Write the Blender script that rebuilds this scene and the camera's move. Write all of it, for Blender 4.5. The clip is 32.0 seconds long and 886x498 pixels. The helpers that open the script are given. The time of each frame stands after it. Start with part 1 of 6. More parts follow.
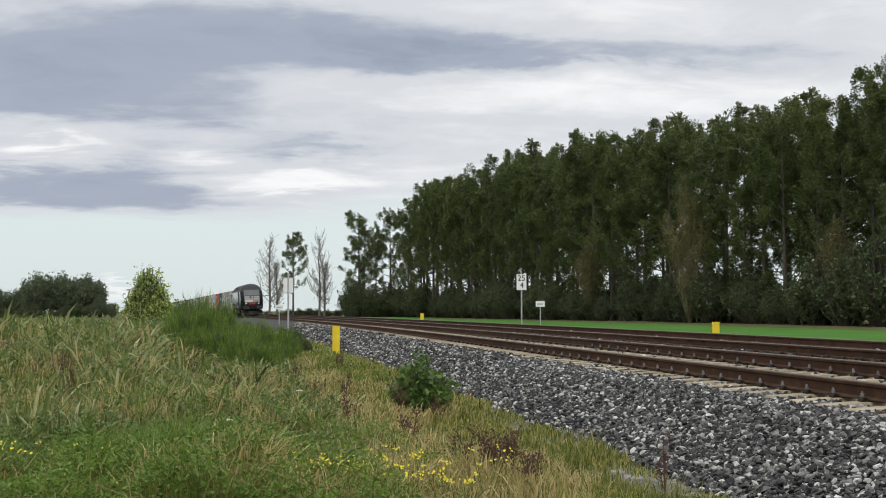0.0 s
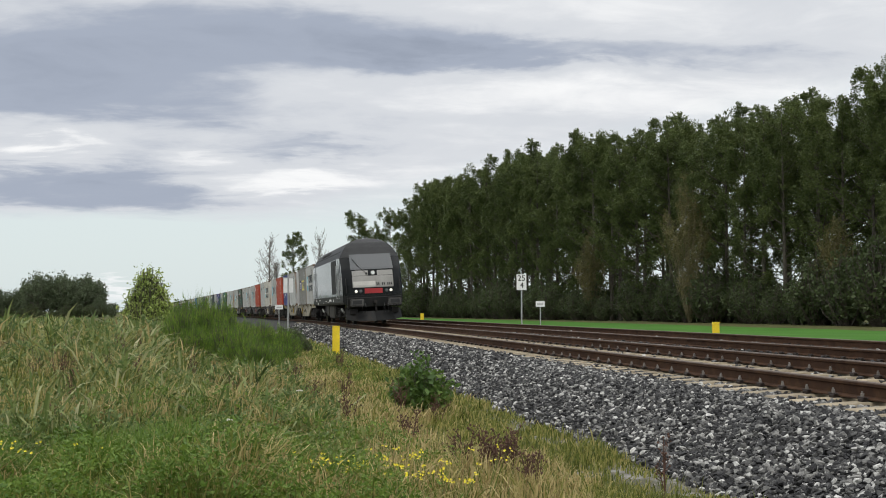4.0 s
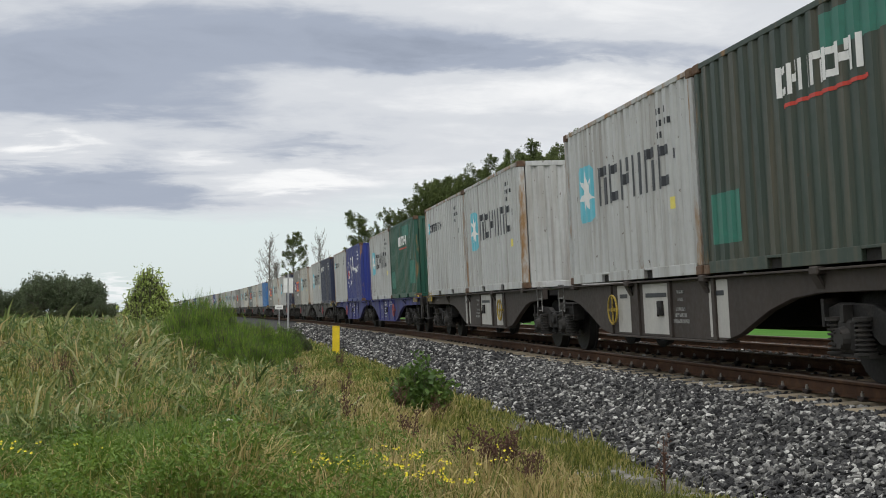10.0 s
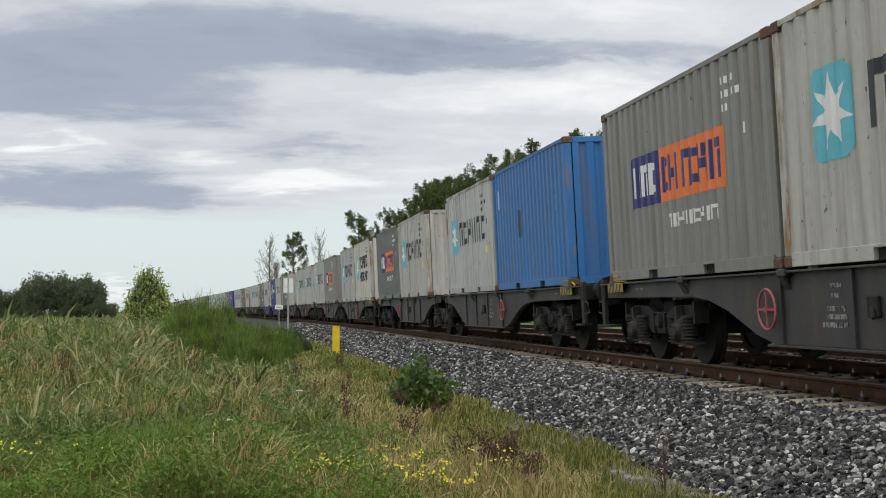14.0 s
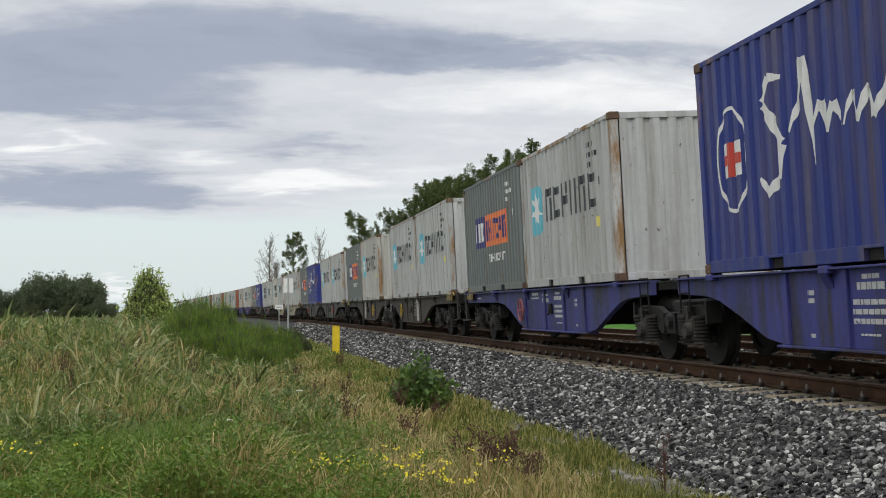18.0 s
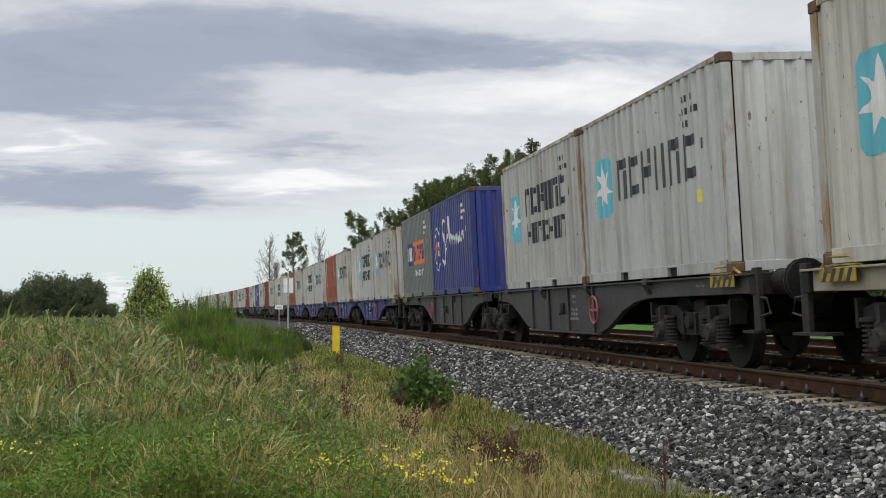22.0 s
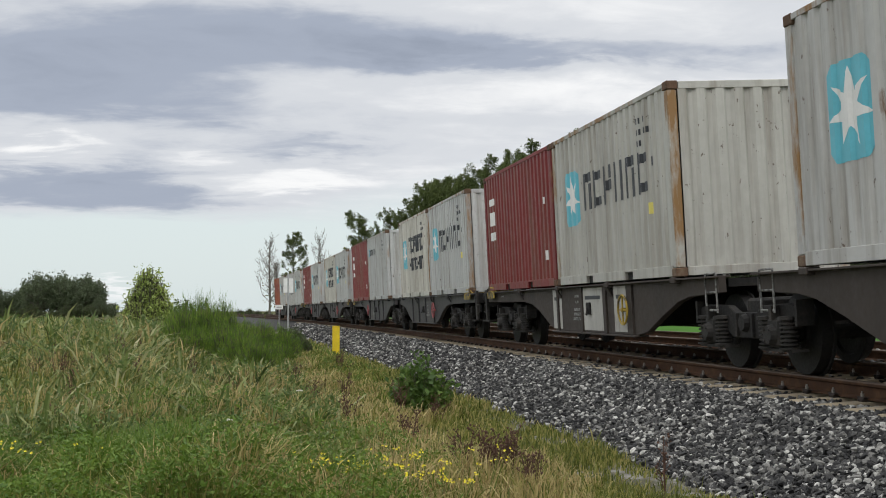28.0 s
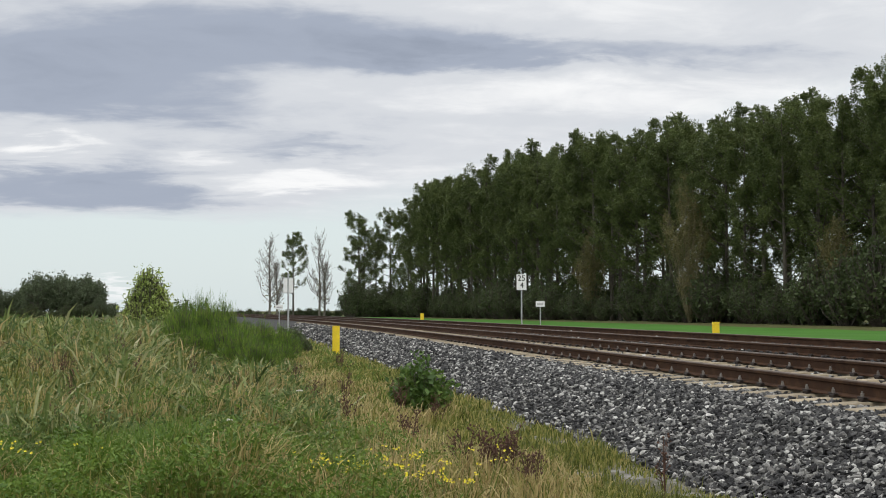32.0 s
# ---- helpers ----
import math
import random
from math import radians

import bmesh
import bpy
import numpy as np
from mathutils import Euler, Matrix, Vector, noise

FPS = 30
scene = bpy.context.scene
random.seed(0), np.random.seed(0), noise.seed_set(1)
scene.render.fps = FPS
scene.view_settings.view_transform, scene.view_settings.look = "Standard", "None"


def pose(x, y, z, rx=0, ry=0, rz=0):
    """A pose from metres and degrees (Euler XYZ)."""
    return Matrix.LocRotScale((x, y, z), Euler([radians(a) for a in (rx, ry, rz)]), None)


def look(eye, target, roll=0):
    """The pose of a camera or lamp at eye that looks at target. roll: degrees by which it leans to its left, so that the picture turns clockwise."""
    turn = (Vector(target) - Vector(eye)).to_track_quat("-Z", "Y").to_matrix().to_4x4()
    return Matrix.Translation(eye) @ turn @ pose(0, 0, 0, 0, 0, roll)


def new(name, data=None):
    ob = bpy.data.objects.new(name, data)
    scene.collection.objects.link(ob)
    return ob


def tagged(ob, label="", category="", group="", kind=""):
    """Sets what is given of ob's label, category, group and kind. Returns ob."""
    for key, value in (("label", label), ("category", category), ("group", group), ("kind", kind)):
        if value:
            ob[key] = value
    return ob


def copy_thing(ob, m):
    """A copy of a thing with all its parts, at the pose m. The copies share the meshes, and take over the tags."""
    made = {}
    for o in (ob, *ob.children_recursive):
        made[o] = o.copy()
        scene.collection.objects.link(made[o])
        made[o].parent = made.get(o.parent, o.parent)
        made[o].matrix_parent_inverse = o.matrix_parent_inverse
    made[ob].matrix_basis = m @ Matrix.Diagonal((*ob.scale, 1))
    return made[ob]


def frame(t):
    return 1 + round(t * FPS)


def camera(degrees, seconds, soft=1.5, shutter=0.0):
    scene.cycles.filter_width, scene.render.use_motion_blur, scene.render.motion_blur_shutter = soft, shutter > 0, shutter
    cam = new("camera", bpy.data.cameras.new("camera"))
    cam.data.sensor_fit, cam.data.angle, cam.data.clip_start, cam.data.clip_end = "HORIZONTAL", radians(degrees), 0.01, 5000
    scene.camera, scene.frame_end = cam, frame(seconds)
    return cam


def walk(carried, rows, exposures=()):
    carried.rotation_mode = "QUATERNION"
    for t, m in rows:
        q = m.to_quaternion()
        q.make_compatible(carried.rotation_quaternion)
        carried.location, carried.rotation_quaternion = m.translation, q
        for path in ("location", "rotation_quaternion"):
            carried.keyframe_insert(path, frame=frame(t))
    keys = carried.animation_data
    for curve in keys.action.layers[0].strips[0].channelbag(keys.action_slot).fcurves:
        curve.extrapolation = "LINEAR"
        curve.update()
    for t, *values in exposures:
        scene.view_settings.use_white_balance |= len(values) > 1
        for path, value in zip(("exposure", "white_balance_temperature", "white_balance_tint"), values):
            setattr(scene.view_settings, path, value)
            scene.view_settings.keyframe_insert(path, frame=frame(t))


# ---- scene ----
cam = camera(40.09, 32.0, soft=1.0)
EYE = 0.731
walk(cam, [(0.0, pose(0, 0, EYE, 92.861, 0, -7.213) @ pose(0, 0, 0, 0, 0, -0.245)),
           (32.0, pose(0, 0, EYE, 92.861, 0, -7.213) @ pose(0, 0, 0, 0, 0, -0.245))],
     exposures=[(0.0, 0.05), (32.0, 0.05)])

# ---- light ----
SUN_EL, SUN_AZ = 50.0, 188.0  # degrees; azimuth clockwise from +y
world = bpy.data.worlds.new("overcast_sky")
scene.world = world
world.use_nodes = True

CLOUDS = [(-0.178, 0.192, 0.154, 0.035, 0.20), (0.003, 0.228, 0.154, 0.023, 0.14), (0.116, 0.214, 0.093, 0.014, 0.15), (0.306, 0.217, 0.195, 0.011, 0.13),
          (-0.083, 0.166, 0.158, 0.014, 0.09), (-0.190, 0.098, 0.079, 0.020, 0.19), (-0.074, 0.091, 0.088, 0.012, 0.12), (0.022, 0.134, 0.056, 0.009, 0.11),
          (0.135, 0.160, 0.070, 0.009, 0.04), (0.232, 0.256, 0.163, 0.012, -0.03), (0.281, 0.181, 0.209, 0.016, -0.09), (-0.212, 0.132, 0.028, 0.007, -0.15),
          (-0.164, 0.131, 0.023, 0.005, -0.08), (-0.079, 0.124, 0.028, 0.005, -0.11), (0.013, 0.107, 0.060, 0.009, -0.14),
          (-0.95, 0.42, 0.70, 0.20, 0.22)]
PUFF = (-0.1492, 0.0163, 0.0121, 0.0140)


def make_sky():
    nt = world.node_tree
    n, l = nt.nodes, nt.links
    n.clear()
    out, bg = n.new("ShaderNodeOutputWorld"), n.new("ShaderNodeBackground")
    tc = n.new("ShaderNodeTexCoord")
    sep = n.new("ShaderNodeSeparateXYZ")
    l.new(tc.outputs["Generated"], sep.inputs[0])

    def m(op, a, b=None, clamp=False):
        q = n.new("ShaderNodeMath")
        q.operation, q.use_clamp = op, clamp
        for i, v in enumerate((a, b)):
            if v is None:
                continue
            if isinstance(v, (int, float)):
                q.inputs[i].default_value = v
            else:
                l.new(v, q.inputs[i])
        return q.outputs[0]

    def ramp(fac, stops):
        r = n.new("ShaderNodeValToRGB")
        r.color_ramp.interpolation = "EASE"
        while len(r.color_ramp.elements) < len(stops):
            r.color_ramp.elements.new(0.5)
        for e, (p, c) in zip(r.color_ramp.elements, stops):
            e.position, e.color = p, (*c, 1)
        l.new(fac, r.inputs[0])
        return r.outputs[0]

    def mix(fac, a, b, kind="MIX"):
        q = n.new("ShaderNodeMix")
        q.data_type, q.blend_type = "RGBA", kind
        for i, v in ((0, fac), (6, a), (7, b)):
            if isinstance(v, (int, float)):
                q.inputs[i].default_value = v
            elif isinstance(v, tuple):
                q.inputs[i].default_value = (*v, 1)
            else:
                l.new(v, q.inputs[i])
        return q.outputs[2]

    z = m("MAXIMUM", sep.outputs["Z"], 0.0)
    # clouds lie on a flat deck: plan coordinates of the deck overhead
    den = m("ADD", z, 0.13)
    comb = n.new("ShaderNodeCombineXYZ")
    l.new(m("DIVIDE", sep.outputs["X"], den), comb.inputs[0])
    l.new(m("DIVIDE", sep.outputs["Y"], den), comb.inputs[1])

    def noise_of(scale, detail, rough, shift, stretch=(1, 1, 1), dist=0.0):
        mp = n.new("ShaderNodeMapping")
        l.new(comb.outputs[0], mp.inputs[0])
        mp.inputs["Location"].default_value = shift
        mp.inputs["Scale"].default_value = stretch
        t = n.new("ShaderNodeTexNoise")
        t.inputs["Scale"].default_value, t.inputs["Detail"].default_value = scale, detail
        t.inputs["Roughness"].default_value, t.inputs["Distortion"].default_value = rough, dist
        l.new(mp.outputs[0], t.inputs["Vector"])
        return t.outputs["Fac"]

    big = noise_of(1.05, 6, 0.52, (3.1, 1.2, 0), (0.8, 1.0, 1), 0.4)
    fine = noise_of(4.0, 8, 0.58, (7.7, 2.0, 0), (0.9, 1.0, 1), 0.5)
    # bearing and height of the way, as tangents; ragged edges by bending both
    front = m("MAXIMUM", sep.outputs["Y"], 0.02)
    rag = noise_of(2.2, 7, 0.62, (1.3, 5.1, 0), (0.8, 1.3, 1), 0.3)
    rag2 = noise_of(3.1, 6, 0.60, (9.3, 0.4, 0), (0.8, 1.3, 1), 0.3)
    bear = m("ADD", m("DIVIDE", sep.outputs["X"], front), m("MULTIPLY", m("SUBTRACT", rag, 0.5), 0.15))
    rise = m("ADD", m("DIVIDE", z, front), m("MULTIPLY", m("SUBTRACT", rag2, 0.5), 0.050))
    tone = m("ADD", m("MULTIPLY", m("SUBTRACT", big, 0.5), 0.16), m("MULTIPLY", m("SUBTRACT", fine, 0.5), 0.15))
    tone = m("ADD", tone, 0.592)
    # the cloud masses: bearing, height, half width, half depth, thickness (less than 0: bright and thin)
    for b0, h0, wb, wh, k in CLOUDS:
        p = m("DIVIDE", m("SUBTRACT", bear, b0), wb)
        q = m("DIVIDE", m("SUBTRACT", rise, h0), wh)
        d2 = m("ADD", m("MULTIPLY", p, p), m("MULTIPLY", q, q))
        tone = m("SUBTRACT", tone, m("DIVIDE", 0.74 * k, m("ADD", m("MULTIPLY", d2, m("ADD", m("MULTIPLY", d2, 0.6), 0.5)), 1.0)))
    cloud = ramp(tone, [(0.33, (0.29, 0.33, 0.41)), (0.44, (0.375, 0.42, 0.51)), (0.55, (0.66, 0.685, 0.725)), (0.67, (0.93, 0.935, 0.94))])
    # the deck brightens overhead, as an overcast sky does
    cloud = mix(1.0, cloud, ramp(z, [(0.0, (1.0, 1.0, 1.0)), (0.30, (1.0, 1.0, 1.0)), (0.75, (1.70, 1.68, 1.62))]), "MULTIPLY")
    sky = n.new("ShaderNodeTexSky")
    sky.sky_type, sky.sun_disc = "NISHITA", False
    sky.sun_elevation, sky.sun_rotation = radians(SUN_EL), radians(SUN_AZ)
    sky.air_density, sky.dust_density = 1.0, 2.0
    low = mix(0.80, mix(1.0, sky.outputs[0], (0.075, 0.075, 0.075), "MULTIPLY"), (0.79, 0.875, 0.88))
    # the deck's edge stands a few degrees over the horizon
    # a small white heap cloud stands low in the clear strip
    puff = m("ADD", m("POWER", m("DIVIDE", m("SUBTRACT", bear, PUFF[0]), PUFF[2]), 2.0), m("POWER", m("DIVIDE", m("SUBTRACT", rise, PUFF[1]), PUFF[3]), 2.0))
    puff = m("SUBTRACT", 1.3, m("ADD", puff, m("MULTIPLY", fine, 0.8)), True)
    low = mix(m("MULTIPLY", puff, 0.75), low, (0.93, 0.93, 0.94))
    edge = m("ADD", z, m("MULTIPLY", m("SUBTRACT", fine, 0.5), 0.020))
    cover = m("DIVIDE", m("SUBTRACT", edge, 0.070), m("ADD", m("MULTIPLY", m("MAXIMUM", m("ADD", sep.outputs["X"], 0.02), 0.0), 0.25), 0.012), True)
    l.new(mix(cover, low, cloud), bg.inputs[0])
    bg.inputs[1].default_value = 1.0
    l.new(bg.outputs[0], out.inputs[0])


make_sky()
sun = new("sun", bpy.data.lights.new("sun", "SUN"))
sun.data.energy, sun.data.angle, sun.data.color = 0.85, radians(20), (1.0, 0.96, 0.90)
sun.matrix_world = look((40 * math.sin(radians(SUN_AZ)), 40 * math.cos(radians(SUN_AZ)), 40 * math.tan(radians(SUN_EL))), (0, 0, 0))

# ---- plan: the line of the railway ----
# z = 0 is the running surface of the inner rail; lateral places u count from that rail, away from the eye
D1, BEND, S1, S2 = 6.979, 0.000485, -61.46, 200.0
CANT = 2.61
TRACK2, RISE2 = 4.11, 0.044


def offset(s):
    if s < S1:
        return 0.0
    if s < S2:
        return -0.5 * BEND * (s - S1) ** 2
    return -0.5 * BEND * (S2 - S1) ** 2 - BEND * (S2 - S1) * (s - S2)


def slope(s):
    return -BEND * (min(max(s, S1), S2) - S1)


def rail_x(s):
    return D1 + offset(s)


def at(u, s, z=0.0):
    return Vector((rail_x(s) + u, s, z))


def on_track(s, second=False):
    """The pose of a vehicle's or sleeper's own space: x across, y along the line, z up from the rails, middle of the gauge at 0."""
    base = pose(rail_x(s) + (TRACK2 if second else 0), s, RISE2 if second else 0)
    return base @ pose(0, 0, 0, 0, 0, -math.degrees(math.atan(slope(s)))) @ pose(0, 0, 0, 0, -CANT) @ pose(0.75, 0, 0)


def travelled(t):
    return 299.288 + 27.257 * (t - 18) + 0.01294 * (t - 18) ** 2


# ---- helpers ----
def box(bm, x0, x1, y0, y1, z0, z1, m=None):
    v = [bm.verts.new(c) for c in ((x0, y0, z0), (x1, y0, z0), (x1, y1, z0), (x0, y1, z0), (x0, y0, z1), (x1, y0, z1), (x1, y1, z1), (x0, y1, z1))]
    if m is not None:
        for w in v:
            w.co = m @ w.co
    for f in ((0, 3, 2, 1), (4, 5, 6, 7), (0, 1, 5, 4), (1, 2, 6, 5), (2, 3, 7, 6), (3, 0, 4, 7)):
        bm.faces.new([v[i] for i in f])
    return v


def bevelled(bm, width=0.01, seg=1):
    bmesh.ops.bevel(bm, geom=list(bm.edges), offset=width, segments=seg, affect="EDGES", profile=0.5)
    return bm


def block(x0, x1, y0, y1, z0, z1, bev=0.0):
    bm = bmesh.new()
    box(bm, x0, x1, y0, y1, z0, z1)
    return bevelled(bm, bev) if bev else bm


def prism(outline, x0, x1, bev=0.0):
    """An outline in (y, z), counter-clockwise seen from +x, drawn out from x0 to x1."""
    bm = bmesh.new()
    a = [bm.verts.new((x0, y, z)) for y, z in outline]
    b = [bm.verts.new((x1, y, z)) for y, z in outline]
    bm.faces.new(a[::-1]), bm.faces.new(b)
    for i in range(len(a)):
        j = (i + 1) % len(a)
        bm.faces.new((a[i], a[j], b[j], b[i]))
    bmesh.ops.recalc_face_normals(bm, faces=bm.faces)
    return bevelled(bm, bev) if bev else bm


def tube(bm, p, q, r0, r1=None, n=8):
    p, q = Vector(p), Vector(q)
    r1 = r0 if r1 is None else r1
    m = (q - p).to_track_quat("Z", "Y").to_matrix()
    a, b = [], []
    for i in range(n):
        w = 2 * math.pi * i / n
        d = Vector((math.cos(w), math.sin(w), 0))
        a.append(bm.verts.new(p + m @ d * r0)), b.append(bm.verts.new(q + m @ d * r1))
    for i in range(n):
        j = (i + 1) % n
        bm.faces.new((a[i], a[j], b[j], b[i]))
    bm.faces.new(a[::-1]), bm.faces.new(b)
    return bm


def lathe(profile, n=24, axis="x"):
    """Turned shape: profile of (along, radius)."""
    bm = bmesh.new()
    rings = []
    for al, r in profile:
        ring = []
        for i in range(n):
            w = 2 * math.pi * i / n
            c, s = r * math.cos(w), r * math.sin(w)
            ring.append(bm.verts.new({"x": (al, c, s), "y": (c, al, s), "z": (c, s, al)}[axis]))
        rings.append(ring)
    for a, b in zip(rings, rings[1:]):
        for i in range(n):
            j = (i + 1) % n
            bm.faces.new((a[i], a[j], b[j], b[i]))
    bm.faces.new(rings[0][::-1]), bm.faces.new(rings[-1])
    bmesh.ops.recalc_face_normals(bm, faces=bm.faces)
    return bm


def shell(bm, front, back):
    """A closed sheet between two grids of points."""
    F = [[bm.verts.new(p) for p in row] for row in front]
    B = [[bm.verts.new(p) for p in row] for row in back]
    nj, ni = len(F) - 1, len(F[0]) - 1
    for j in range(nj):
        for i in range(ni):
            bm.faces.new((F[j][i], F[j][i + 1], F[j + 1][i + 1], F[j + 1][i]))
            bm.faces.new((B[j][i], B[j + 1][i], B[j + 1][i + 1], B[j][i + 1]))
    for i in range(ni):
        bm.faces.new((F[0][i], B[0][i], B[0][i + 1], F[0][i + 1]))
        bm.faces.new((F[nj][i], F[nj][i + 1], B[nj][i + 1], B[nj][i]))
    for j in range(nj):
        bm.faces.new((F[j][0], F[j + 1][0], B[j + 1][0], B[j][0]))
        bm.faces.new((F[j][ni], B[j][ni], B[j + 1][ni], F[j + 1][ni]))
    bmesh.ops.recalc_face_normals(bm, faces=bm.faces)
    return bm


def moved(bm, m):
    bm.transform(m)
    return bm


def mesh_of(name, bm, material, smooth=False):
    me = bpy.data.meshes.new(name)
    bm.to_mesh(me)
    bm.free()
    for mt in (material if isinstance(material, (list, tuple)) else [material]):
        me.materials.append(mt)
    if smooth:
        me.polygons.foreach_set("use_smooth", [True] * len(me.polygons))
        me.set_sharp_from_angle(angle=radians(40))
    return me


def raw_mesh(name, verts, faces, material, smooth=False):
    me = bpy.data.meshes.new(name)
    me.from_pydata(verts, [], faces)
    me.materials.append(material)
    if smooth:
        me.polygons.foreach_set("use_smooth", [True] * len(me.polygons))
    return me


def part(name, bm, material, parent, label="", smooth=False):
    me = bm if isinstance(bm, bpy.types.Mesh) else mesh_of(name, bm, material, smooth)
    ob = new(name, me)
    ob.parent = parent
    if label:
        tagged(ob, label)
    return ob


def thing(name, label, category, group="", kind=""):
    return tagged(new(name), label, category, group, kind)


# ---- materials ----
def surf(name, col, rough=0.6, metal=0.0, vary=0.25, scale=2.0, bump=0.0, bscale=60.0, second=None, second_at=(0.55, 0.7), second_scale=6.0, streaks=False, hue=0.0, rnd=0.0, spec=0.5, coat=0.0, specks=None):
    """A painted, worn or earthy surface: base colour varied at two scales, patches of a second colour, fine relief."""
    mt = bpy.data.materials.new(name)
    mt.use_nodes = True
    nt = mt.node_tree
    n, l = nt.nodes, nt.links
    b = n["Principled BSDF"]
    tc, oi = n.new("ShaderNodeTexCoord"), n.new("ShaderNodeObjectInfo")
    add = n.new("ShaderNodeVectorMath")
    add.operation = "MULTIPLY_ADD"
    l.new(oi.outputs["Random"], add.inputs[0])
    add.inputs[1].default_value = (17.0, 23.0, 11.0)
    l.new(tc.outputs["Object"], add.inputs[2])

    def noise(sc, det=6, ro=0.6, stretch=None):
        t = n.new("ShaderNodeTexNoise")
        t.inputs["Scale"].default_value, t.inputs["Detail"].default_value, t.inputs["Roughness"].default_value = sc, det, ro
        v = add.outputs[0]
        if stretch:
            mp = n.new("ShaderNodeMapping")
            mp.inputs["Scale"].default_value = stretch
            l.new(v, mp.inputs[0])
            v = mp.outputs[0]
        l.new(v, t.inputs["Vector"])
        return t.outputs["Fac"]

    def rng(x, a, c, lo, hi):
        q = n.new("ShaderNodeMapRange")
        for i, v in zip(range(1, 5), (a, c, lo, hi)):
            q.inputs[i].default_value = v
        l.new(x, q.inputs[0])
        return q.outputs[0]

    def mixc(f, a, c, kind="MIX"):
        q = n.new("ShaderNodeMix")
        q.data_type, q.blend_type = "RGBA", kind
        for i, v in ((0, f), (6, a), (7, c)):
            if isinstance(v, (int, float)):
                q.inputs[i].default_value = v
            elif isinstance(v, tuple):
                q.inputs[i].default_value = (*v, 1)
            else:
                l.new(v, q.inputs[i])
        return q.outputs[2]

    f1 = noise(scale, 5, 0.6, (1, 1, 0.35) if streaks else None)
    f2 = noise(scale * 9, 4, 0.6)
    hsv = n.new("ShaderNodeHueSaturation")
    hsv.inputs["Color"].default_value = (*col, 1)
    l.new(rng(f1, 0.3, 0.7, 1 - vary, 1 + vary), hsv.inputs["Value"])
    if hue:
        l.new(rng(f2, 0.3, 0.7, 0.5 - hue, 0.5 + hue), hsv.inputs["Hue"])
    c = mixc(1.0, hsv.outputs[0], rng(f2, 0.3, 0.7, 1 - vary * 0.5, 1 + vary * 0.5), "MULTIPLY")
    if rnd:
        tone = n.new("ShaderNodeMath")
        tone.operation = "MULTIPLY_ADD"
        l.new(oi.outputs["Random"], tone.inputs[0])
        tone.inputs[1].default_value, tone.inputs[2].default_value = 2 * rnd, 1 - rnd
        c = mixc(1.0, c, tone.outputs[0], "MULTIPLY")
    if second:
        f3 = noise(second_scale, 8, 0.68, (1, 1, 0.22) if streaks else None)
        c = mixc(rng(f3, second_at[0], second_at[1], 0, 1), c, second)
    if specks:
        dirt = noise(4.5, 5, 0.6, (1, 1, 0.07))
        c = mixc(rng(dirt, 0.46, 0.70, 0, 0.55), c, (0.16, 0.125, 0.085))
        c = mixc(rng(noise(1.7, 9, 0.72, (1, 1, 0.5)), specks - 0.02, specks + 0.06, 0, 0.9), c, (0.17, 0.095, 0.05))
        c = mixc(rng(noise(13, 4, 0.6, (1, 1, 0.55)), specks, specks + 0.03, 0, 0.85), c, (0.10, 0.07, 0.05))
    l.new(c, b.inputs["Base Color"])
    l.new(rng(f2, 0.3, 0.7, rough - 0.15 * rough, min(rough + 0.15 * rough, 1)), b.inputs["Roughness"])
    b.inputs["Metallic"].default_value = metal
    b.inputs["Specular IOR Level"].default_value = spec
    b.inputs["Coat Weight"].default_value = coat
    if bump:
        bp = n.new("ShaderNodeBump")
        bp.inputs["Strength"].default_value, bp.inputs["Distance"].default_value = 0.6, bump
        l.new(noise(bscale, 5, 0.65), bp.inputs["Height"])
        l.new(bp.outputs[0], b.inputs["Normal"])
    return mt


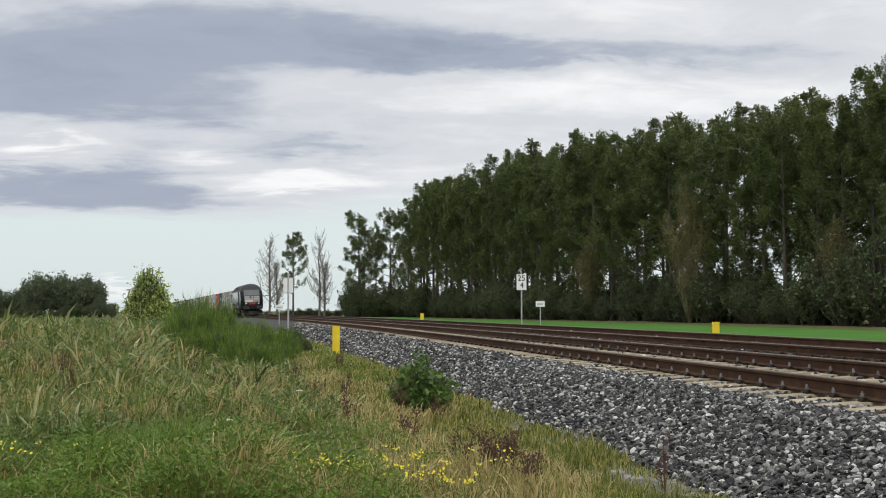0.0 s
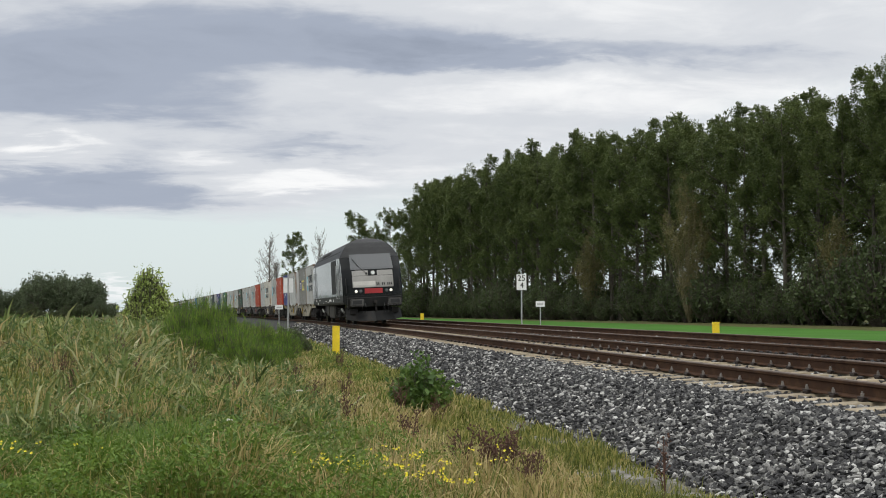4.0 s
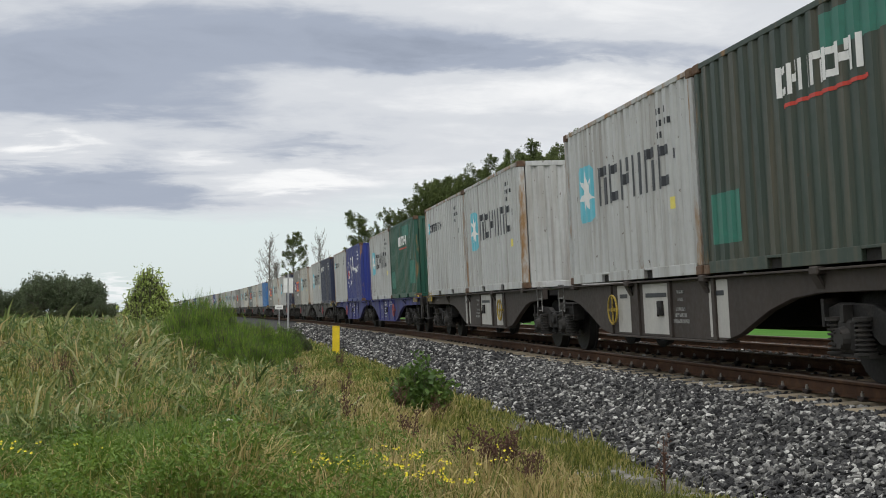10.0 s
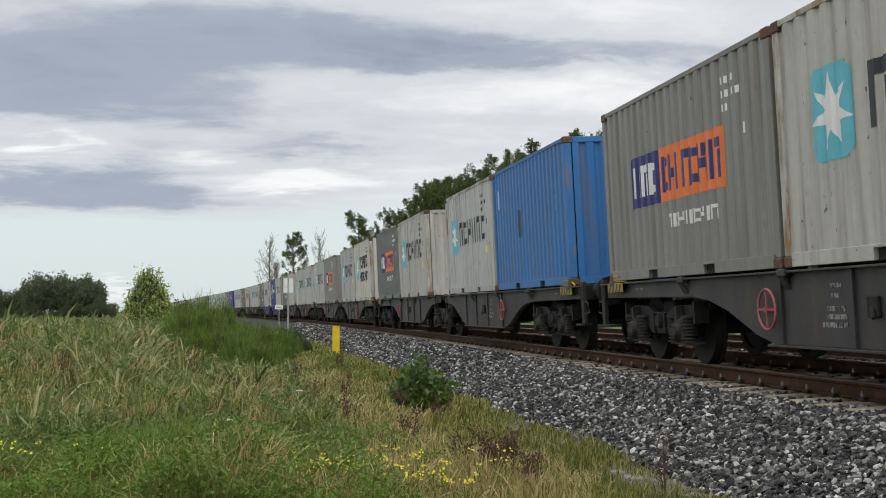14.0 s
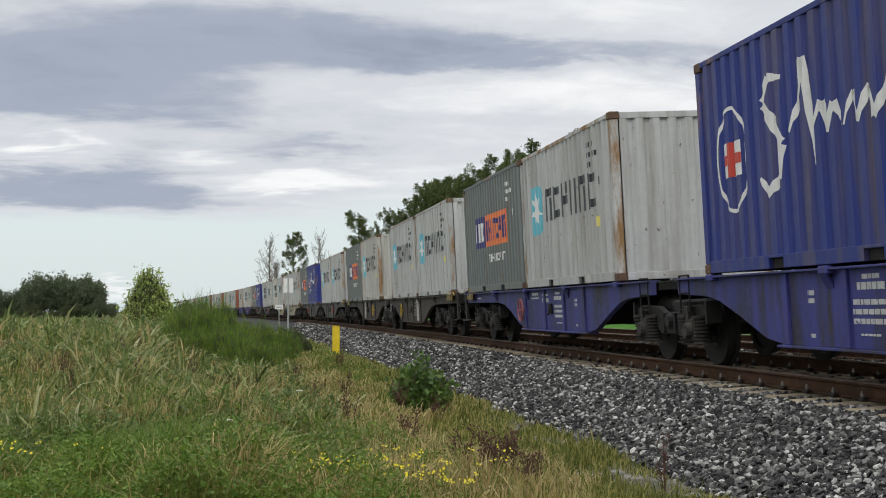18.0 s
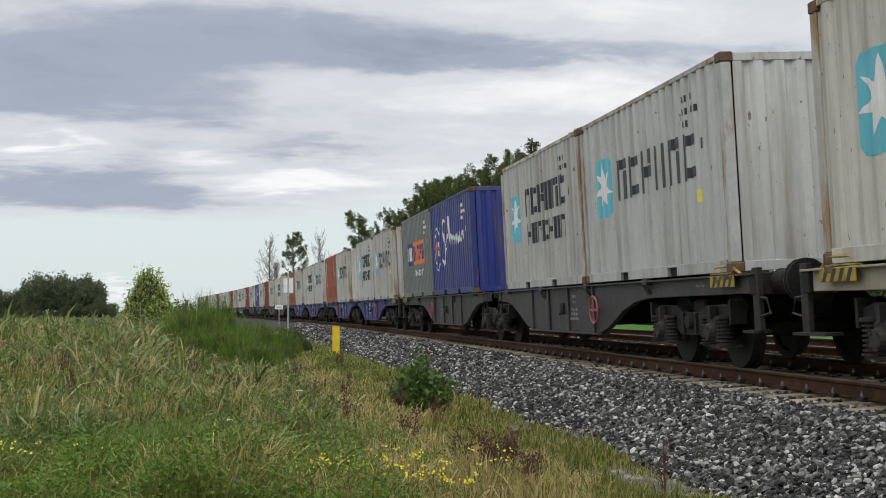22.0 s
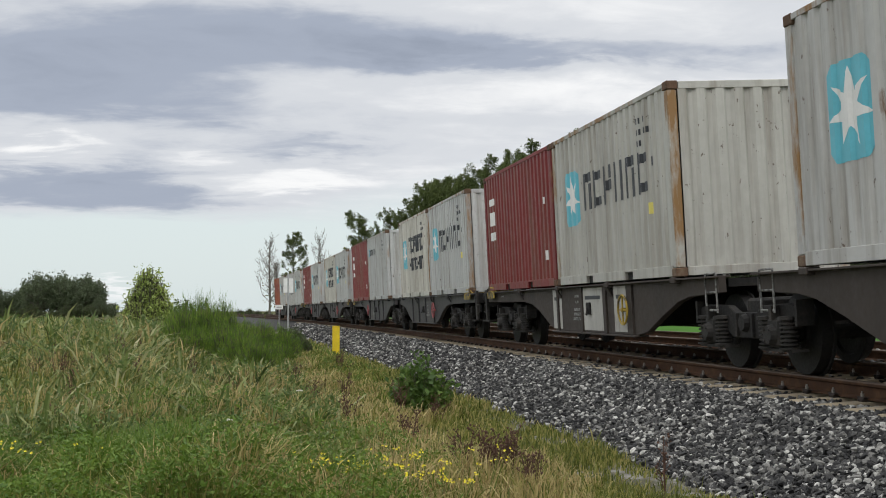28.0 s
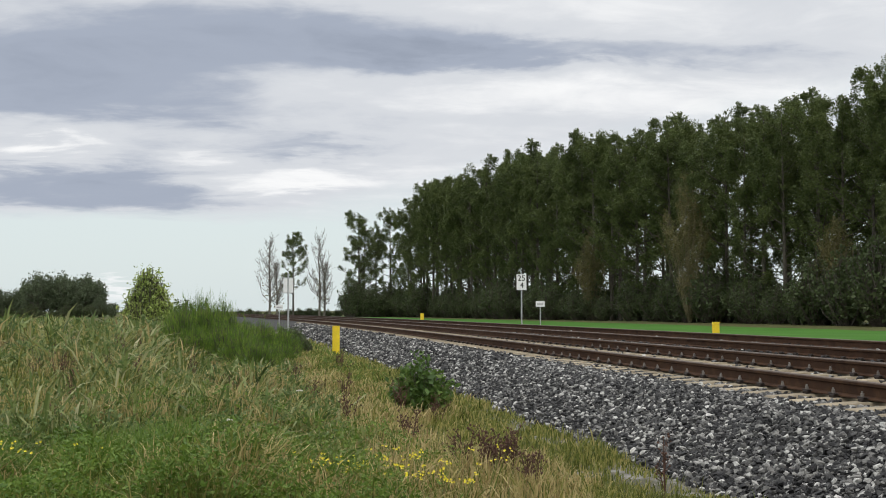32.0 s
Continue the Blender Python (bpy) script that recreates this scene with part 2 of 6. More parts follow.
RUST = (0.17, 0.085, 0.042)
M = {
    "soil": surf("grassy_soil", (0.085, 0.090, 0.035), 0.95, 0, 0.35, 0.4, 0.03, 8, (0.13, 0.11, 0.05), (0.5, 0.7), 0.25, spec=0.1),
    "field": surf("green_crop", (0.055, 0.15, 0.022), 0.9, 0, 0.2, 0.25, 0.03, 5, (0.075, 0.16, 0.035), (0.5, 0.7), 0.08, spec=0.08),
    "pasture": surf("pasture", (0.070, 0.120, 0.030), 1.0, 0, 0.25, 0.2, 0.03, 5, (0.10, 0.12, 0.045), (0.5, 0.7), 0.1, spec=0.05),
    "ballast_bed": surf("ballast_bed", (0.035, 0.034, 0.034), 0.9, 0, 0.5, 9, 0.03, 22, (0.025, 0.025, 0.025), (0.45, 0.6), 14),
    "verge": surf("sandy_grit", (0.23, 0.222, 0.205), 0.95, 0, 0.35, 3, 0.02, 30, (0.085, 0.08, 0.045), (0.44, 0.56), 1.8),
    "stone": None,
    "rail_rust": surf("rusted_rail", (0.062, 0.033, 0.020), 0.85, 0.0, 0.3, 2, 0.003, 60, (0.10, 0.054, 0.029), (0.5, 0.7), 5, spec=0.15),
    "rail_head": surf("worn_rail_head", (0.10, 0.066, 0.046), 0.55, 0.3, 0.25, 1.5),
    "concrete": surf("sleeper_concrete", (0.33, 0.275, 0.19), 0.9, 0, 0.2, 5, 0.004, 90, (0.24, 0.19, 0.13), (0.52, 0.7), 8, rnd=0.18),
    "clip": surf("rail_clip", (0.035, 0.026, 0.022), 0.7, 0.4, 0.3, 8),
    "bolt": surf("bolt_steel", (0.30, 0.28, 0.26), 0.5, 0.6, 0.3, 8),
    "yellow": surf("yellow_plastic", (0.78, 0.58, 0.02), 0.5, 0, 0.12, 3, 0, 60, (0.45, 0.36, 0.10), (0.62, 0.8), 4),
    "white_sign": surf("white_enamel", (0.78, 0.79, 0.78), 0.4, 0, 0.08, 3),
    "black": surf("black_paint", (0.02, 0.02, 0.02), 0.5, 0, 0.2, 4),
    "galv": surf("galvanised_post", (0.42, 0.43, 0.43), 0.5, 0.6, 0.2, 4),
}


def stone_material():
    mt = bpy.data.materials.new("crushed_basalt")
    mt.use_nodes = True
    n, l = mt.node_tree.nodes, mt.node_tree.links
    b = n["Principled BSDF"]
    g, oi = n.new("ShaderNodeNewGeometry"), n.new("ShaderNodeObjectInfo")
    ad = n.new("ShaderNodeMath")
    ad.operation = "ADD"
    l.new(g.outputs["Random Per Island"], ad.inputs[0]), l.new(oi.outputs["Random"], ad.inputs[1])
    fr = n.new("ShaderNodeMath")
    fr.operation = "FRACT"
    l.new(ad.outputs[0], fr.inputs[0])
    r = n.new("ShaderNodeValToRGB")
    stops = [(0.0, (0.011, 0.011, 0.012)), (0.38, (0.034, 0.034, 0.036)), (0.66, (0.085, 0.084, 0.081)), (0.85, (0.235, 0.232, 0.22)), (1.0, (0.56, 0.555, 0.53))]
    while len(r.color_ramp.elements) < len(stops):
        r.color_ramp.elements.new(0.5)
    for e, (p, c) in zip(r.color_ramp.elements, stops):
        e.position, e.color = p, (*c, 1)
    l.new(fr.outputs[0], r.inputs[0])
    tc, t = n.new("ShaderNodeTexCoord"), n.new("ShaderNodeTexNoise")
    t.inputs["Scale"].default_value, t.inputs["Detail"].default_value = 45, 5
    l.new(tc.outputs["Object"], t.inputs["Vector"])
    mp = n.new("ShaderNodeMapRange")
    for i, v in zip(range(1, 5), (0.3, 0.7, 0.7, 1.3)):
        mp.inputs[i].default_value = v
    l.new(t.outputs["Fac"], mp.inputs[0])
    q = n.new("ShaderNodeMix")
    q.data_type, q.blend_type = "RGBA", "MULTIPLY"
    q.inputs[0].default_value = 1
    l.new(r.outputs[0], q.inputs[6]), l.new(mp.outputs[0], q.inputs[7])
    l.new(q.outputs[2], b.inputs["Base Color"])
    b.inputs["Roughness"].default_value = 0.8
    bp = n.new("ShaderNodeBump")
    bp.inputs["Distance"].default_value = 0.004
    l.new(t.outputs["Fac"], bp.inputs["Height"])
    l.new(bp.outputs[0], b.inputs["Normal"])
    return mt


M["stone"] = stone_material()


def leafy(name, stops, rough=0.55, trans=0.25, coarse=0.6, island=0.55):
    """Leaves or blades: colour by island, tinted at a coarse scale, a little light shining through."""
    mt = bpy.data.materials.new(name)
    mt.use_nodes = True
    n, l = mt.node_tree.nodes, mt.node_tree.links
    b, out = n["Principled BSDF"], n["Material Output"]
    g = n.new("ShaderNodeNewGeometry")
    tc, t = n.new("ShaderNodeTexCoord"), n.new("ShaderNodeTexNoise")
    t.inputs["Scale"].default_value, t.inputs["Detail"].default_value = coarse, 3
    l.new(tc.outputs["Object"], t.inputs["Vector"])
    ad = n.new("ShaderNodeMath")
    ad.operation = "MULTIPLY_ADD"
    l.new(g.outputs["Random Per Island"], ad.inputs[0])
    ad.inputs[1].default_value = island
    mr = n.new("ShaderNodeMapRange")
    for i, v in zip(range(1, 5), (0.35, 0.65, 0.0, 1.0 - island)):
        mr.inputs[i].default_value = v
    l.new(t.outputs["Fac"], mr.inputs[0]), l.new(mr.outputs[0], ad.inputs[2])
    r = n.new("ShaderNodeValToRGB")
    while len(r.color_ramp.elements) < len(stops):
        r.color_ramp.elements.new(0.5)
    for i, (e, c) in enumerate(zip(r.color_ramp.elements, stops)):
        e.position, e.color = i / (len(stops) - 1), (*c, 1)
    l.new(ad.outputs[0], r.inputs[0])
    l.new(r.outputs[0], b.inputs["Base Color"])
    b.inputs["Roughness"].default_value = rough
    b.inputs["Specular IOR Level"].default_value = 0.35
    tr = n.new("ShaderNodeBsdfTranslucent")
    l.new(r.outputs[0], tr.inputs[0])
    mx = n.new("ShaderNodeMixShader")
    mx.inputs[0].default_value = trans
    l.new(b.outputs[0], mx.inputs[1]), l.new(tr.outputs[0], mx.inputs[2])
    l.new(mx.outputs[0], out.inputs[0])
    return mt


M["poplar_leaf"] = leafy("poplar_leaves", [(0.047, 0.067, 0.021), (0.095, 0.125, 0.038), (0.174, 0.207, 0.067)], coarse=0.22, trans=0.35)
M["brown_leaf"] = leafy("browned_leaves", [(0.095, 0.095, 0.032), (0.165, 0.15, 0.056), (0.23, 0.195, 0.085)], coarse=0.15, trans=0.3)
M["wood_leaf"] = leafy("woodland_leaves", [(0.043, 0.065, 0.025), (0.074, 0.103, 0.038), (0.118, 0.148, 0.062)], coarse=0.15, trans=0.3)
# paler leaf colour for the far wood: air haze is mixed into it
M["hazed_leaf"] = leafy("hazed_distant_leaves", [(0.073, 0.095, 0.051), (0.106, 0.134, 0.073), (0.139, 0.169, 0.092)], coarse=0.15, trans=0.35)
M["broom_leaf"] = leafy("broom_shoots", [(0.040, 0.085, 0.013), (0.12, 0.215, 0.026), (0.29, 0.38, 0.062)], coarse=2.2, island=0.35)
M["shrub_leaf"] = leafy("shrub_leaves", [(0.17, 0.24, 0.060), (0.33, 0.41, 0.105), (0.50, 0.56, 0.18)], coarse=0.5)
M["shrub_dark"] = leafy("dark_shrub_leaves", [(0.040, 0.085, 0.018), (0.095, 0.165, 0.034), (0.20, 0.275, 0.065)], coarse=1.5)
M["grass"] = leafy("grass_blades", [(0.038, 0.058, 0.011), (0.130, 0.160, 0.030), (0.270, 0.272, 0.068), (0.57, 0.465, 0.21)], coarse=0.55, trans=0.35, island=0.78)
M["reed"] = leafy("broad_blades", [(0.042, 0.072, 0.020), (0.130, 0.185, 0.050), (0.25, 0.295, 0.100), (0.47, 0.44, 0.26)], coarse=0.6, trans=0.35, island=0.78)
M["dry"] = leafy("dry_grass", [(0.175, 0.125, 0.052), (0.38, 0.295, 0.125), (0.60, 0.485, 0.235), (0.25, 0.24, 0.084)], coarse=0.5, island=0.78)
M["herb"] = leafy("green_herbs", [(0.066, 0.133, 0.017), (0.118, 0.201, 0.028), (0.198, 0.276, 0.047)], coarse=0.6, island=0.78)
M["bank"] = leafy("bank_herb_leaves", [(0.061, 0.11, 0.027), (0.108, 0.168, 0.046), (0.188, 0.232, 0.081)], coarse=0.4, island=0.78)
M["umbel"] = surf("umbel_white", (0.62, 0.60, 0.52), 0.8, 0, 0.1, 5)
M["bark"] = surf("bark", (0.11, 0.095, 0.075), 0.95, 0, 0.35, 3, 0.02, 20, (0.05, 0.045, 0.035), (0.45, 0.6), 6)
M["twig"] = surf("brown_twigs", (0.17, 0.15, 0.080), 0.95, 0, 0.3, 3)
M["dead_wood"] = surf("dead_grey_wood", (0.17, 0.15, 0.13), 0.95, 0, 0.3, 3)
M["petal"] = surf("yellow_petals", (0.82, 0.70, 0.04), 0.6, 0, 0.15, 4)
M["stalk"] = surf("dead_stalks", (0.10, 0.052, 0.036), 0.9, 0, 0.4, 5)

# ---- ground ----
STATIONS = [-400, -200, -100, -60, -30, 0] + list(range(6, 200, 4)) + list(range(200, 420, 20)) + [450, 500, 600, 800, 1100, 1600, 2400]


def strip(name, profile, material, stations=STATIONS, label="", bumps=0.0):
    """A long sheet that follows the line: profile of (u, z)."""
    verts, faces = [], []
    w = len(profile)
    for s in stations:
        for u, z in profile:
            e = bumps * noise.noise((u * 0.35, s * 0.35, 0.0)) if abs(u) > 3 else 0.0
            verts.append((rail_x(s) + u, s, z + e))
    for i in range(len(stations) - 1):
        for j in range(w - 1):
            a = i * w + j
            faces.append((a, a + 1, a + w + 1, a + w))
    ob = new(name, raw_mesh(name, verts, faces, material, True))
    return tagged(ob, label, "ground", kind="structure")


TILT = math.tan(radians(CANT))
T2R = RISE2 + 1.5 * TILT
GROUND = [(-900, -1.1), (-400, -1.0), (-120, -0.95), (-60, -0.92), (-30, -0.9), (-20, -0.88), (-14, -0.87), (-10, -0.86), (-7, -0.85), (-5, -0.85), (-3.6, -0.86),
          (-2.6, -0.86), (-2.1, -0.84), (-1.6, -0.7), (0, -0.55), (2.5, -0.5), (5.8, -0.45), (7.4, -0.5), (8.2, -0.62), (9.5, -0.70), (12, -0.78), (20, -0.84), (40, -0.88), (80, -0.92), (200, -1.0), (600, -1.0), (1500, -1.1)]
strip("ground", GROUND, M["soil"], label="grassy soil of the railway verge and fields", bumps=0.06)
strip("field", [(11.5, -0.735), (13, -0.755), (20, -0.80), (38, -0.84)], M["field"], label="bright green crop field beyond the tracks", bumps=0.06)
strip("pasture", [(-340, -0.94), (-120, -0.91), (-60, -0.88), (-24, -0.85)], M["pasture"], [20, 60, 100, 140, 180, 220, 260, 300, 360, 420, 500, 700, 1000], "flat green pasture reaching the far hedge")
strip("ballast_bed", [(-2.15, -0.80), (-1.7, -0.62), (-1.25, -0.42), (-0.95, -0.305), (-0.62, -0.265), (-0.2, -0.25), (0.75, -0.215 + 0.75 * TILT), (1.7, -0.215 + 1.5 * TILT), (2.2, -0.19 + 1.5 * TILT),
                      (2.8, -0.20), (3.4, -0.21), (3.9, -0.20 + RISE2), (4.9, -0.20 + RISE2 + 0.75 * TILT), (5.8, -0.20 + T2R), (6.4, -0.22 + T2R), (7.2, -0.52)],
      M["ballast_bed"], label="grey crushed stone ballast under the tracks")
strip("gravel_path", [(-2.95, -0.848), (-2.5, -0.835), (-2.05, -0.815)], M["verge"], list(range(4, 90, 2)), "strip of sandy grit at the foot of the ballast")


# ---- rails ----
RAIL_WEB = [(-0.075, -0.172), (0.075, -0.172), (0.075, -0.160), (0.014, -0.142), (0.009, -0.055), (0.034, -0.040), (0.036, -0.014), (-0.036, -0.014), (-0.034, -0.040), (-0.009, -0.055), (-0.014, -0.142), (-0.075, -0.160)]
RAIL_TOP = [(-0.036, -0.014), (0.036, -0.014), (0.033, -0.003), (0.024, 0.0), (-0.024, 0.0), (-0.033, -0.003)]


def rail(second, side, label):
    st = [-150, -60, -20, 0] + list(range(4, 220, 4)) + [240, 280, 340, 420, 520, 700]
    t = tagged(new("rail"), label, "rail", "running rails", "structure")
    for name, prof, mt in (("rail_body", RAIL_WEB, M["rail_rust"]), ("rail_head", RAIL_TOP, M["rail_head"])):
        verts, faces, w = [], [], len(prof)
        for s in st:
            m = on_track(s, second) @ pose(side * 0.75, 0, 0)
            verts += [tuple(m @ Vector((x, 0, z))) for x, z in prof]
        for i in range(len(st) - 1):
            for j in range(w):
                a, b = i * w + j, i * w + (j + 1) % w
                faces.append((a, b, b + w, a + w))
        part(name, raw_mesh(name, verts, faces, mt), mt, t)
    return t


for second in (False, True):
    for side in (-1, 1):
        rail(second, side, "rust-brown steel rail with a worn bright head")


# ---- sleepers with their rail clips ----
def sleeper_mesh():
    bm = bmesh.new()
    prof = [(-1.3, -0.205), (-1.28, -0.190), (-0.45, -0.184), (-0.30, -0.215), (0.30, -0.215), (0.45, -0.184), (1.28, -0.190), (1.3, -0.205)]
    rows = []
    for y, dz in ((-0.15, -0.06), (-0.12, 0.0), (0.12, 0.0), (0.15, -0.06)):
        rows.append([bm.verts.new((x, y, z + dz)) for x, z in prof])
    for a, b in zip(rows, rows[1:]):
        for j in range(len(prof) - 1):
            bm.faces.new((a[j], a[j + 1], b[j + 1], b[j]))
    low = []
    for y in (-0.15, 0.15):
        low.append([bm.verts.new((x, y, -0.40)) for x in (-1.3, 1.3)])
    bm.faces.new([*rows[0], low[0][1], low[0][0]][::-1])
    bm.faces.new([*rows[-1], low[1][1], low[1][0]])
    for i in (0, -1):
        k = 0 if i == 0 else 1
        bm.faces.new([r[i] for r in rows] + [low[1][k], low[0][k]])
    bmesh.ops.recalc_face_normals(bm, faces=bm.faces)
    return mesh_of("sleeper", bm, M["concrete"])


def clip_mesh():
    bm = bmesh.new()
    box(bm, -0.13, -0.045, -0.055, 0.055, -0.184, -0.150)
    box(bm, -0.125, -0.085, -0.075, 0.075, -0.156, -0.135)
    bevelled(bm, 0.008)
    return mesh_of("rail_clip", bm, M["clip"])


def bolt_mesh():
    bm = bmesh.new()
    tube(bm, (-0.1, 0, -0.15), (-0.1, 0, -0.105), 0.020, 0.020, 6)
    tube(bm, (-0.1, 0, -0.105), (-0.1, 0, -0.085), 0.012, 0.012, 6)
    return mesh_of("bolt", bm, M["bolt"])


SLEEPER, CLIP, BOLT = sleeper_mesh(), clip_mesh(), bolt_mesh()


def sleepers():
    for second, last in ((False, 95), (True, 60)):
        bed = tagged(new("sleepers"), "row of buff concrete sleepers bedded in ballast", "sleepers", kind="structure")
        s, k = 5.4, 0
        while s < last:
            ob = new("sleeper", SLEEPER)
            ob.parent, ob.matrix_basis = bed, on_track(s, second)
            if s < (26 if second else 36):
                for side in (-1, 1):
                    for way in (1, -1):
                        if second and way < 0:
                            continue
                        mm = pose(side * 0.75, 0, 0) @ (pose(0, 0, 0) if way > 0 else pose(0, 0, 0, 0, 0, 180))
                        for nm, me in (("rail_clip", CLIP), ("bolt", BOLT)):
                            if (s > 26 or second) and nm == "bolt":
                                continue
                            c = new(nm, me)
                            c.parent, c.matrix_basis = ob, mm
            s += 0.6
            k += 1


# ---- ballast stones ----
def stone_shapes(n, rng):
    """A few rough, broken stones: jittered, flattened boxes with cut corners."""
    out = []
    for _ in range(n):
        bm = bmesh.new()
        for _k in range(11):
            p = Vector((rng.gauss(0, 1), rng.gauss(0, 1), rng.gauss(0, 1))).normalized()
            bm.verts.new(Vector((p.x * 1.25, p.y * 1.0, p.z * 0.75)) * rng.uniform(0.85, 1.15))
        bmesh.ops.convex_hull(bm, input=list(bm.verts))
        for v in [v for v in bm.verts if not v.link_faces]:
            bm.verts.remove(v)
        bm.verts.index_update()
        bm.faces.ensure_lookup_table()
        out.append((np.array([v.co[:] for v in bm.verts]), np.array([[v.index for v in f.verts] for f in bm.faces])))
        bm.free()
    return out


def bed_height(u):
    us = (-2.5, -2.15, -1.7, -1.25, -0.95, -0.62, -0.2, 0.75, 1.7, 2.2, 2.8, 3.4, 3.9, 4.9, 5.8, 6.4, 7.2)
    zs = (-0.86, -0.80, -0.62, -0.42, -0.305, -0.265, -0.25, -0.235 + 0.75 * TILT, -0.215 + 1.5 * TILT, -0.19 + 1.5 * TILT, -0.20, -0.21, -0.20 + RISE2, -0.20 + RISE2 + 0.75 * TILT, -0.20 + T2R, -0.22 + T2R, -0.52)
    return np.interp(u, us, zs)


def ballast():
    rng = random.Random(5)
    shapes = stone_shapes(14, rng)
    r = np.random.default_rng(5)
    heap = tagged(new("ballast"), "loose angular grey basalt ballast stones", "ballast", kind="stuff")
    # (u range, s range, number, size)
    zones = [(-2.25, -0.45, 6.5, 14, 14000, 0.029), (-2.25, -0.45, 14, 24, 13500, 0.032), (-0.78, -0.12, 7, 24, 6500, 0.031), (-2.2, -0.45, 24, 44, 9500, 0.042), (-2.2, -0.45, 44, 90, 6500, 0.062),
             (0.1, 1.4, 8, 40, 3000, 0.036), (1.6, 3.9, 8, 45, 5000, 0.042), (4.3, 7.0, 12, 50, 4000, 0.042)]
    for zi, (u0, u1, s0, s1, cnt, size) in enumerate(zones):
        V, F, base = [], [], 0
        for _ in range(cnt):
            u, s = r.uniform(u0, u1), r.uniform(s0, s1)
            if u < -1.85 and r.random() < 0.4 + 0.4 * noise.noise((s * 0.8, 0, 3)):
                continue
            if 0.1 < u < 1.4 and abs((s - 5.4 + 0.3) % 0.6 - 0.3) < 0.15:
                continue
            if u > -0.57 and u < -0.1 and abs((s - 5.4 + 0.3) % 0.6 - 0.3) < 0.13:
                continue
            v, f = shapes[r.integers(len(shapes))]
            q = Euler(r.uniform(-0.9, 0.9, 3) + np.array((0, 0, r.uniform(0, 6.28)))).to_matrix()
            k = size * r.uniform(0.55, 1.35)
            p = np.array((rail_x(s) + u, s, bed_height(u) + k * r.uniform(0.0, 0.8) + (0.004 if -0.60 < u < -0.1 else 0.0)))
            V.append(v @ np.array(q).T * k + p), F.append(f + base)
            base += len(v)
        me = raw_mesh("ballast_stones", np.concatenate(V).tolist(), np.concatenate(F).tolist(), M["stone"])
        ob = part("ballast_stones", me, None, heap)
        tagged(ob, kind="stuff")
    # loose stones on the slope of the bed, each of its own
    meshes = [raw_mesh("stone", (v * 0.042).tolist(), f.tolist(), M["stone"]) for v, f in shapes]
    for _ in range(90):
        u, s = r.uniform(-2.2, -0.6), r.uniform(8.5, 13)
        ob = new("stone", meshes[r.integers(len(meshes))])
        ob.parent = heap
        ob.matrix_basis = Matrix.Translation((rail_x(s) + u, s, bed_height(u) + 0.03)) @ Euler(r.uniform(-0.8, 0.8, 3) + np.array((0, 0, r.uniform(0, 6.28)))).to_matrix().to_4x4() @ Matrix.Scale(r.uniform(0.7, 1.1), 4)


# ---- trees ----
def limb(bm, pts, r0, r1, n=6):
    """A bent, tapered limb through the points."""
    rings = []
    for i, p in enumerate(pts):
        p = Vector(p)
        d = (Vector(pts[min(i + 1, len(pts) - 1)]) - Vector(pts[max(i - 1, 0)])).normalized()
        q = d.to_track_quat("Z", "Y").to_matrix()
        r = r0 + (r1 - r0) * i / (len(pts) - 1)
        rings.append([bm.verts.new(p + q @ Vector((math.cos(6.2832 * k / n), math.sin(6.2832 * k / n), 0)) * r) for k in range(n)])
    for a, b in zip(rings, rings[1:]):
        for k in range(n):
            bm.faces.new((a[k], a[(k + 1) % n], b[(k + 1) % n], b[k]))
    return rings


def clumps(points, sizes, r, leaves=5, flat=0.55):
    """Leaf sprays: at each point some four-cornered leaves turned every way."""
    P = np.repeat(points, leaves, 0)
    S = np.repeat(sizes, leaves)
    n = len(P)
    P = P + r.normal(0, 1, (n, 3)) * (S[:, None] * 0.75)
    a = r.normal(0, 1, (n, 3))
    a /= np.linalg.norm(a, axis=1)[:, None]
    b = r.normal(0, 1, (n, 3))
    b -= (a * b).sum(1)[:, None] * a
    b /= np.linalg.norm(b, axis=1)[:, None]
    k = (S * r.uniform(0.55, 1.1, n))[:, None]
    V = np.stack([P - a * k, P - b * k * flat + a * k * 0.1, P + a * k, P + b * k * flat], 1).reshape(-1, 3)
    F = np.arange(4 * n).reshape(-1, 4)
    return V, F


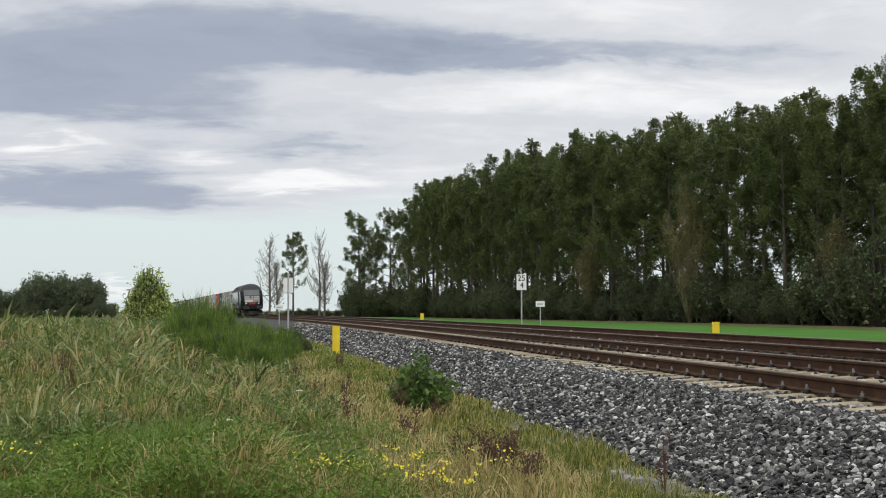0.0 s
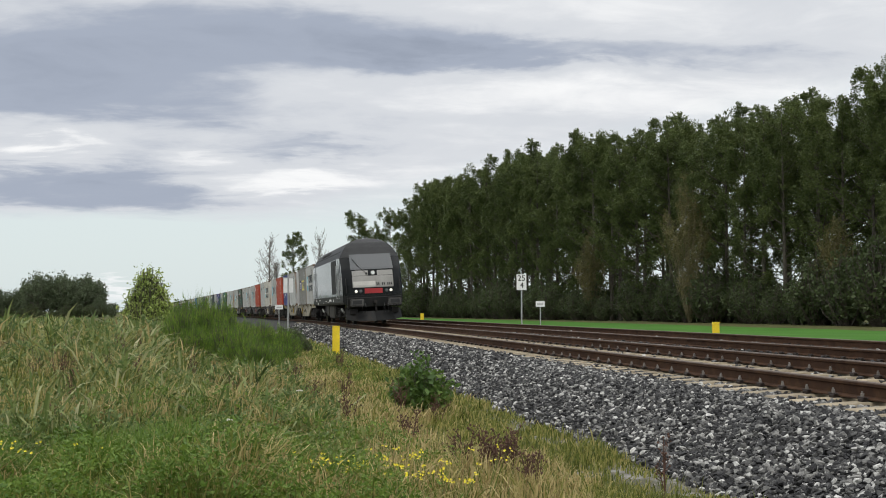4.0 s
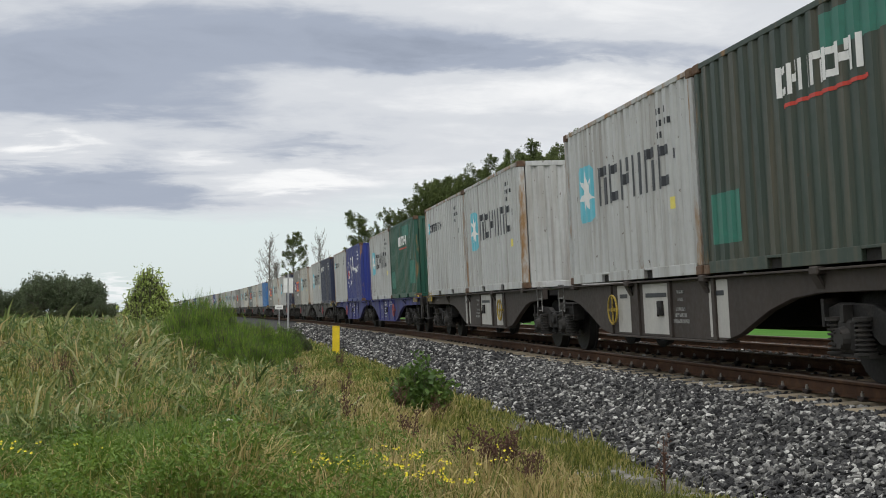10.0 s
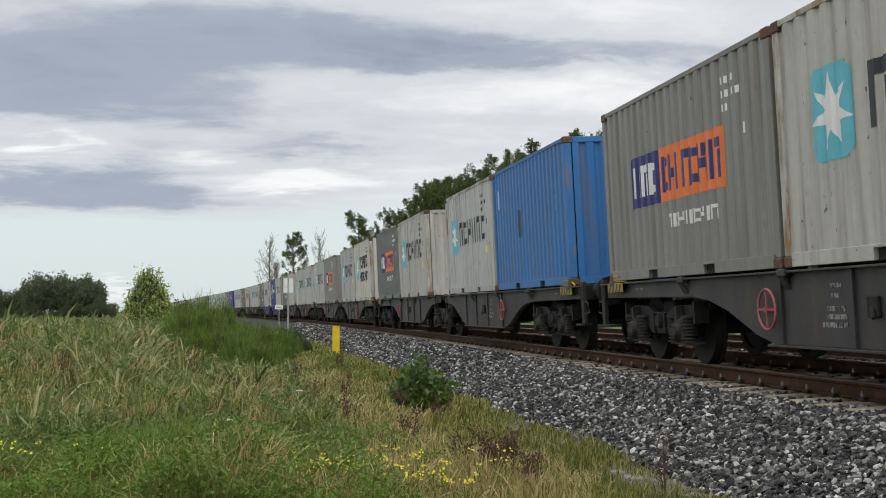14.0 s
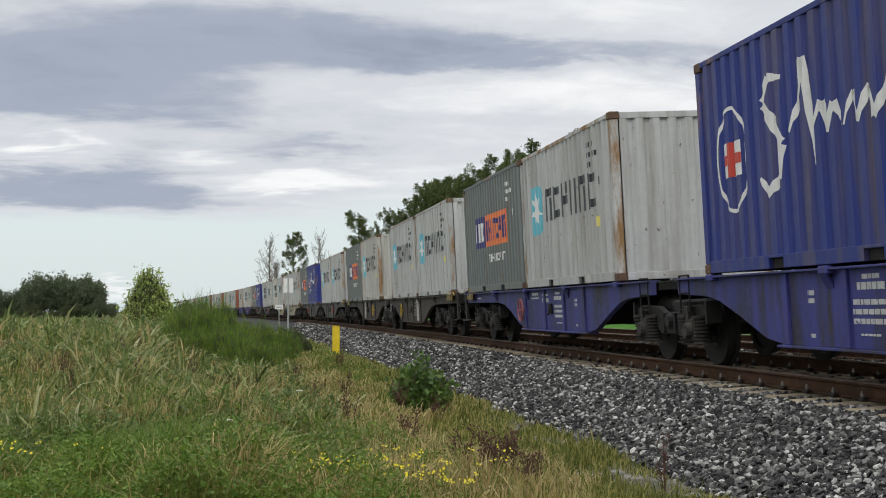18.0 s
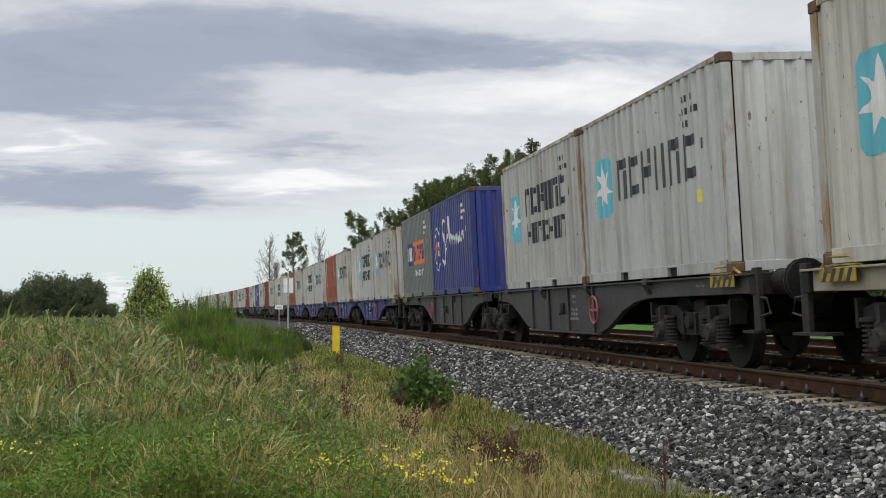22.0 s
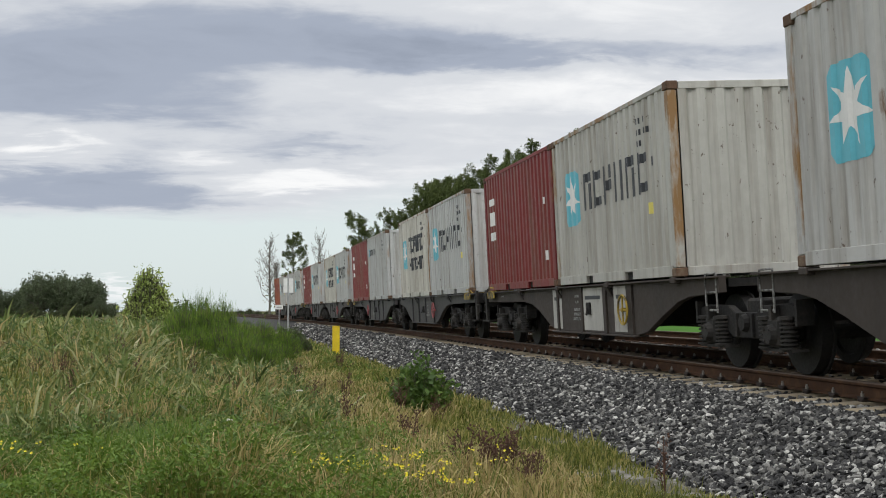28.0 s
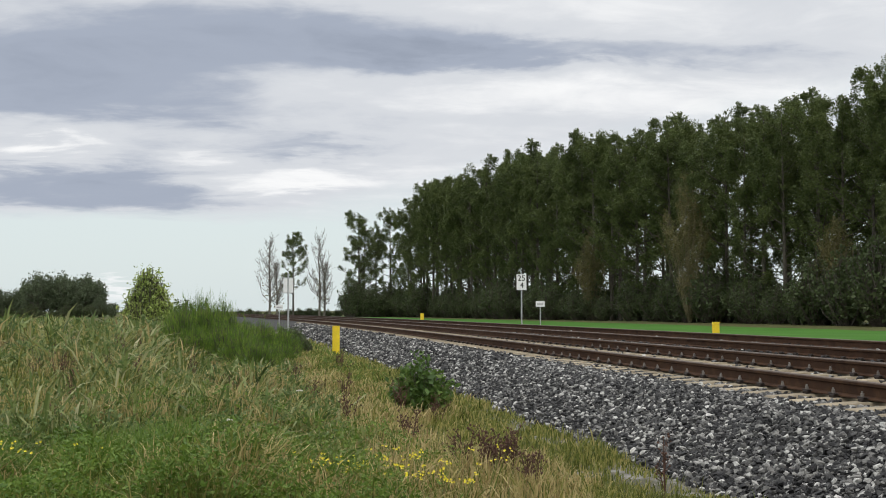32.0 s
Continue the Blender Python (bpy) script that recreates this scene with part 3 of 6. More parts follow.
def poplar_mesh(seed, h=25.0, dense=1.0, bare=3.0, width=2.6):
    """Trunk with up-reaching limbs that carry rounded lumps of small leaves: a clumpy crown with gaps, thin low down, and an uneven spired top."""
    r = np.random.default_rng(seed)
    bm = bmesh.new()
    lean = r.normal(0, 0.25, 2)
    top = Vector((lean[0], lean[1], h * 0.94))
    stem = limb(bm, [(0, 0, -0.4), *[(lean[0] * f, lean[1] * f, h * f) for f in np.linspace(0.1, 0.85, 8)], top], 0.26, 0.03)
    pts, sz = [], []

    def lump(c, rad, k):
        d = r.normal(0, 1, (k, 3))
        d /= np.linalg.norm(d, axis=1)[:, None]
        q = np.array(c) + d * rad * (r.random(k) ** 0.45)[:, None] * (1.0, 1.0, 0.8)
        pts.extend(q)
        sz.extend(r.uniform(0.085, 0.15, k))

    count = int(40 * dense)
    for i in range(count):
        f = (i + r.random()) / count
        z0 = bare + (h - bare - 3.0) * f ** 0.85
        az = r.uniform(0, 6.283)
        prof = math.sin(math.pi * min(0.24 + 0.74 * f, 0.93)) ** 0.5
        ln = width * (0.35 + 0.75 * prof) * r.uniform(0.55, 1.2)
        rise = ln * r.uniform(0.6, 1.2) * (0.7 + 0.5 * f)
        p0 = Vector((lean[0] * f, lean[1] * f, z0))
        p2 = p0 + Vector((math.cos(az) * ln, math.sin(az) * ln, rise))
        p1 = p0.lerp(p2, 0.5) - Vector((0, 0, 0.12 * ln))
        tip = p2 + Vector((math.cos(az) * 0.2, math.sin(az) * 0.2, r.uniform(0.5, 1.5)))
        tip.z = min(tip.z, h * r.uniform(0.94, 1.02))
        root = limb(bm, [p0, p1, p2, tip], 0.07 * (1.1 - f) + 0.015, 0.012, 4)[0]
        near = min((v for q in stem for v in q), key=lambda v: (v.co - p0).length)
        bm.faces.new((root[0], root[1], near))  # the crotch
        thin = 0.50 + 0.50 * min(f / 0.50, 1.0)
        for g, rad, k in ((0.62, 0.55, 46), (0.85, 0.72, 74), (1.0, 0.80, 90)):
            if r.random() < thin:
                a = p1.lerp(p2, g * 2 - 1)
                lump(a + Vector(r.normal(0, 0.25, 3)), rad * r.uniform(0.7, 1.25), int(k * thin))
        for g in (0.35, 0.7, 1.0):
            lump(p2.lerp(tip, g), 0.60 - 0.32 * g, int(46 - 16 * g))
    for g in np.linspace(0, 1, 6):
        lump(top + Vector((0, 0, -2.5 + 3.2 * g)), 0.62 - 0.46 * g, int(52 - 30 * g))
    V, F = clumps(np.array(pts), np.array(sz), r, 2)
    return mesh_of("trunk", bm, M["bark"]), raw_mesh("crown", V.tolist(), F.tolist(), M["poplar_leaf"])


def twiggy_mesh(seed, h):
    """A half-dead tree: a fan of thin upright stems from the ground with sparse small brown leaves."""
    r = np.random.default_rng(seed)
    bm = bmesh.new()
    pts = []
    for i in range(84):
        az, q = r.uniform(0, 6.283), r.random() ** 0.6
        tip = np.array((math.cos(az) * q * h * 0.17, math.sin(az) * q * h * 0.17, h * (1 - 0.45 * q) * r.uniform(0.65, 1.02)))
        mid = tip * (0.48, 0.48, 0.5) + r.normal(0, 0.012, 3) * h
        limb(bm, [(0, 0, -0.3), tuple(mid), tuple(tip)], 0.035, 0.010, 4)
        for _ in range(9):
            f = r.uniform(0.3, 1.0)
            a = mid + (tip - mid) * f if f > 0.45 else mid * f * 2
            e = a + r.normal(0, 0.35, 3) + (0, 0, 0.9)
            limb(bm, [tuple(a), tuple(e)], 0.014, 0.008, 3)
            pts.extend([a + (e - a) * k + r.normal(0, 0.16, 3) for k in r.random(7)])
    pts = np.array(pts)
    pts = pts[pts[:, 2] > 0.3]
    V, F = clumps(pts, r.uniform(0.07, 0.14, len(pts)), r, 2)
    return mesh_of("trunk", bm, M["twig"]), raw_mesh("crown", V.tolist(), F.tolist(), M["brown_leaf"])


def bush_mesh(seed, w, d, h, n, leaf, material, spiky=False):
    r = np.random.default_rng(seed)
    bm = bmesh.new()
    pts, sz = [], []
    for _ in range(n):
        az, q = r.uniform(0, 6.283), r.random() ** 0.6
        tip = np.array((math.cos(az) * q * w / 2, math.sin(az) * q * d / 2, h * (1 - 0.55 * q * q) * (r.uniform(0.6, 1.04) if spiky else r.uniform(0.7, 1.05))))
        base = tip * (0.25, 0.25, 0)
        limb(bm, [tuple(base - (0, 0, 0.1)), tuple(base * 0.5 + tip * 0.5 + r.normal(0, 0.04, 3) * h), tuple(tip)], 0.012 * h, 0.003 * h, 3)
        for g in np.linspace(0.25, 1.0, 9):
            pts.append(base + (tip - base) * g + r.normal(0, 0.035 * h, 3))
            sz.append(leaf * r.uniform(0.7, 1.2))
    if spiky:  # upright broom shoots
        P, S = np.array(pts), np.array(sz)
        k = 4
        P, S = np.repeat(P, k, 0) + r.normal(0, 0.04 * h, (len(P) * k, 3)), np.repeat(S, k)
        m = len(P)
        way = np.stack([P[:, 0] / w * 0.8 + r.normal(0, 0.18, m), P[:, 1] / d * 0.8 + r.normal(0, 0.18, m), np.ones(m)], 1)
        sd = np.cross(way, r.normal(0, 1, (m, 3)))
        sd /= np.linalg.norm(sd, axis=1)[:, None]
        V = np.stack([P - sd * S[:, None] * 0.06, P + sd * S[:, None] * 0.06, P + way * S[:, None] * 1.5], 1).reshape(-1, 3)
        F = np.arange(3 * m).reshape(-1, 3)
    else:
        V, F = clumps(np.array(pts), np.array(sz), r, 4)
    V[:, 2] = np.maximum(V[:, 2], 0.02)
    return mesh_of("stem", bm, M["bark"]), raw_mesh("foliage", V.tolist(), F.tolist(), material)


def tree(name, meshes, m, label, category="tree", group="", second="crown", first="trunk"):
    t = thing(name, label, category, group)
    part(first, meshes[0], None, t)
    part(second, meshes[1], None, t)
    t.matrix_basis = m
    return t


POPLARS = [poplar_mesh(20 + i, 25.0, 1.0, (1.5, 4.5, 2.5, 6.5, 3.5)[i]) for i in range(5)]
UNDER = [bush_mesh(50 + i, 7, 6, 7.5, 170, 0.22, M["wood_leaf"]) for i in range(3)]
rr = random.Random(3)
for row, (gap, shift, last) in enumerate(((4.0, 0.0, 268), (4.6, 6.5, 268), (4.4, 11.0, 140))):
    y = 84.0 + rr.uniform(0, 3)
    while y < last:
        x = 53.0 + shift - 0.150 * (y - 105) + rr.uniform(-0.8, 0.8)
        h = rr.uniform(0.88, 1.05) * float(np.interp(y, (95, 165, 270), (0.92, 1.08, 1.22)))
        m = pose(x, y, -0.9, 0, 0, rr.uniform(0, 360)) @ Matrix.Diagonal((h * rr.uniform(0.95, 1.25), h * rr.uniform(0.95, 1.25), h, 1))
        tree("poplar", POPLARS[rr.randrange(5)], m, "tall dark green poplar in a dense windbreak row", group="poplar windbreak")
        y += gap * rr.uniform(0.8, 1.25)
y = 84.0
while y < 285:
    for shift in (rr.uniform(-1.2, 2.0), rr.uniform(4, 8)):
        k = rr.uniform(0.45, 1.0) * (1.2 if y < 150 else 1.0)
        tree("undergrowth_bush", UNDER[rr.randrange(3)], pose(51.0 + shift - 0.150 * (y - 105), y + rr.uniform(-1, 1), -0.95, 0, 0, rr.uniform(0, 360)) @ Matrix.Scale(k, 4), "dark undergrowth bush below the poplars", "bush", "undergrowth", "foliage", "stem")
    y += rr.uniform(3.2, 5.2)


def dead_tree_mesh(seed, h):
    r = np.random.default_rng(seed)
    bm = bmesh.new()
    limb(bm, [(0, 0, -0.4), (0.2, 0.1, h * 0.35), (-0.1, 0.2, h * 0.7), (0.1, 0.0, h)], 0.30, 0.03)
    for i in range(40):
        f = 0.18 + 0.8 * i / 40
        az, ln = r.uniform(0, 6.283), h * 0.16 * (1.25 - f) * r.uniform(0.6, 1.5)
        p0 = Vector((0, 0, h * f))
        d = Vector((math.cos(az), math.sin(az), 0))
        p1 = p0 + d * ln * 0.6 + Vector((0, 0, ln * 0.5))
        p2 = p0 + d * ln + Vector((0, 0, ln * 1.6))
        limb(bm, [p0, p1, p2], 0.09 * (1.2 - f), 0.02, 4)
        for _ in range(9):
            a = p0.lerp(p1, r.random()) if r.random() < 0.4 else p1.lerp(p2, r.random())
            e = a + Vector(r.normal(0, 1, 3) * 0.6) + Vector((0, 0, 0.9))
            limb(bm, [a, e], 0.035, 0.018, 3)
    pts = r.normal(0, 1, (26, 3)) * (0.8, 0.8, h * 0.2) + (0, 0, h * 0.35)
    V, F = clumps(pts, r.uniform(0.15, 0.3, 26), r, 3)
    return mesh_of("trunk", bm, M["dead_wood"]), raw_mesh("crown", V.tolist(), F.tolist(), M["brown_leaf"])


def broad_tree_mesh(seed, h, w, n=70):
    """A spreading crown on a forked trunk."""
    r = np.random.default_rng(seed)
    bm = bmesh.new()
    limb(bm, [(0, 0, -0.4), (0.1, 0, h * 0.25), (0, 0.1, h * 0.5)], 0.035 * h, 0.02 * h)
    pts, sz = [], []
    for i in range(n):
        az, q, v = r.uniform(0, 6.283), r.random() ** 0.5, r.random()
        tip = np.array((math.cos(az) * q * w / 2, math.sin(az) * q * w / 2, h * (0.28 + 0.70 * v * (1 - 0.45 * q * q)) + r.normal(0, 0.03) * h))
        limb(bm, [(0, 0, h * (0.15 + 0.3 * v)), tuple(tip * (0.5, 0.5, 0.75)), tuple(tip)], 0.008 * h, 0.002 * h, 3)
        for _ in range(11):
            pts.append(tip + r.normal(0, 0.055, 3) * h)
            sz.append(0.030 * h * r.uniform(0.7, 1.3))
    V, F = clumps(np.array(pts), np.array(sz), r, 4)
    V[:, 2] = np.maximum(V[:, 2], 0.05)
    return mesh_of("trunk", bm, M["bark"]), raw_mesh("crown", V.tolist(), F.tolist(), M["hazed_leaf"])


# half-dead trees at the edge of the row
for x, y, h, sd in ((44.9, 133.0, 19.0, 31), (42.0, 166.0, 14.0, 32), (50.6, 108.0, 11.0, 33)):
    tree("browning_tree", twiggy_mesh(sd, h), pose(x, y, -0.9), "half-dead tree, brown fan of twigs before the poplars")
# single trees at the end of the row
for x, y, h, k, w in ((16.2, 283.0, 1.00, 1, 1.35), (17.6, 290.0, 0.86, 2, 1.2), (20.4, 286.0, 0.80, 4, 1.2), (0.9, 286.0, 0.82, 3, 1.25), (23.6, 285.0, 1.06, 0, 1.1), (26.5, 272.0, 1.1, 2, 1.1), (28.0, 280.0, 1.0, 1, 1.2)):
    tree("poplar", POPLARS[k], pose(x, y, -0.95, 0, 0, 40 * k) @ Matrix.Diagonal((h * w, h * w, h, 1)), "single loose-crowned poplar standing clear of the row", group="lone poplars")
for i in range(9):
    tree("hedge_bush", UNDER[i % 3], pose(14.0 + 1.9 * i, 281 + rr.uniform(-4, 4), -0.95, 0, 0, 70 * i) @ Matrix.Diagonal((0.95, 0.8, rr.uniform(0.75, 1.3), 1)), "tall dark hedge bush below the last trees", "bush", "far hedge", "foliage", "stem")
for x, y, h, sd in ((-4.6, 284.0, 18.0, 4), (-2.9, 282.0, 12.0, 9), (6.9, 285.0, 18.5, 5), (8.1, 286.0, 12.0, 6)):
    tree("dead_tree", dead_tree_mesh(sd, h), pose(x, y, -0.95), "bare dying tree with grey upright limbs", group="dead trees")
for i in range(17):
    x, k = -12 + i * 2.4 + rr.uniform(-0.8, 0.8), rr.uniform(0.28, 0.55)
    tree("hedge_bush", UNDER[i % 3], pose(x, 288 + rr.uniform(-4, 6), -0.95, 0, 0, 70 * i) @ Matrix.Diagonal((k * 1.3, k, k * (0.7 if x < 12 else 1.2), 1)), "low dark hedge bush by the far trees", "bush", "far hedge", "foliage", "stem")
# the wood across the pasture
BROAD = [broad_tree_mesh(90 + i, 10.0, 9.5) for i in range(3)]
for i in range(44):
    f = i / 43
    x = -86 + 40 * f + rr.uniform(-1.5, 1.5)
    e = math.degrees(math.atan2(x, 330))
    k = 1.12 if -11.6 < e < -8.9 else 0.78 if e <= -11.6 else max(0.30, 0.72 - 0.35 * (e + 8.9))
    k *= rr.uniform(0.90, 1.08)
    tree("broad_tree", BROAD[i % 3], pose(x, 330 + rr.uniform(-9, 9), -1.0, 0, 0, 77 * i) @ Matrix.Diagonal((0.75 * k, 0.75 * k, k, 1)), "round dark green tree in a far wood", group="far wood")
for i in range(26):
    x = -88 + 54 * i / 25 + rr.uniform(-1, 1)
    k = rr.uniform(0.30, 0.55)
    tree("hedge_bush", UNDER[i % 3], pose(x, 318 + rr.uniform(-4, 4), -1.0, 0, 0, 50 * i) @ Matrix.Diagonal((k * 1.4, k, k, 1)), "low bush at the foot of the far wood", "bush", "far hedge", "foliage", "stem")

# ---- bushes on the verge ----
BROOM = [bush_mesh(60 + i, 2.5, 2.4, 2.0, 300, 0.13, M["broom_leaf"], True) for i in range(3)]
G0 = -0.87
for x, y, k, kz, i in ((-2.85, 34.0, 0.55, 0.92, 0), (-2.30, 34.6, 0.58, 0.99, 1), (-1.80, 34.0, 0.52, 0.92, 2), (-1.25, 35.0, 0.52, 0.66, 0), (-3.3, 36.0, 0.46, 0.87, 1), (-2.6, 36.0, 0.5, 0.98, 2), (-0.75, 34.5, 0.48, 0.64, 2), (-0.72, 27.4, 0.50, 0.50, 0),
                       (-1.15, 29.4, 0.46, 0.58, 2), (-1.70, 31.4, 0.58, 0.68, 1), (-0.30, 37.5, 0.6, 0.55, 0), (-2.35, 31.0, 0.42, 0.60, 2), (-0.25, 32.0, 0.40, 0.40, 1)):
    tree("broom_bush", BROOM[i], pose(x, y, G0, 0, 0, 60 * i + 31 * k) @ Matrix.Diagonal((k, k, kz, 1)), "bright green broom bush with upright shoots", "bush", "broom bushes", "foliage", "stem")
tree("young_willow", bush_mesh(71, 2.35, 2.2, 3.65, 620, 0.075, M["shrub_leaf"]), pose(-6.75, 60, G0), "pale green young willow shrub", "shrub", "", "foliage", "stem")
tree("young_willow", bush_mesh(72, 1.8, 1.8, 2.2, 120, 0.08, M["wood_leaf"]), pose(-5.2, 62, G0), "dark low shrub beside a pale willow", "shrub", "", "foliage", "stem")
tree("small_shrub", bush_mesh(73, 1.0, 0.9, 0.92, 60, 0.062, M["shrub_dark"]), pose(1.93, 17.9, G0), "small dark green leafy shrub at the ballast foot", "shrub", "", "foliage", "stem")
for x, y, k, i in ((-0.25, 46.0, 0.75, 0), (-0.75, 45.0, 0.7, 1), (0.25, 50.0, 0.7, 2), (0.15, 42.0, 0.8, 1), (-0.1, 39.5, 0.75, 2), (0.45, 41.0, 0.6, 0)):
    tree("small_shrub", UNDER[i], pose(x, y, G0) @ Matrix.Scale(k * 0.17, 4), "low grey-green shrub beside the ballast", "shrub", "", "foliage", "stem")


# ---- grass and herbs ----
def view_span(y):
    """West and east edge of the verge at a distance along the line."""
    return -0.232 * y - 1.0, rail_x(y) - 2.25


def tall_at(x, y, u):
    """Height that the growth reaches at a place: short by the grit, breast-high out on the bank."""
    h = 0.20 + (0.34 - 0.12 * min(max((y - 18) / 8, 0), 1)) * min(max((-u - 3.5) / 2.6, 0), 1) + 0.56 * min(max((y - 13) / 16, 0), 1) * min(max((-u - 6.6) / 2.6, 0), 1)
    return h * (1.0 + 0.55 * noise.noise((x * 0.7, y * 0.45, 1.7)) + 0.50 * noise.noise((x * 2.3, y * 1.7, 4.0)))


def blades(name, n, y0, y1, material, seed, size=1.0, keep=None, lean=0.35, width=1.0, label="", category="grass", droopy=0.55):
    r = np.random.default_rng(seed)
    V, k = [], 0
    while k < n:
        y = y0 + (y1 - y0) * r.random() ** 1.35
        a, b = view_span(y)
        x = r.uniform(a, b)
        u = x - rail_x(y)
        if keep and not keep(x, y, u, r):
            continue
        h = tall_at(x, y, u) * size * r.uniform(0.55, 1.15)
        w = max(0.0055, 0.00050 * y) * width * r.uniform(0.7, 1.3)
        az = r.uniform(0, 6.283)
        dx, dy = math.cos(az), math.sin(az)
        ln = h * lean * r.uniform(0.2, 1.6)
        bx = r.normal(0.12, 0.65) * ln
        by = r.normal(0, 0.6) * ln
        droop = droopy * r.uniform(-0.15, 1.0)
        z = -0.875
        for f, wf, bf, hf in ((0.0, 1.0, 0.0, 0.0), (0.45, 0.95, 0.16, 0.50), (0.78, 0.7, 0.55, 0.86 - 0.10 * droop)):
            V.append((x - dx * w * wf + bx * bf, y - dy * w * wf + by * bf, z + h * hf))
            V.append((x + dx * w * wf + bx * bf, y + dy * w * wf + by * bf, z + h * hf))
        V.append((x + bx * (1 + 0.35 * droop), y + by * (1 + 0.35 * droop), z + h * (1.0 - 0.42 * droop)))
        k += 1
    V = np.array(V).reshape(-1, 3)
    i = np.arange(n)[:, None] * 7
    F = (i + np.array([[0, 1, 3, 2]])).tolist() + (i + np.array([[2, 3, 5, 4]])).tolist() + (i + np.array([[4, 5, 6]])).tolist()
    ob = new(name, raw_mesh(name, V.tolist(), F, material))
    return tagged(ob, label, category, kind="stuff")


def herbs(name, n, y0, y1, material, seed, leaf, keep, label):
    """Leafy herbs: sprays of small leaves on unseen stems."""
    r = np.random.default_rng(seed)
    P, S = [], []
    while len(P) < n:
        y = y0 + (y1 - y0) * r.random() ** 1.3
        a, b = view_span(y)
        x = r.uniform(a, b)
        u = x - rail_x(y)
        if not keep(x, y, u, r):
            continue
        h = tall_at(x, y, u)
        P.append((x, y, -0.87 + h * r.uniform(0.3, 1.05)))
        S.append(leaf * r.uniform(0.6, 1.4) * (0.6 + y / 30))
    V, F = clumps(np.array(P), np.array(S), r, 4, 0.35)
    return tagged(new(name, raw_mesh(name, V.tolist(), F.tolist(), material)), label, "herbs", kind="stuff")


def patch(x, y, s, k):
    return noise.noise((x * s, y * s, k))


def tuft(x, y, r):
    """Growth stands in tufts with gaps between."""
    return patch(x, y, 1.7, 6.0) + 0.6 * patch(x, y, 4.5, 1.0) > r.uniform(-0.55, 0.20)


blades("grass", 70000, 7.6, 62, M["grass"], 11, 1.0, lambda x, y, u, r: (u < -2.8 or r.random() < 0.4) and tuft(x, y, r), lean=0.55, label="rough uncut green and straw-coloured verge grass")
blades("dry_grass", 33000, 8.0, 36, M["dry"], 12, 1.0, lambda x, y, u, r: patch(x, y, 0.35, 5.0) + 0.50 * (-6.8 < u < -3.9) > 0.12 + 0.20 * (y < 9.8), 0.5, 0.95, "dry buff grass stems gone to seed")
blades("short_grass", 22000, 8.0, 40, M["grass"], 13, 0.7, lambda x, y, u, r: -3.6 < u and patch(x, y, 0.9, 2.0) > -0.30 + 0.22 * (u > -2.65), label="short tufts of grass along the grit")
blades("broad_leaved_grass", 15000, 10, 58, M["reed"], 14, 1.10, lambda x, y, u, r: u < -4.8 and patch(x, y, 0.30, 9.0) > -0.16 and tuft(x, y, r), 0.62, 2.9, "broad leaning pale green blades on the bank", "grass", 1.0)
blades("dead_reeds", 420, 15, 44, M["dry"], 17, 1.15, lambda x, y, u, r: u < -7.0 and patch(x, y, 0.5, 2.5) > 0.2, 0.35, 1.6, "pale dead reed stalks standing on the bank", "reeds")
herbs("green_herbs", 24000, 7.6, 16, M["herb"], 15, 0.025, lambda x, y, u, r: u < -4.2 - r.uniform(0, 1.6) and patch(x, y, 0.6, 3.0) + 0.6 * patch(x, y, 2.2, 8.0) + 0.09 * (11.3 - y) > r.uniform(-0.25, 0.25) and tuft(x, y, r), "dense low green leafy herbs")
herbs("bank_herbs", 19000, 12, 60, M["bank"], 16, 0.034, lambda x, y, u, r: u < -5.0 and patch(x, y, 0.4, 7.0) > -0.25 and tuft(x, y, r), "green leafy herbs on the bank")
blades("feathery_herbs", 9000, 9.2, 11.6, M["herb"], 21, 1.15, lambda x, y, u, r: ((x + 1.15) / 0.62) ** 2 + ((y - 10.3) / 0.9) ** 2 < r.uniform(0.5, 1.3) or ((x + 2.6) / 0.5) ** 2 + ((y - 10.6) / 0.8) ** 2 < r.uniform(0.4, 1.2), 0.5, 0.55, "soft feathery bright green herbs", "herbs")
herbs("verge_weeds", 3500, 20, 60, M["herb"], 18, 0.020, lambda x, y, u, r: -6.5 < u < -2.8, "yellow-green weeds beside the ballast")


# ---- single plants ----
def wildflower(x, y, h, seed):
    r = random.Random(seed)
    t = thing("yellow_wildflower", "yellow-flowered wild plant in the grass", "flower", "yellow wildflowers")
    t.matrix_basis = pose(x, y, -0.875)
    for i in range(r.randint(4, 7)):
        tip = Vector((r.uniform(-0.17, 0.17), r.uniform(-0.12, 0.12), h * r.uniform(0.82, 1.06)))
        bm = bmesh.new()
        limb(bm, [(0, 0, 0), tuple(tip * 0.5 + Vector((0, 0, 0.03))), tuple(tip)], 0.004, 0.002, 3)
        st = part("stem", bm, M["herb"], t)
        bm = bmesh.new()
        for _ in range(r.randint(2, 4)):
            c = tip + Vector((r.uniform(-0.035, 0.035), r.uniform(-0.03, 0.03), r.uniform(-0.012, 0.016)))
            face = Euler((r.uniform(0.2, 1.4), r.uniform(-0.5, 0.5), 0)).to_matrix()
            for k in range(5):
                a = 1.2566 * k
                v = [bm.verts.new(c + face @ Vector((math.cos(a + q) * d, math.sin(a + q) * d, 0.004 * (d > 0.005)))) for q, d in ((0, 0.0), (-0.5, 0.0075), (0, 0.0105), (0.5, 0.0075))]
                bm.faces.new(v)
        part("blossom", bm, M["petal"], t, "cluster of small yellow blossoms")


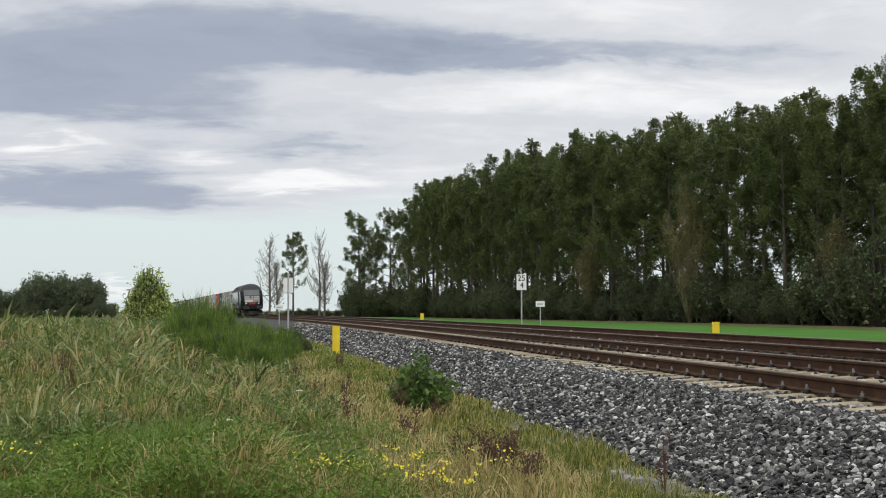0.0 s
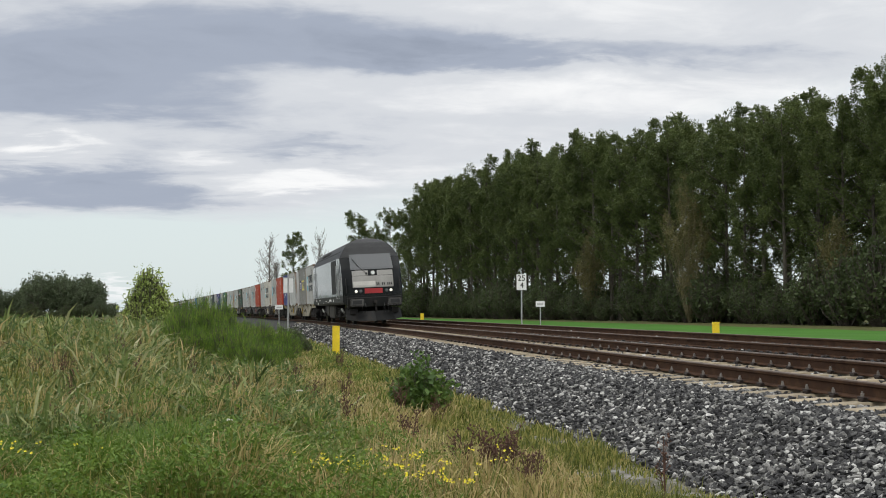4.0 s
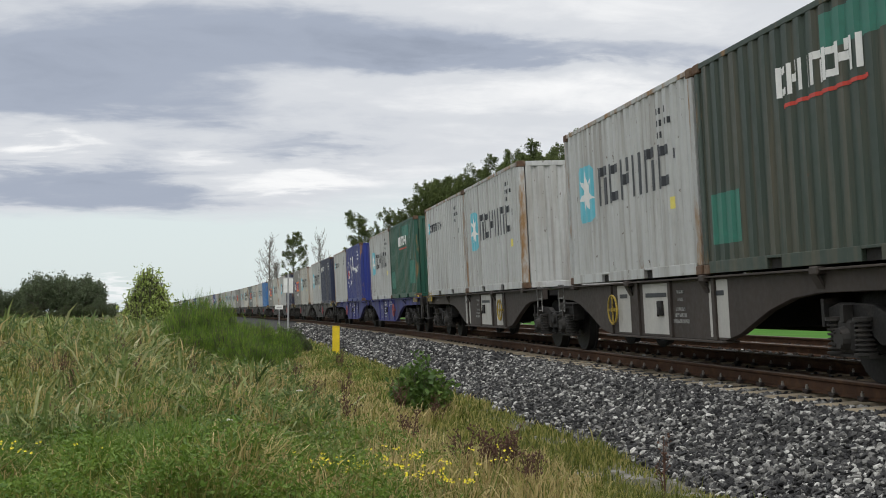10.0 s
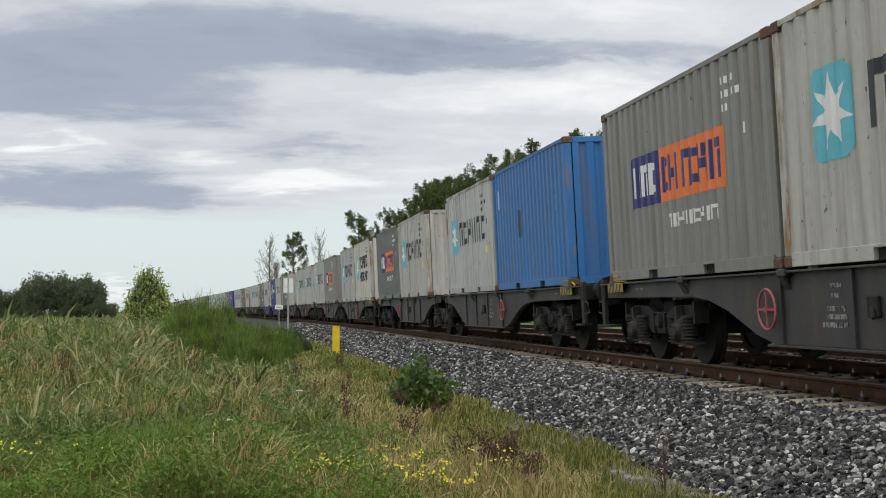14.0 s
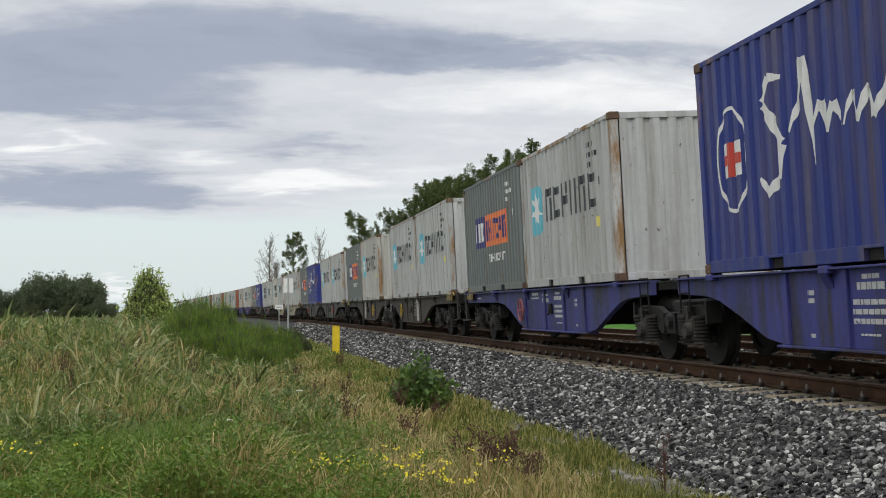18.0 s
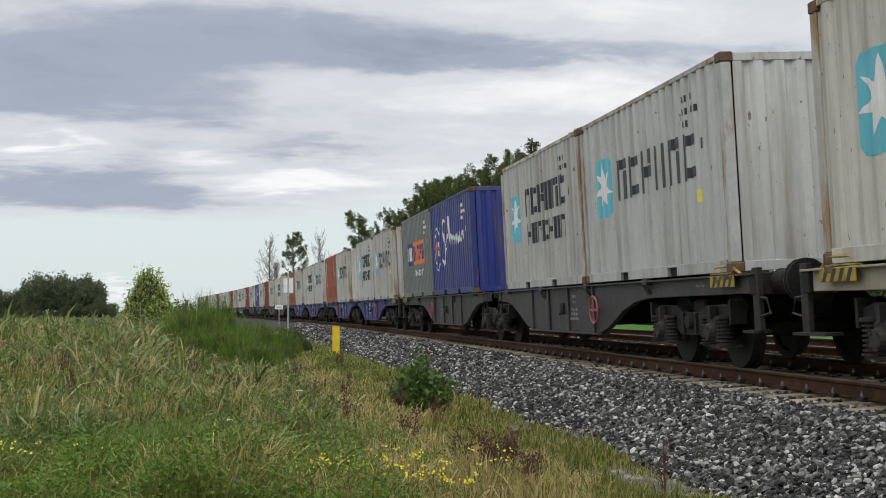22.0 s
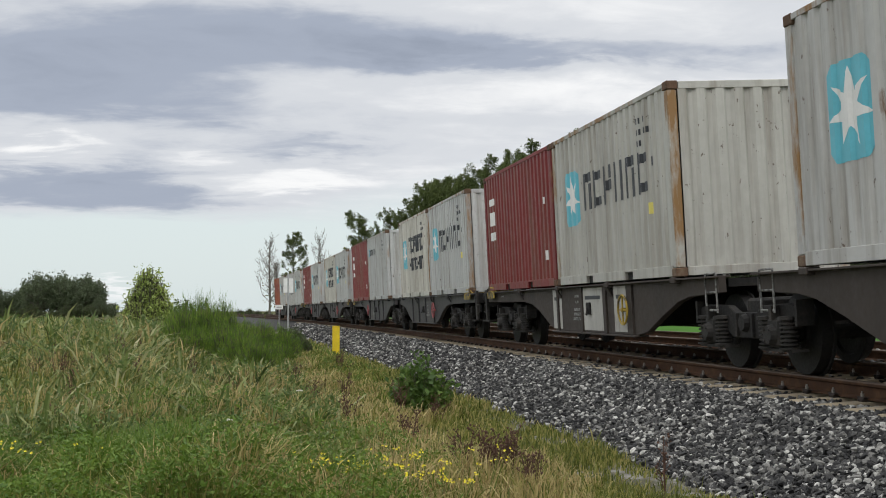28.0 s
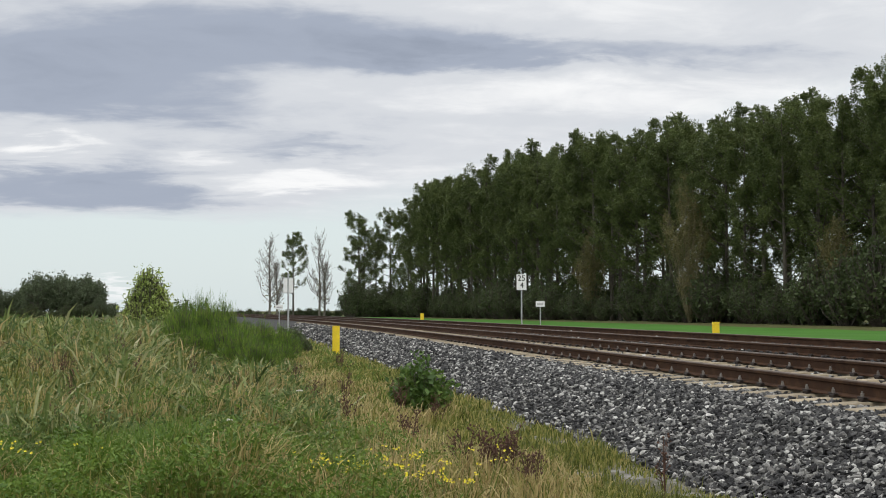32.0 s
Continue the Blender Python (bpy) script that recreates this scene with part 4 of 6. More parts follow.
def dead_herb(x, y, h, seed, n=9):
    r = random.Random(seed)
    t = thing("dead_herb", "brown dead herb with branching seed heads", "weed", "dead herbs")
    t.matrix_basis = pose(x, y, -0.875)
    for i in range(n):
        bm = bmesh.new()
        tip = Vector((r.uniform(-0.14, 0.14), r.uniform(-0.12, 0.12), h * r.uniform(0.65, 1.05)))
        limb(bm, [(tip.x * 0.3, tip.y * 0.3, 0), tuple(tip * 0.55 + Vector((r.uniform(-0.02, 0.02), 0, 0))), tuple(tip)], 0.0065, 0.003, 4)
        for k in range(11):
            f = r.uniform(0.5, 1.0)
            a = tip * f
            e = a + Vector((r.uniform(-0.06, 0.06), r.uniform(-0.06, 0.06), r.uniform(0.02, 0.08)))
            limb(bm, [tuple(a), tuple(e)], 0.003, 0.002, 3)
            bmesh.ops.create_icosphere(bm, subdivisions=1, radius=r.uniform(0.006, 0.013), matrix=Matrix.Translation(e))
        part("stalk", bm, M["stalk"], t)


rf = random.Random(8)
rw = random.Random(19)
for i in range(20):
    y = rw.uniform(19, 33)
    dead_herb(rw.uniform(-0.225 * y, -0.09 * y), y, rw.uniform(0.9, 1.18), 700 + i, 5)
for i in range(20):
    y = rf.uniform(8.8, 9.7)
    wildflower(rf.uniform(-0.1, 1.30), y, rf.uniform(0.36, 0.52), i)
for x, y in ((-2.1, 9.9), (-1.6, 9.5), (-0.75, 9.6), (1.5, 9.3)):
    wildflower(x, y, rf.uniform(0.48, 0.62), int(100 * x))
for x, y, h, n in ((1.80, 10.6, 0.55, 14), (1.98, 10.9, 0.5, 10), (1.55, 11.0, 0.5, 7), (1.30, 13.2, 0.55, 6), (0.75, 15.0, 0.60, 6), (2.0, 9.9, 0.42, 8), (0.35, 18.0, 0.62, 6), (1.55, 17.0, 0.6, 6), (0.95, 21.0, 0.6, 6), (2.02, 16.6, 0.4, 5), (-0.8, 17.0, 0.7, 6), (-2.4, 20.0, 0.9, 7), (3.05, 9.7, 0.55, 3), (-3.0, 17.0, 0.7, 6), (-1.7, 22.0, 0.85, 7), (-4.2, 21.0, 0.95, 7), (-3.6, 26.0, 1.1, 8), (-2.6, 14.2, 0.6, 5), (-5.0, 27.0, 1.15, 7), (0.1, 24.0, 0.55, 6), (1.3, 31.0, 0.5, 6)):
    dead_herb(x, y, h, int(100 * x + y), n)
for x, y in ((-0.62, 12.0), (-1.7, 14.8), (0.1, 16.2)):
    t = thing("white_umbel", "pale umbel flower head on a thin stem", "flower", "pale umbels")
    t.matrix_basis = pose(x, y, -0.875)
    bm = bmesh.new()
    limb(bm, [(0, 0, 0), (0.02, 0, 0.3), (0.03, 0.01, 0.55)], 0.004, 0.0025, 4)
    part("stem", bm, M["herb"], t)
    bm = bmesh.new()
    for k in range(16):
        a, d = 2.4 * k, 0.012 * math.sqrt(k)
        bmesh.ops.create_icosphere(bm, subdivisions=1, radius=0.008, matrix=Matrix.Translation((0.03 + d * math.cos(a), 0.01 + d * math.sin(a), 0.555 - d * 0.2)))
    part("flower_head", bm, M["umbel"], t, "flat whitish flower head")


# ---- containers ----
def paint(name, col, rust=(0.66, 0.74), rough=0.5, vary=0.10):
    return surf(name, col, rough, 0, vary, 0.9, 0, 60, RUST, rust, 2.6, True, rnd=0.06, spec=0.35, specks=0.665 if max(col) > 0.4 and col[0] > 0.4 and col[2] > 0.4 else 0.70)


PAINT = {
    "grey": paint("light_grey_paint", (0.475, 0.485, 0.48), (0.71, 0.78)),
    "cream": paint("weathered_cream_paint", (0.475, 0.47, 0.435), (0.67, 0.75)),
    "worn": paint("chalky_grey_paint", (0.48, 0.48, 0.47), (0.645, 0.72)),
    "ivory": paint("ivory_paint", (0.57, 0.555, 0.50), (0.66, 0.75)),
    "blue": paint("deep_blue_paint", (0.022, 0.038, 0.21), (0.74, 0.8)),
    "sky": paint("bright_blue_paint", (0.035, 0.17, 0.44), (0.74, 0.8)),
    "navy": paint("navy_paint", (0.021, 0.030, 0.070), (0.62, 0.78)),
    "slate": paint("slate_grey_paint", (0.15, 0.175, 0.175), (0.68, 0.77)),
    "drab": paint("drab_grey_paint", (0.245, 0.245, 0.235), (0.66, 0.75)),
    "green": paint("dark_green_paint", (0.018, 0.085, 0.058), (0.66, 0.75)),
    "moss": paint("dull_green_paint", (0.045, 0.065, 0.052), (0.68, 0.77)),
    "orange": paint("orange_red_paint", (0.30, 0.068, 0.028), (0.70, 0.8)),
    "red": paint("brick_red_paint", (0.40, 0.050, 0.022), (0.72, 0.8)),
    "maroon": paint("maroon_paint", (0.20, 0.022, 0.022), (0.70, 0.8)),
}
M["cyan"] = surf("cyan_decal", (0.12, 0.47, 0.58), 0.45, 0, 0.08, 3, 0, 60, (0.35, 0.48, 0.5), (0.66, 0.8), 5)
M["white_mark"] = surf("white_decal", (0.78, 0.78, 0.77), 0.5, 0, 0.06, 3)
M["dark_mark"] = surf("black_decal", (0.022, 0.025, 0.032), 0.5, 0, 0.2, 3, 0, 60, (0.35, 0.36, 0.36), (0.70, 0.76), 7)
M["blue_mark"] = surf("blue_decal", (0.030, 0.030, 0.16), 0.5, 0, 0.15, 3)
M["orange_mark"] = surf("orange_decal", (0.80, 0.20, 0.05), 0.5, 0, 0.1, 3)
M["red_mark"] = surf("red_decal", (0.55, 0.05, 0.03), 0.5, 0, 0.1, 3)
M["yellow_mark"] = surf("yellow_decal", (0.75, 0.66, 0.16), 0.5, 0, 0.1, 3)
M["rusty"] = surf("rusted_steel", (0.105, 0.060, 0.036), 0.85, 0.0, 0.35, 4, 0.003, 50, (0.20, 0.15, 0.10), (0.52, 0.7), 5)
# near-black: stands for shade inside openings, also colours the roof seam
M["pocket"] = surf("recess_shade_and_seam", (0.015, 0.014, 0.013), 0.9)

LEN, HALF, HIGH = 6.058, 1.219, 2.591
WAVE = [(0.0, 0.0), (0.118, 0.0), (0.166, 0.034), (0.230, 0.034)]  # along, depth
PITCH = 0.278
KNOTS = []
for i in range(21):
    KNOTS += [(-2.919 + i * PITCH + a, d) for a, d in WAVE]
KNOTS.append((2.919, 0.0))
KY, KD = np.array([k[0] for k in KNOTS]), np.array([k[1] for k in KNOTS])
OUT_X = -1.207


def wall_sheet(knots, z0, z1, place):
    """A folded steel sheet: place(along, depth, z) gives the point."""
    bm = bmesh.new()
    return shell(bm, [[place(a, d, z) for a, d in knots] for z in (z0, z1)], [[place(a, d + 0.006, z) for a, d in knots] for z in (z0, z1)])


END_KNOTS = []
for i in range(8):
    END_KNOTS += [(-1.06 + i * 0.265 + a * 0.95, d * 1.25) for a, d in WAVE]
END_KNOTS.append((1.06, 0.0))


def decal(polys, lift=0.004):
    """Painted marks that follow the folds of the side: outlines in (r, z), r metres from the mark side's rear corner."""
    bm = bmesh.new()
    for poly in polys:
        bm.faces.new([bm.verts.new((0, LEN / 2 - r, z)) for r, z in poly])
    lo, hi = min(v.co.y for v in bm.verts), max(v.co.y for v in bm.verts)
    for k in KY:
        if lo < k < hi:
            bmesh.ops.bisect_plane(bm, geom=list(bm.verts) + list(bm.edges) + list(bm.faces), plane_co=(0, float(k), 0), plane_no=(0, 1, 0))
    for v in bm.verts:
        v.co.x = OUT_X + float(np.interp(v.co.y, KY, KD)) - lift
    bmesh.ops.recalc_face_normals(bm, faces=bm.faces)
    for f in bm.faces:
        if f.normal.x > 0:
            f.normal_flip()
    return bm


def rect(r0, r1, z0, z1, skew=0.0):
    return [(r0, z0), (r1, z0), (r1 + skew, z1), (r0 + skew, z1)]


def word(r0, r1, z0, z1, n, seed):
    """A word as plain blocks: for each letter an upright bar and one or two short bars beside it."""
    out, w = [], (r1 - r0) / n
    for i in range(n):
        a, b = r0 + i * w + 0.06 * w, r0 + (i + 1) * w - 0.10 * w
        st = 0.27 * w
        h = z1 - z0
        kind = (seed + i) % 4
        out.append(rect(a, a + st, z0, z1))
        if kind == 0:
            out.append(rect(b - st, b, z0, z1))
        elif kind == 1:
            out += [rect(a + st + 0.004, b, z1 - 0.24 * h, z1), rect(b - st * 0.9, b, z0, z1 - 0.30 * h)]
        elif kind == 2:
            out += [rect(a + st + 0.004, b, z0 + 0.05 * h, z0 + 0.27 * h), rect(a + st + 0.004, b, z1 - 0.27 * h, z1 - 0.05 * h)]
        else:
            out += [rect(a + st + 0.004, b, z0 + 0.36 * h, z0 + 0.62 * h), rect(b - st * 0.9, b, z0 + 0.66 * h, z1)]
    return out


def star(cr, cz, R, q=0.42, n=7):
    pts = []
    for i in range(2 * n):
        a = math.pi / 2 + math.pi * i / n
        k = R if i % 2 == 0 else R * q
        pts.append((cr + k * math.cos(a), cz + k * math.sin(a)))
    return [[(cr, cz), pts[i], pts[(i + 1) % (2 * n)]] for i in range(2 * n)]


def panel(r0, r1, z0, z1, c=0.10):
    return [[(r0 + c, z0), (r1 - c, z0), (r1, z0 + c), (r1, z1 - c), (r1 - c, z1), (r0 + c, z1), (r0, z1 - c), (r0, z0 + c)]]


def ring(cr, cz, a, b, w, n=20):
    o = []
    for i in range(n):
        p, q = 6.2832 * i / n, 6.2832 * (i + 1) / n
        o.append([(cr + a * math.cos(p), cz + b * math.sin(p)), (cr + a * math.cos(q), cz + b * math.sin(q)), (cr + (a - w) * math.cos(q), cz + (b - w) * math.sin(q)), (cr + (a - w) * math.cos(p), cz + (b - w) * math.sin(p))])
    return o


def stroke(pts, w):
    """A brush stroke through points, thick in the middle."""
    o = []
    for i, (p, q) in enumerate(zip(pts, pts[1:])):
        d = Vector((q[0] - p[0], q[1] - p[1])).normalized()
        nx, nz = -d.y, d.x
        f = len(pts) - 1
        w0, w1 = w * (0.45 + math.sin(math.pi * i / f)), w * (0.45 + math.sin(math.pi * (i + 1) / f))
        o.append([(p[0] - nx * w0, p[1] - nz * w0), (q[0] - nx * w1, q[1] - nz * w1), (q[0] + nx * w1, q[1] + nz * w1), (p[0] + nx * w0, p[1] + nz * w0)])
    return o


def number_rows(seed):
    g = random.Random(seed)
    o = []
    for row, (z, n) in enumerate(((2.20, 4), (2.04, 6), (1.88, 3))):
        for i in range(n):
            o.append(rect(4.72 + i * 0.10, 4.72 + i * 0.10 + g.uniform(0.035, 0.055), z, z + 0.085))
    o.append(rect(5.30, 5.36, 1.55, 1.68))
    return o


def marks_of(kind):
    """(part name, outlines, material, label) of the painted marks on a container's side."""
    num = ("number_mark", number_rows(len(kind)), "dark_mark", "")
    if kind == "star":
        return [("logo_panel", panel(0.80, 1.58, 1.00, 1.92), "cyan", "cyan panel"), ("logo_star", star(1.19, 1.46, 0.40), "white_mark", "white seven-pointed star"),
                ("lettering", word(1.85, 5.15, 1.20, 1.80, 6, 1), "dark_mark", "row of black letter blocks"), num, ("notice_sticker", [rect(5.08, 5.19, 0.90, 1.06)], "yellow_mark", "small yellow sticker")]
    if kind == "two_lines":
        return [("logo_panel", panel(0.85, 1.62, 0.95, 1.90), "cyan", "cyan panel"), ("logo_star", star(1.24, 1.44, 0.40), "white_mark", "white seven-pointed star"),
                ("lettering", word(2.05, 5.15, 1.42, 1.95, 6, 1), "dark_mark", "row of black letter blocks"), ("lettering", word(2.12, 5.05, 0.86, 1.26, 7, 3), "dark_mark", "second row of black letter blocks"), num]
    if kind == "line":
        return [("logo_panel", panel(0.45, 0.72, 1.80, 2.12, 0.03), "cyan", "small cyan panel"), ("logo_star", star(0.585, 1.96, 0.13), "white_mark", ""),
                ("lettering", word(0.80, 2.75, 1.83, 2.06, 10, 2), "dark_mark", "row of small black letter blocks"), num]
    if kind == "script":
        return [("emblem_ring", ring(0.98, 1.30, 0.42, 0.62, 0.045), "white_mark", "white oval outline"), ("emblem_flag", [rect(0.72, 1.24, 1.10, 1.50)], "white_mark", ""),
                ("emblem_cross", [rect(0.88, 1.02, 1.10, 1.50), rect(0.72, 0.876, 1.24, 1.36), rect(1.024, 1.24, 1.24, 1.36)], "red_mark", "red cross"),
                ("brush_script", stroke([(2.35, 2.0), (2.05, 2.05), (1.85, 1.8), (2.1, 1.55), (2.3, 1.3), (2.2, 0.95), (1.9, 0.80), (1.75, 1.0)], 0.055) + stroke([(2.5, 1.4), (2.7, 1.65), (2.85, 2.1), (2.95, 1.5), (3.0, 1.0)], 0.045)
                 + stroke([(3.0, 1.35), (3.2, 1.6), (3.3, 1.3), (3.45, 1.55), (3.6, 1.3)], 0.04) + stroke([(3.65, 1.3), (3.8, 1.6), (3.9, 1.3), (4.1, 1.6), (4.2, 1.3), (4.45, 1.6), (4.55, 1.35), (4.85, 1.6), (4.9, 1.3)], 0.035), "white_mark", "white brush strokes"),
                ("number_mark", number_rows(6), "white_mark", "")]
    if kind == "duo":
        return [("logo_panel", [rect(1.25, 2.42, 1.02, 1.74)], "blue_mark", "dark blue rectangle"), ("lettering", word(1.38, 2.34, 1.16, 1.60, 3, 0), "white_mark", "white letter blocks"),
                ("logo_panel", [rect(2.424, 4.75, 1.02, 1.74)], "orange_mark", "orange rectangle"), ("lettering", word(2.56, 4.60, 1.14, 1.62, 8, 2), "blue_mark", "dark blue letter blocks"),
                ("lettering", word(2.70, 4.40, 0.66, 0.84, 9, 1), "white_mark", "small white letter blocks"), ("number_mark", number_rows(5), "white_mark", "")]
    if kind == "duo_old":
        return [("logo_panel", [rect(1.25, 2.42, 1.02, 1.74)], "blue_mark", "dark blue rectangle"), ("logo_panel", [rect(2.424, 4.75, 1.02, 1.74)], "yellow_mark", "pale yellow rectangle"),
                ("lettering", word(2.56, 4.60, 1.14, 1.62, 8, 2), "blue_mark", "dark blue letter blocks"), ("lettering", word(1.38, 2.34, 1.16, 1.60, 3, 0), "white_mark", ""), ("number_mark", number_rows(5), "white_mark", "")]
    if kind == "two_bars":
        return [("logo_mark", [rect(0.50, 0.80, 1.86, 2.30, 0.05), rect(0.92, 1.10, 1.86, 2.30, 0.05), rect(1.22, 1.36, 1.86, 2.30, 0.05)], "white_mark", "white logo bars"), ("number_mark", number_rows(4), "white_mark", ""),
                ("notice_sticker", [rect(5.30, 5.42, 1.05, 1.22)], "white_mark", "")]
    if kind == "upright":
        return [("lettering", [rect(a, b, z + c, z + d) for z in (2.12, 1.88, 1.64, 1.40, 1.15, 0.90) for a, b, c, d in ((0.66, 0.90, 0.12, 0.17), (0.66, 0.71, 0.0, 0.116), (0.85, 0.90, 0.0, 0.116))], "white_mark", "upright row of white blocks"),
                ("number_mark", [rect(4.75, 4.80, z, z + 0.13) for z in np.arange(0.95, 2.3, 0.19)] + [rect(4.95, 5.0, z, z + 0.13) for z in np.arange(1.6, 2.3, 0.19)], "white_mark", ""),
                ("old_patch", [rect(2.55, 3.45, 0.30, 0.86), rect(3.46, 3.72, 0.55, 0.80), rect(4.72, 5.45, 0.32, 0.88)], "stain", "darker overpainted patches"),
                ("notice_sticker", [rect(5.12, 5.26, 1.45, 1.62)], "yellow_mark", "small yellow sticker")]
    if kind == "short_upright":
        return [("lettering", [rect(0.55, 0.98, 1.9, 2.05), rect(0.55, 0.98, 1.45, 1.75), rect(0.55, 0.98, 1.12, 1.3)], "white_mark", "white logo blocks set upright"),
                ("number_mark", [rect(5.35, 5.42, 1.55, 1.68), rect(5.35, 5.45, 0.5, 0.68)], "white_mark", "")]
    if kind == "capital":
        return [("lettering", word(2.3, 4.1, 1.78, 2.10, 7, 2), "white_mark", "white letter blocks"), ("underline", [rect(2.4, 4.2, 1.66, 1.70, 0.0)], "red_mark", "thin red line"),
                ("touch_up_patch", [rect(0.35, 1.2, 0.35, 0.95)], "teal_patch", "paler green patch"), ("touch_up_patch", [rect(3.3, 4.6, 2.05, 2.42)], "teal_patch", ""), ("touch_up_patch", [rect(4.75, 5.7, 0.45, 1.20)], "teal_patch", ""),
                ("number_mark", [rect(4.95, 5.0, z, z + 0.12) for z in np.arange(1.25, 2.3, 0.17)], "white_mark", "")]
    if kind == "corner_word":
        return [("logo_mark", star(0.55, 2.05, 0.22, 0.6, 5), "white_mark", "white emblem"), ("lettering", word(0.82, 2.2, 1.92, 2.16, 6, 0), "white_mark", "white letter blocks"), ("number_mark", number_rows(8), "white_mark", "")]
    if kind == "small_word":
        return [("lettering", word(0.35, 1.1, 1.96, 2.20, 3, 1), "white_mark", "white letter blocks"), ("number_mark", number_rows(9), "white_mark", "")]
    if kind == "tag":
        return [("notice_sticker", [rect(0.42, 0.62, 1.75, 2.15)], "white_mark", "white sticker"), ("number_mark", [rect(5.2, 5.27, 1.35, 1.65)], "white_mark", ""), ("patch", [rect(2.3, 2.6, 1.05, 1.6)], "navy_patch", "dark patch")]
    if kind == "ghost":
        return [("old_patch", [rect(1.0, 1.9, 1.35, 1.9), rect(2.4, 4.2, 1.2, 2.05)], "stain", "faded darker patches"), ("number_mark", [rect(4.75, 4.79, z, z + 0.13) for z in np.arange(0.95, 2.3, 0.19)], "white_mark", "")]
    return [num]


M["teal_patch"] = surf("touched_up_green", (0.030, 0.17, 0.125), 0.5, 0, 0.15, 2)
M["navy_patch"] = surf("dark_patch", (0.03, 0.05, 0.10), 0.5, 0, 0.15, 2)
M["stain"] = surf("faded_paint", (0.24, 0.050, 0.035), 0.6, 0, 0.2, 3)


def container(colour, kind, label):
    t = thing("shipping_container", label, "container", "containers of the train")
    mt = PAINT[colour]
    post = surf(colour + "_post", tuple(0.9 * c for c in M_COL[colour]), 0.6, 0, 0.2, 1.5, 0, 60, (0.26, 0.145, 0.055), (0.46, 0.60) if colour in ("grey", "cream", "worn", "ivory") else (0.55, 0.68), 3.5, True, rnd=0.15)
    side = wall_sheet(KNOTS, 0.155, HIGH - 0.075, lambda a, d, z: (OUT_X + d, a, z))
    part("side_wall", side, mt, t)
    part("side_wall", wall_sheet(KNOTS, 0.155, HIGH - 0.075, lambda a, d, z: (-OUT_X - d, a, z)), mt, t)
    part("end_wall", wall_sheet(END_KNOTS, 0.13, HIGH - 0.11, lambda a, d, z: (a, -LEN / 2 + 0.015 + d, z)), mt, t)
    for sx in (-1, 1):
        bm = bmesh.new()
        box(bm, min(0, sx * 1.06), max(0, sx * 1.06), LEN / 2 - 0.06, LEN / 2 - 0.02, 0.13, HIGH - 0.11)
        for k in (0.3, 0.78):
            tube(bm, (sx * k, LEN / 2 - 0.008, 0.1), (sx * k, LEN / 2 - 0.008, HIGH - 0.06), 0.016)
        part("door", bm, mt, t)
    part("roof", block(-1.15, 1.15, -LEN / 2 + 0.06, LEN / 2 - 0.06, HIGH - 0.045, HIGH - 0.015), mt, t)
    for sx in (-1, 1):
        part("top_rail", block(sx * 1.183 - 0.028, sx * 1.183 + 0.028, -LEN / 2 + 0.17, LEN / 2 - 0.17, HIGH - 0.075, HIGH - 0.008, 0.006), post, t)
        # the lower rail, with two fork pockets
        bm = bmesh.new()
        for a, b in ((-LEN / 2 + 0.17, -1.20), (-0.84, 0.84), (1.20, LEN / 2 - 0.17)):
            box(bm, sx * 1.183 - 0.028, sx * 1.183 + 0.028, a, b, 0.01, 0.155)
        for a in (-1.02, 1.02):
            box(bm, sx * 1.183 - 0.028, sx * 1.183 + 0.028, a - 0.1795, a + 0.1795, 0.125, 0.155)
        part("bottom_rail", bevelled(bm, 0.004), mt, t)
        # a dark plate closes each pocket, coloured as the shade inside
        for a in (-1.02, 1.02) if sx < 0 else ():
            part("fork_pocket", block(sx * 1.14 - 0.02, sx * 1.14 + 0.02, a - 0.175, a + 0.175, 0.012, 0.122), M["pocket"], t, "dark plate standing for the shaded opening")
        for sy in (-1, 1):
            x0, y0 = sx * (HALF - 0.075), sy * (LEN / 2 - 0.075)
            column = block(x0 - 0.066, x0 + 0.066, y0 - 0.066, y0 + 0.066, 0.118, HIGH - 0.118, 0.012)
            if sx > 0:
                for z in (0.0, HIGH - 0.118):
                    box(column, HALF - 0.162, HALF, sy * (LEN / 2 - 0.089) - 0.089, sy * (LEN / 2 - 0.089) + 0.089, z + 0.001, z + 0.117)
            part("corner_post", column, post, t)
            for z in (0.059, HIGH - 0.059) if sx < 0 else ():
                cast = block(sx * (HALF - 0.081) - 0.081, sx * (HALF - 0.081) + 0.081, sy * (LEN / 2 - 0.089) - 0.089, sy * (LEN / 2 - 0.089) + 0.089, z - 0.059, z + 0.059, 0.012)
                part("corner_casting", cast, M["rusty"], t, "rusty corner casting")
    for sy in (-1, 1):
        y0 = sy * (LEN / 2 - 0.04)
        part("end_header", block(-1.05, 1.05, y0 - 0.03, y0 + 0.03, HIGH - 0.11, HIGH - 0.01, 0.006), mt, t)
        part("end_sill", block(-1.05, 1.05, y0 - 0.03, y0 + 0.03, 0.01, 0.13, 0.006), mt, t)
    for name, polys, m, lab in marks_of(kind):
        part(name, decal(polys, 0.006 if name in ("logo_star", "lettering", "emblem_flag", "underline") else 0.004 if name != "emblem_cross" else 0.009), M[m], t, lab)
    return t


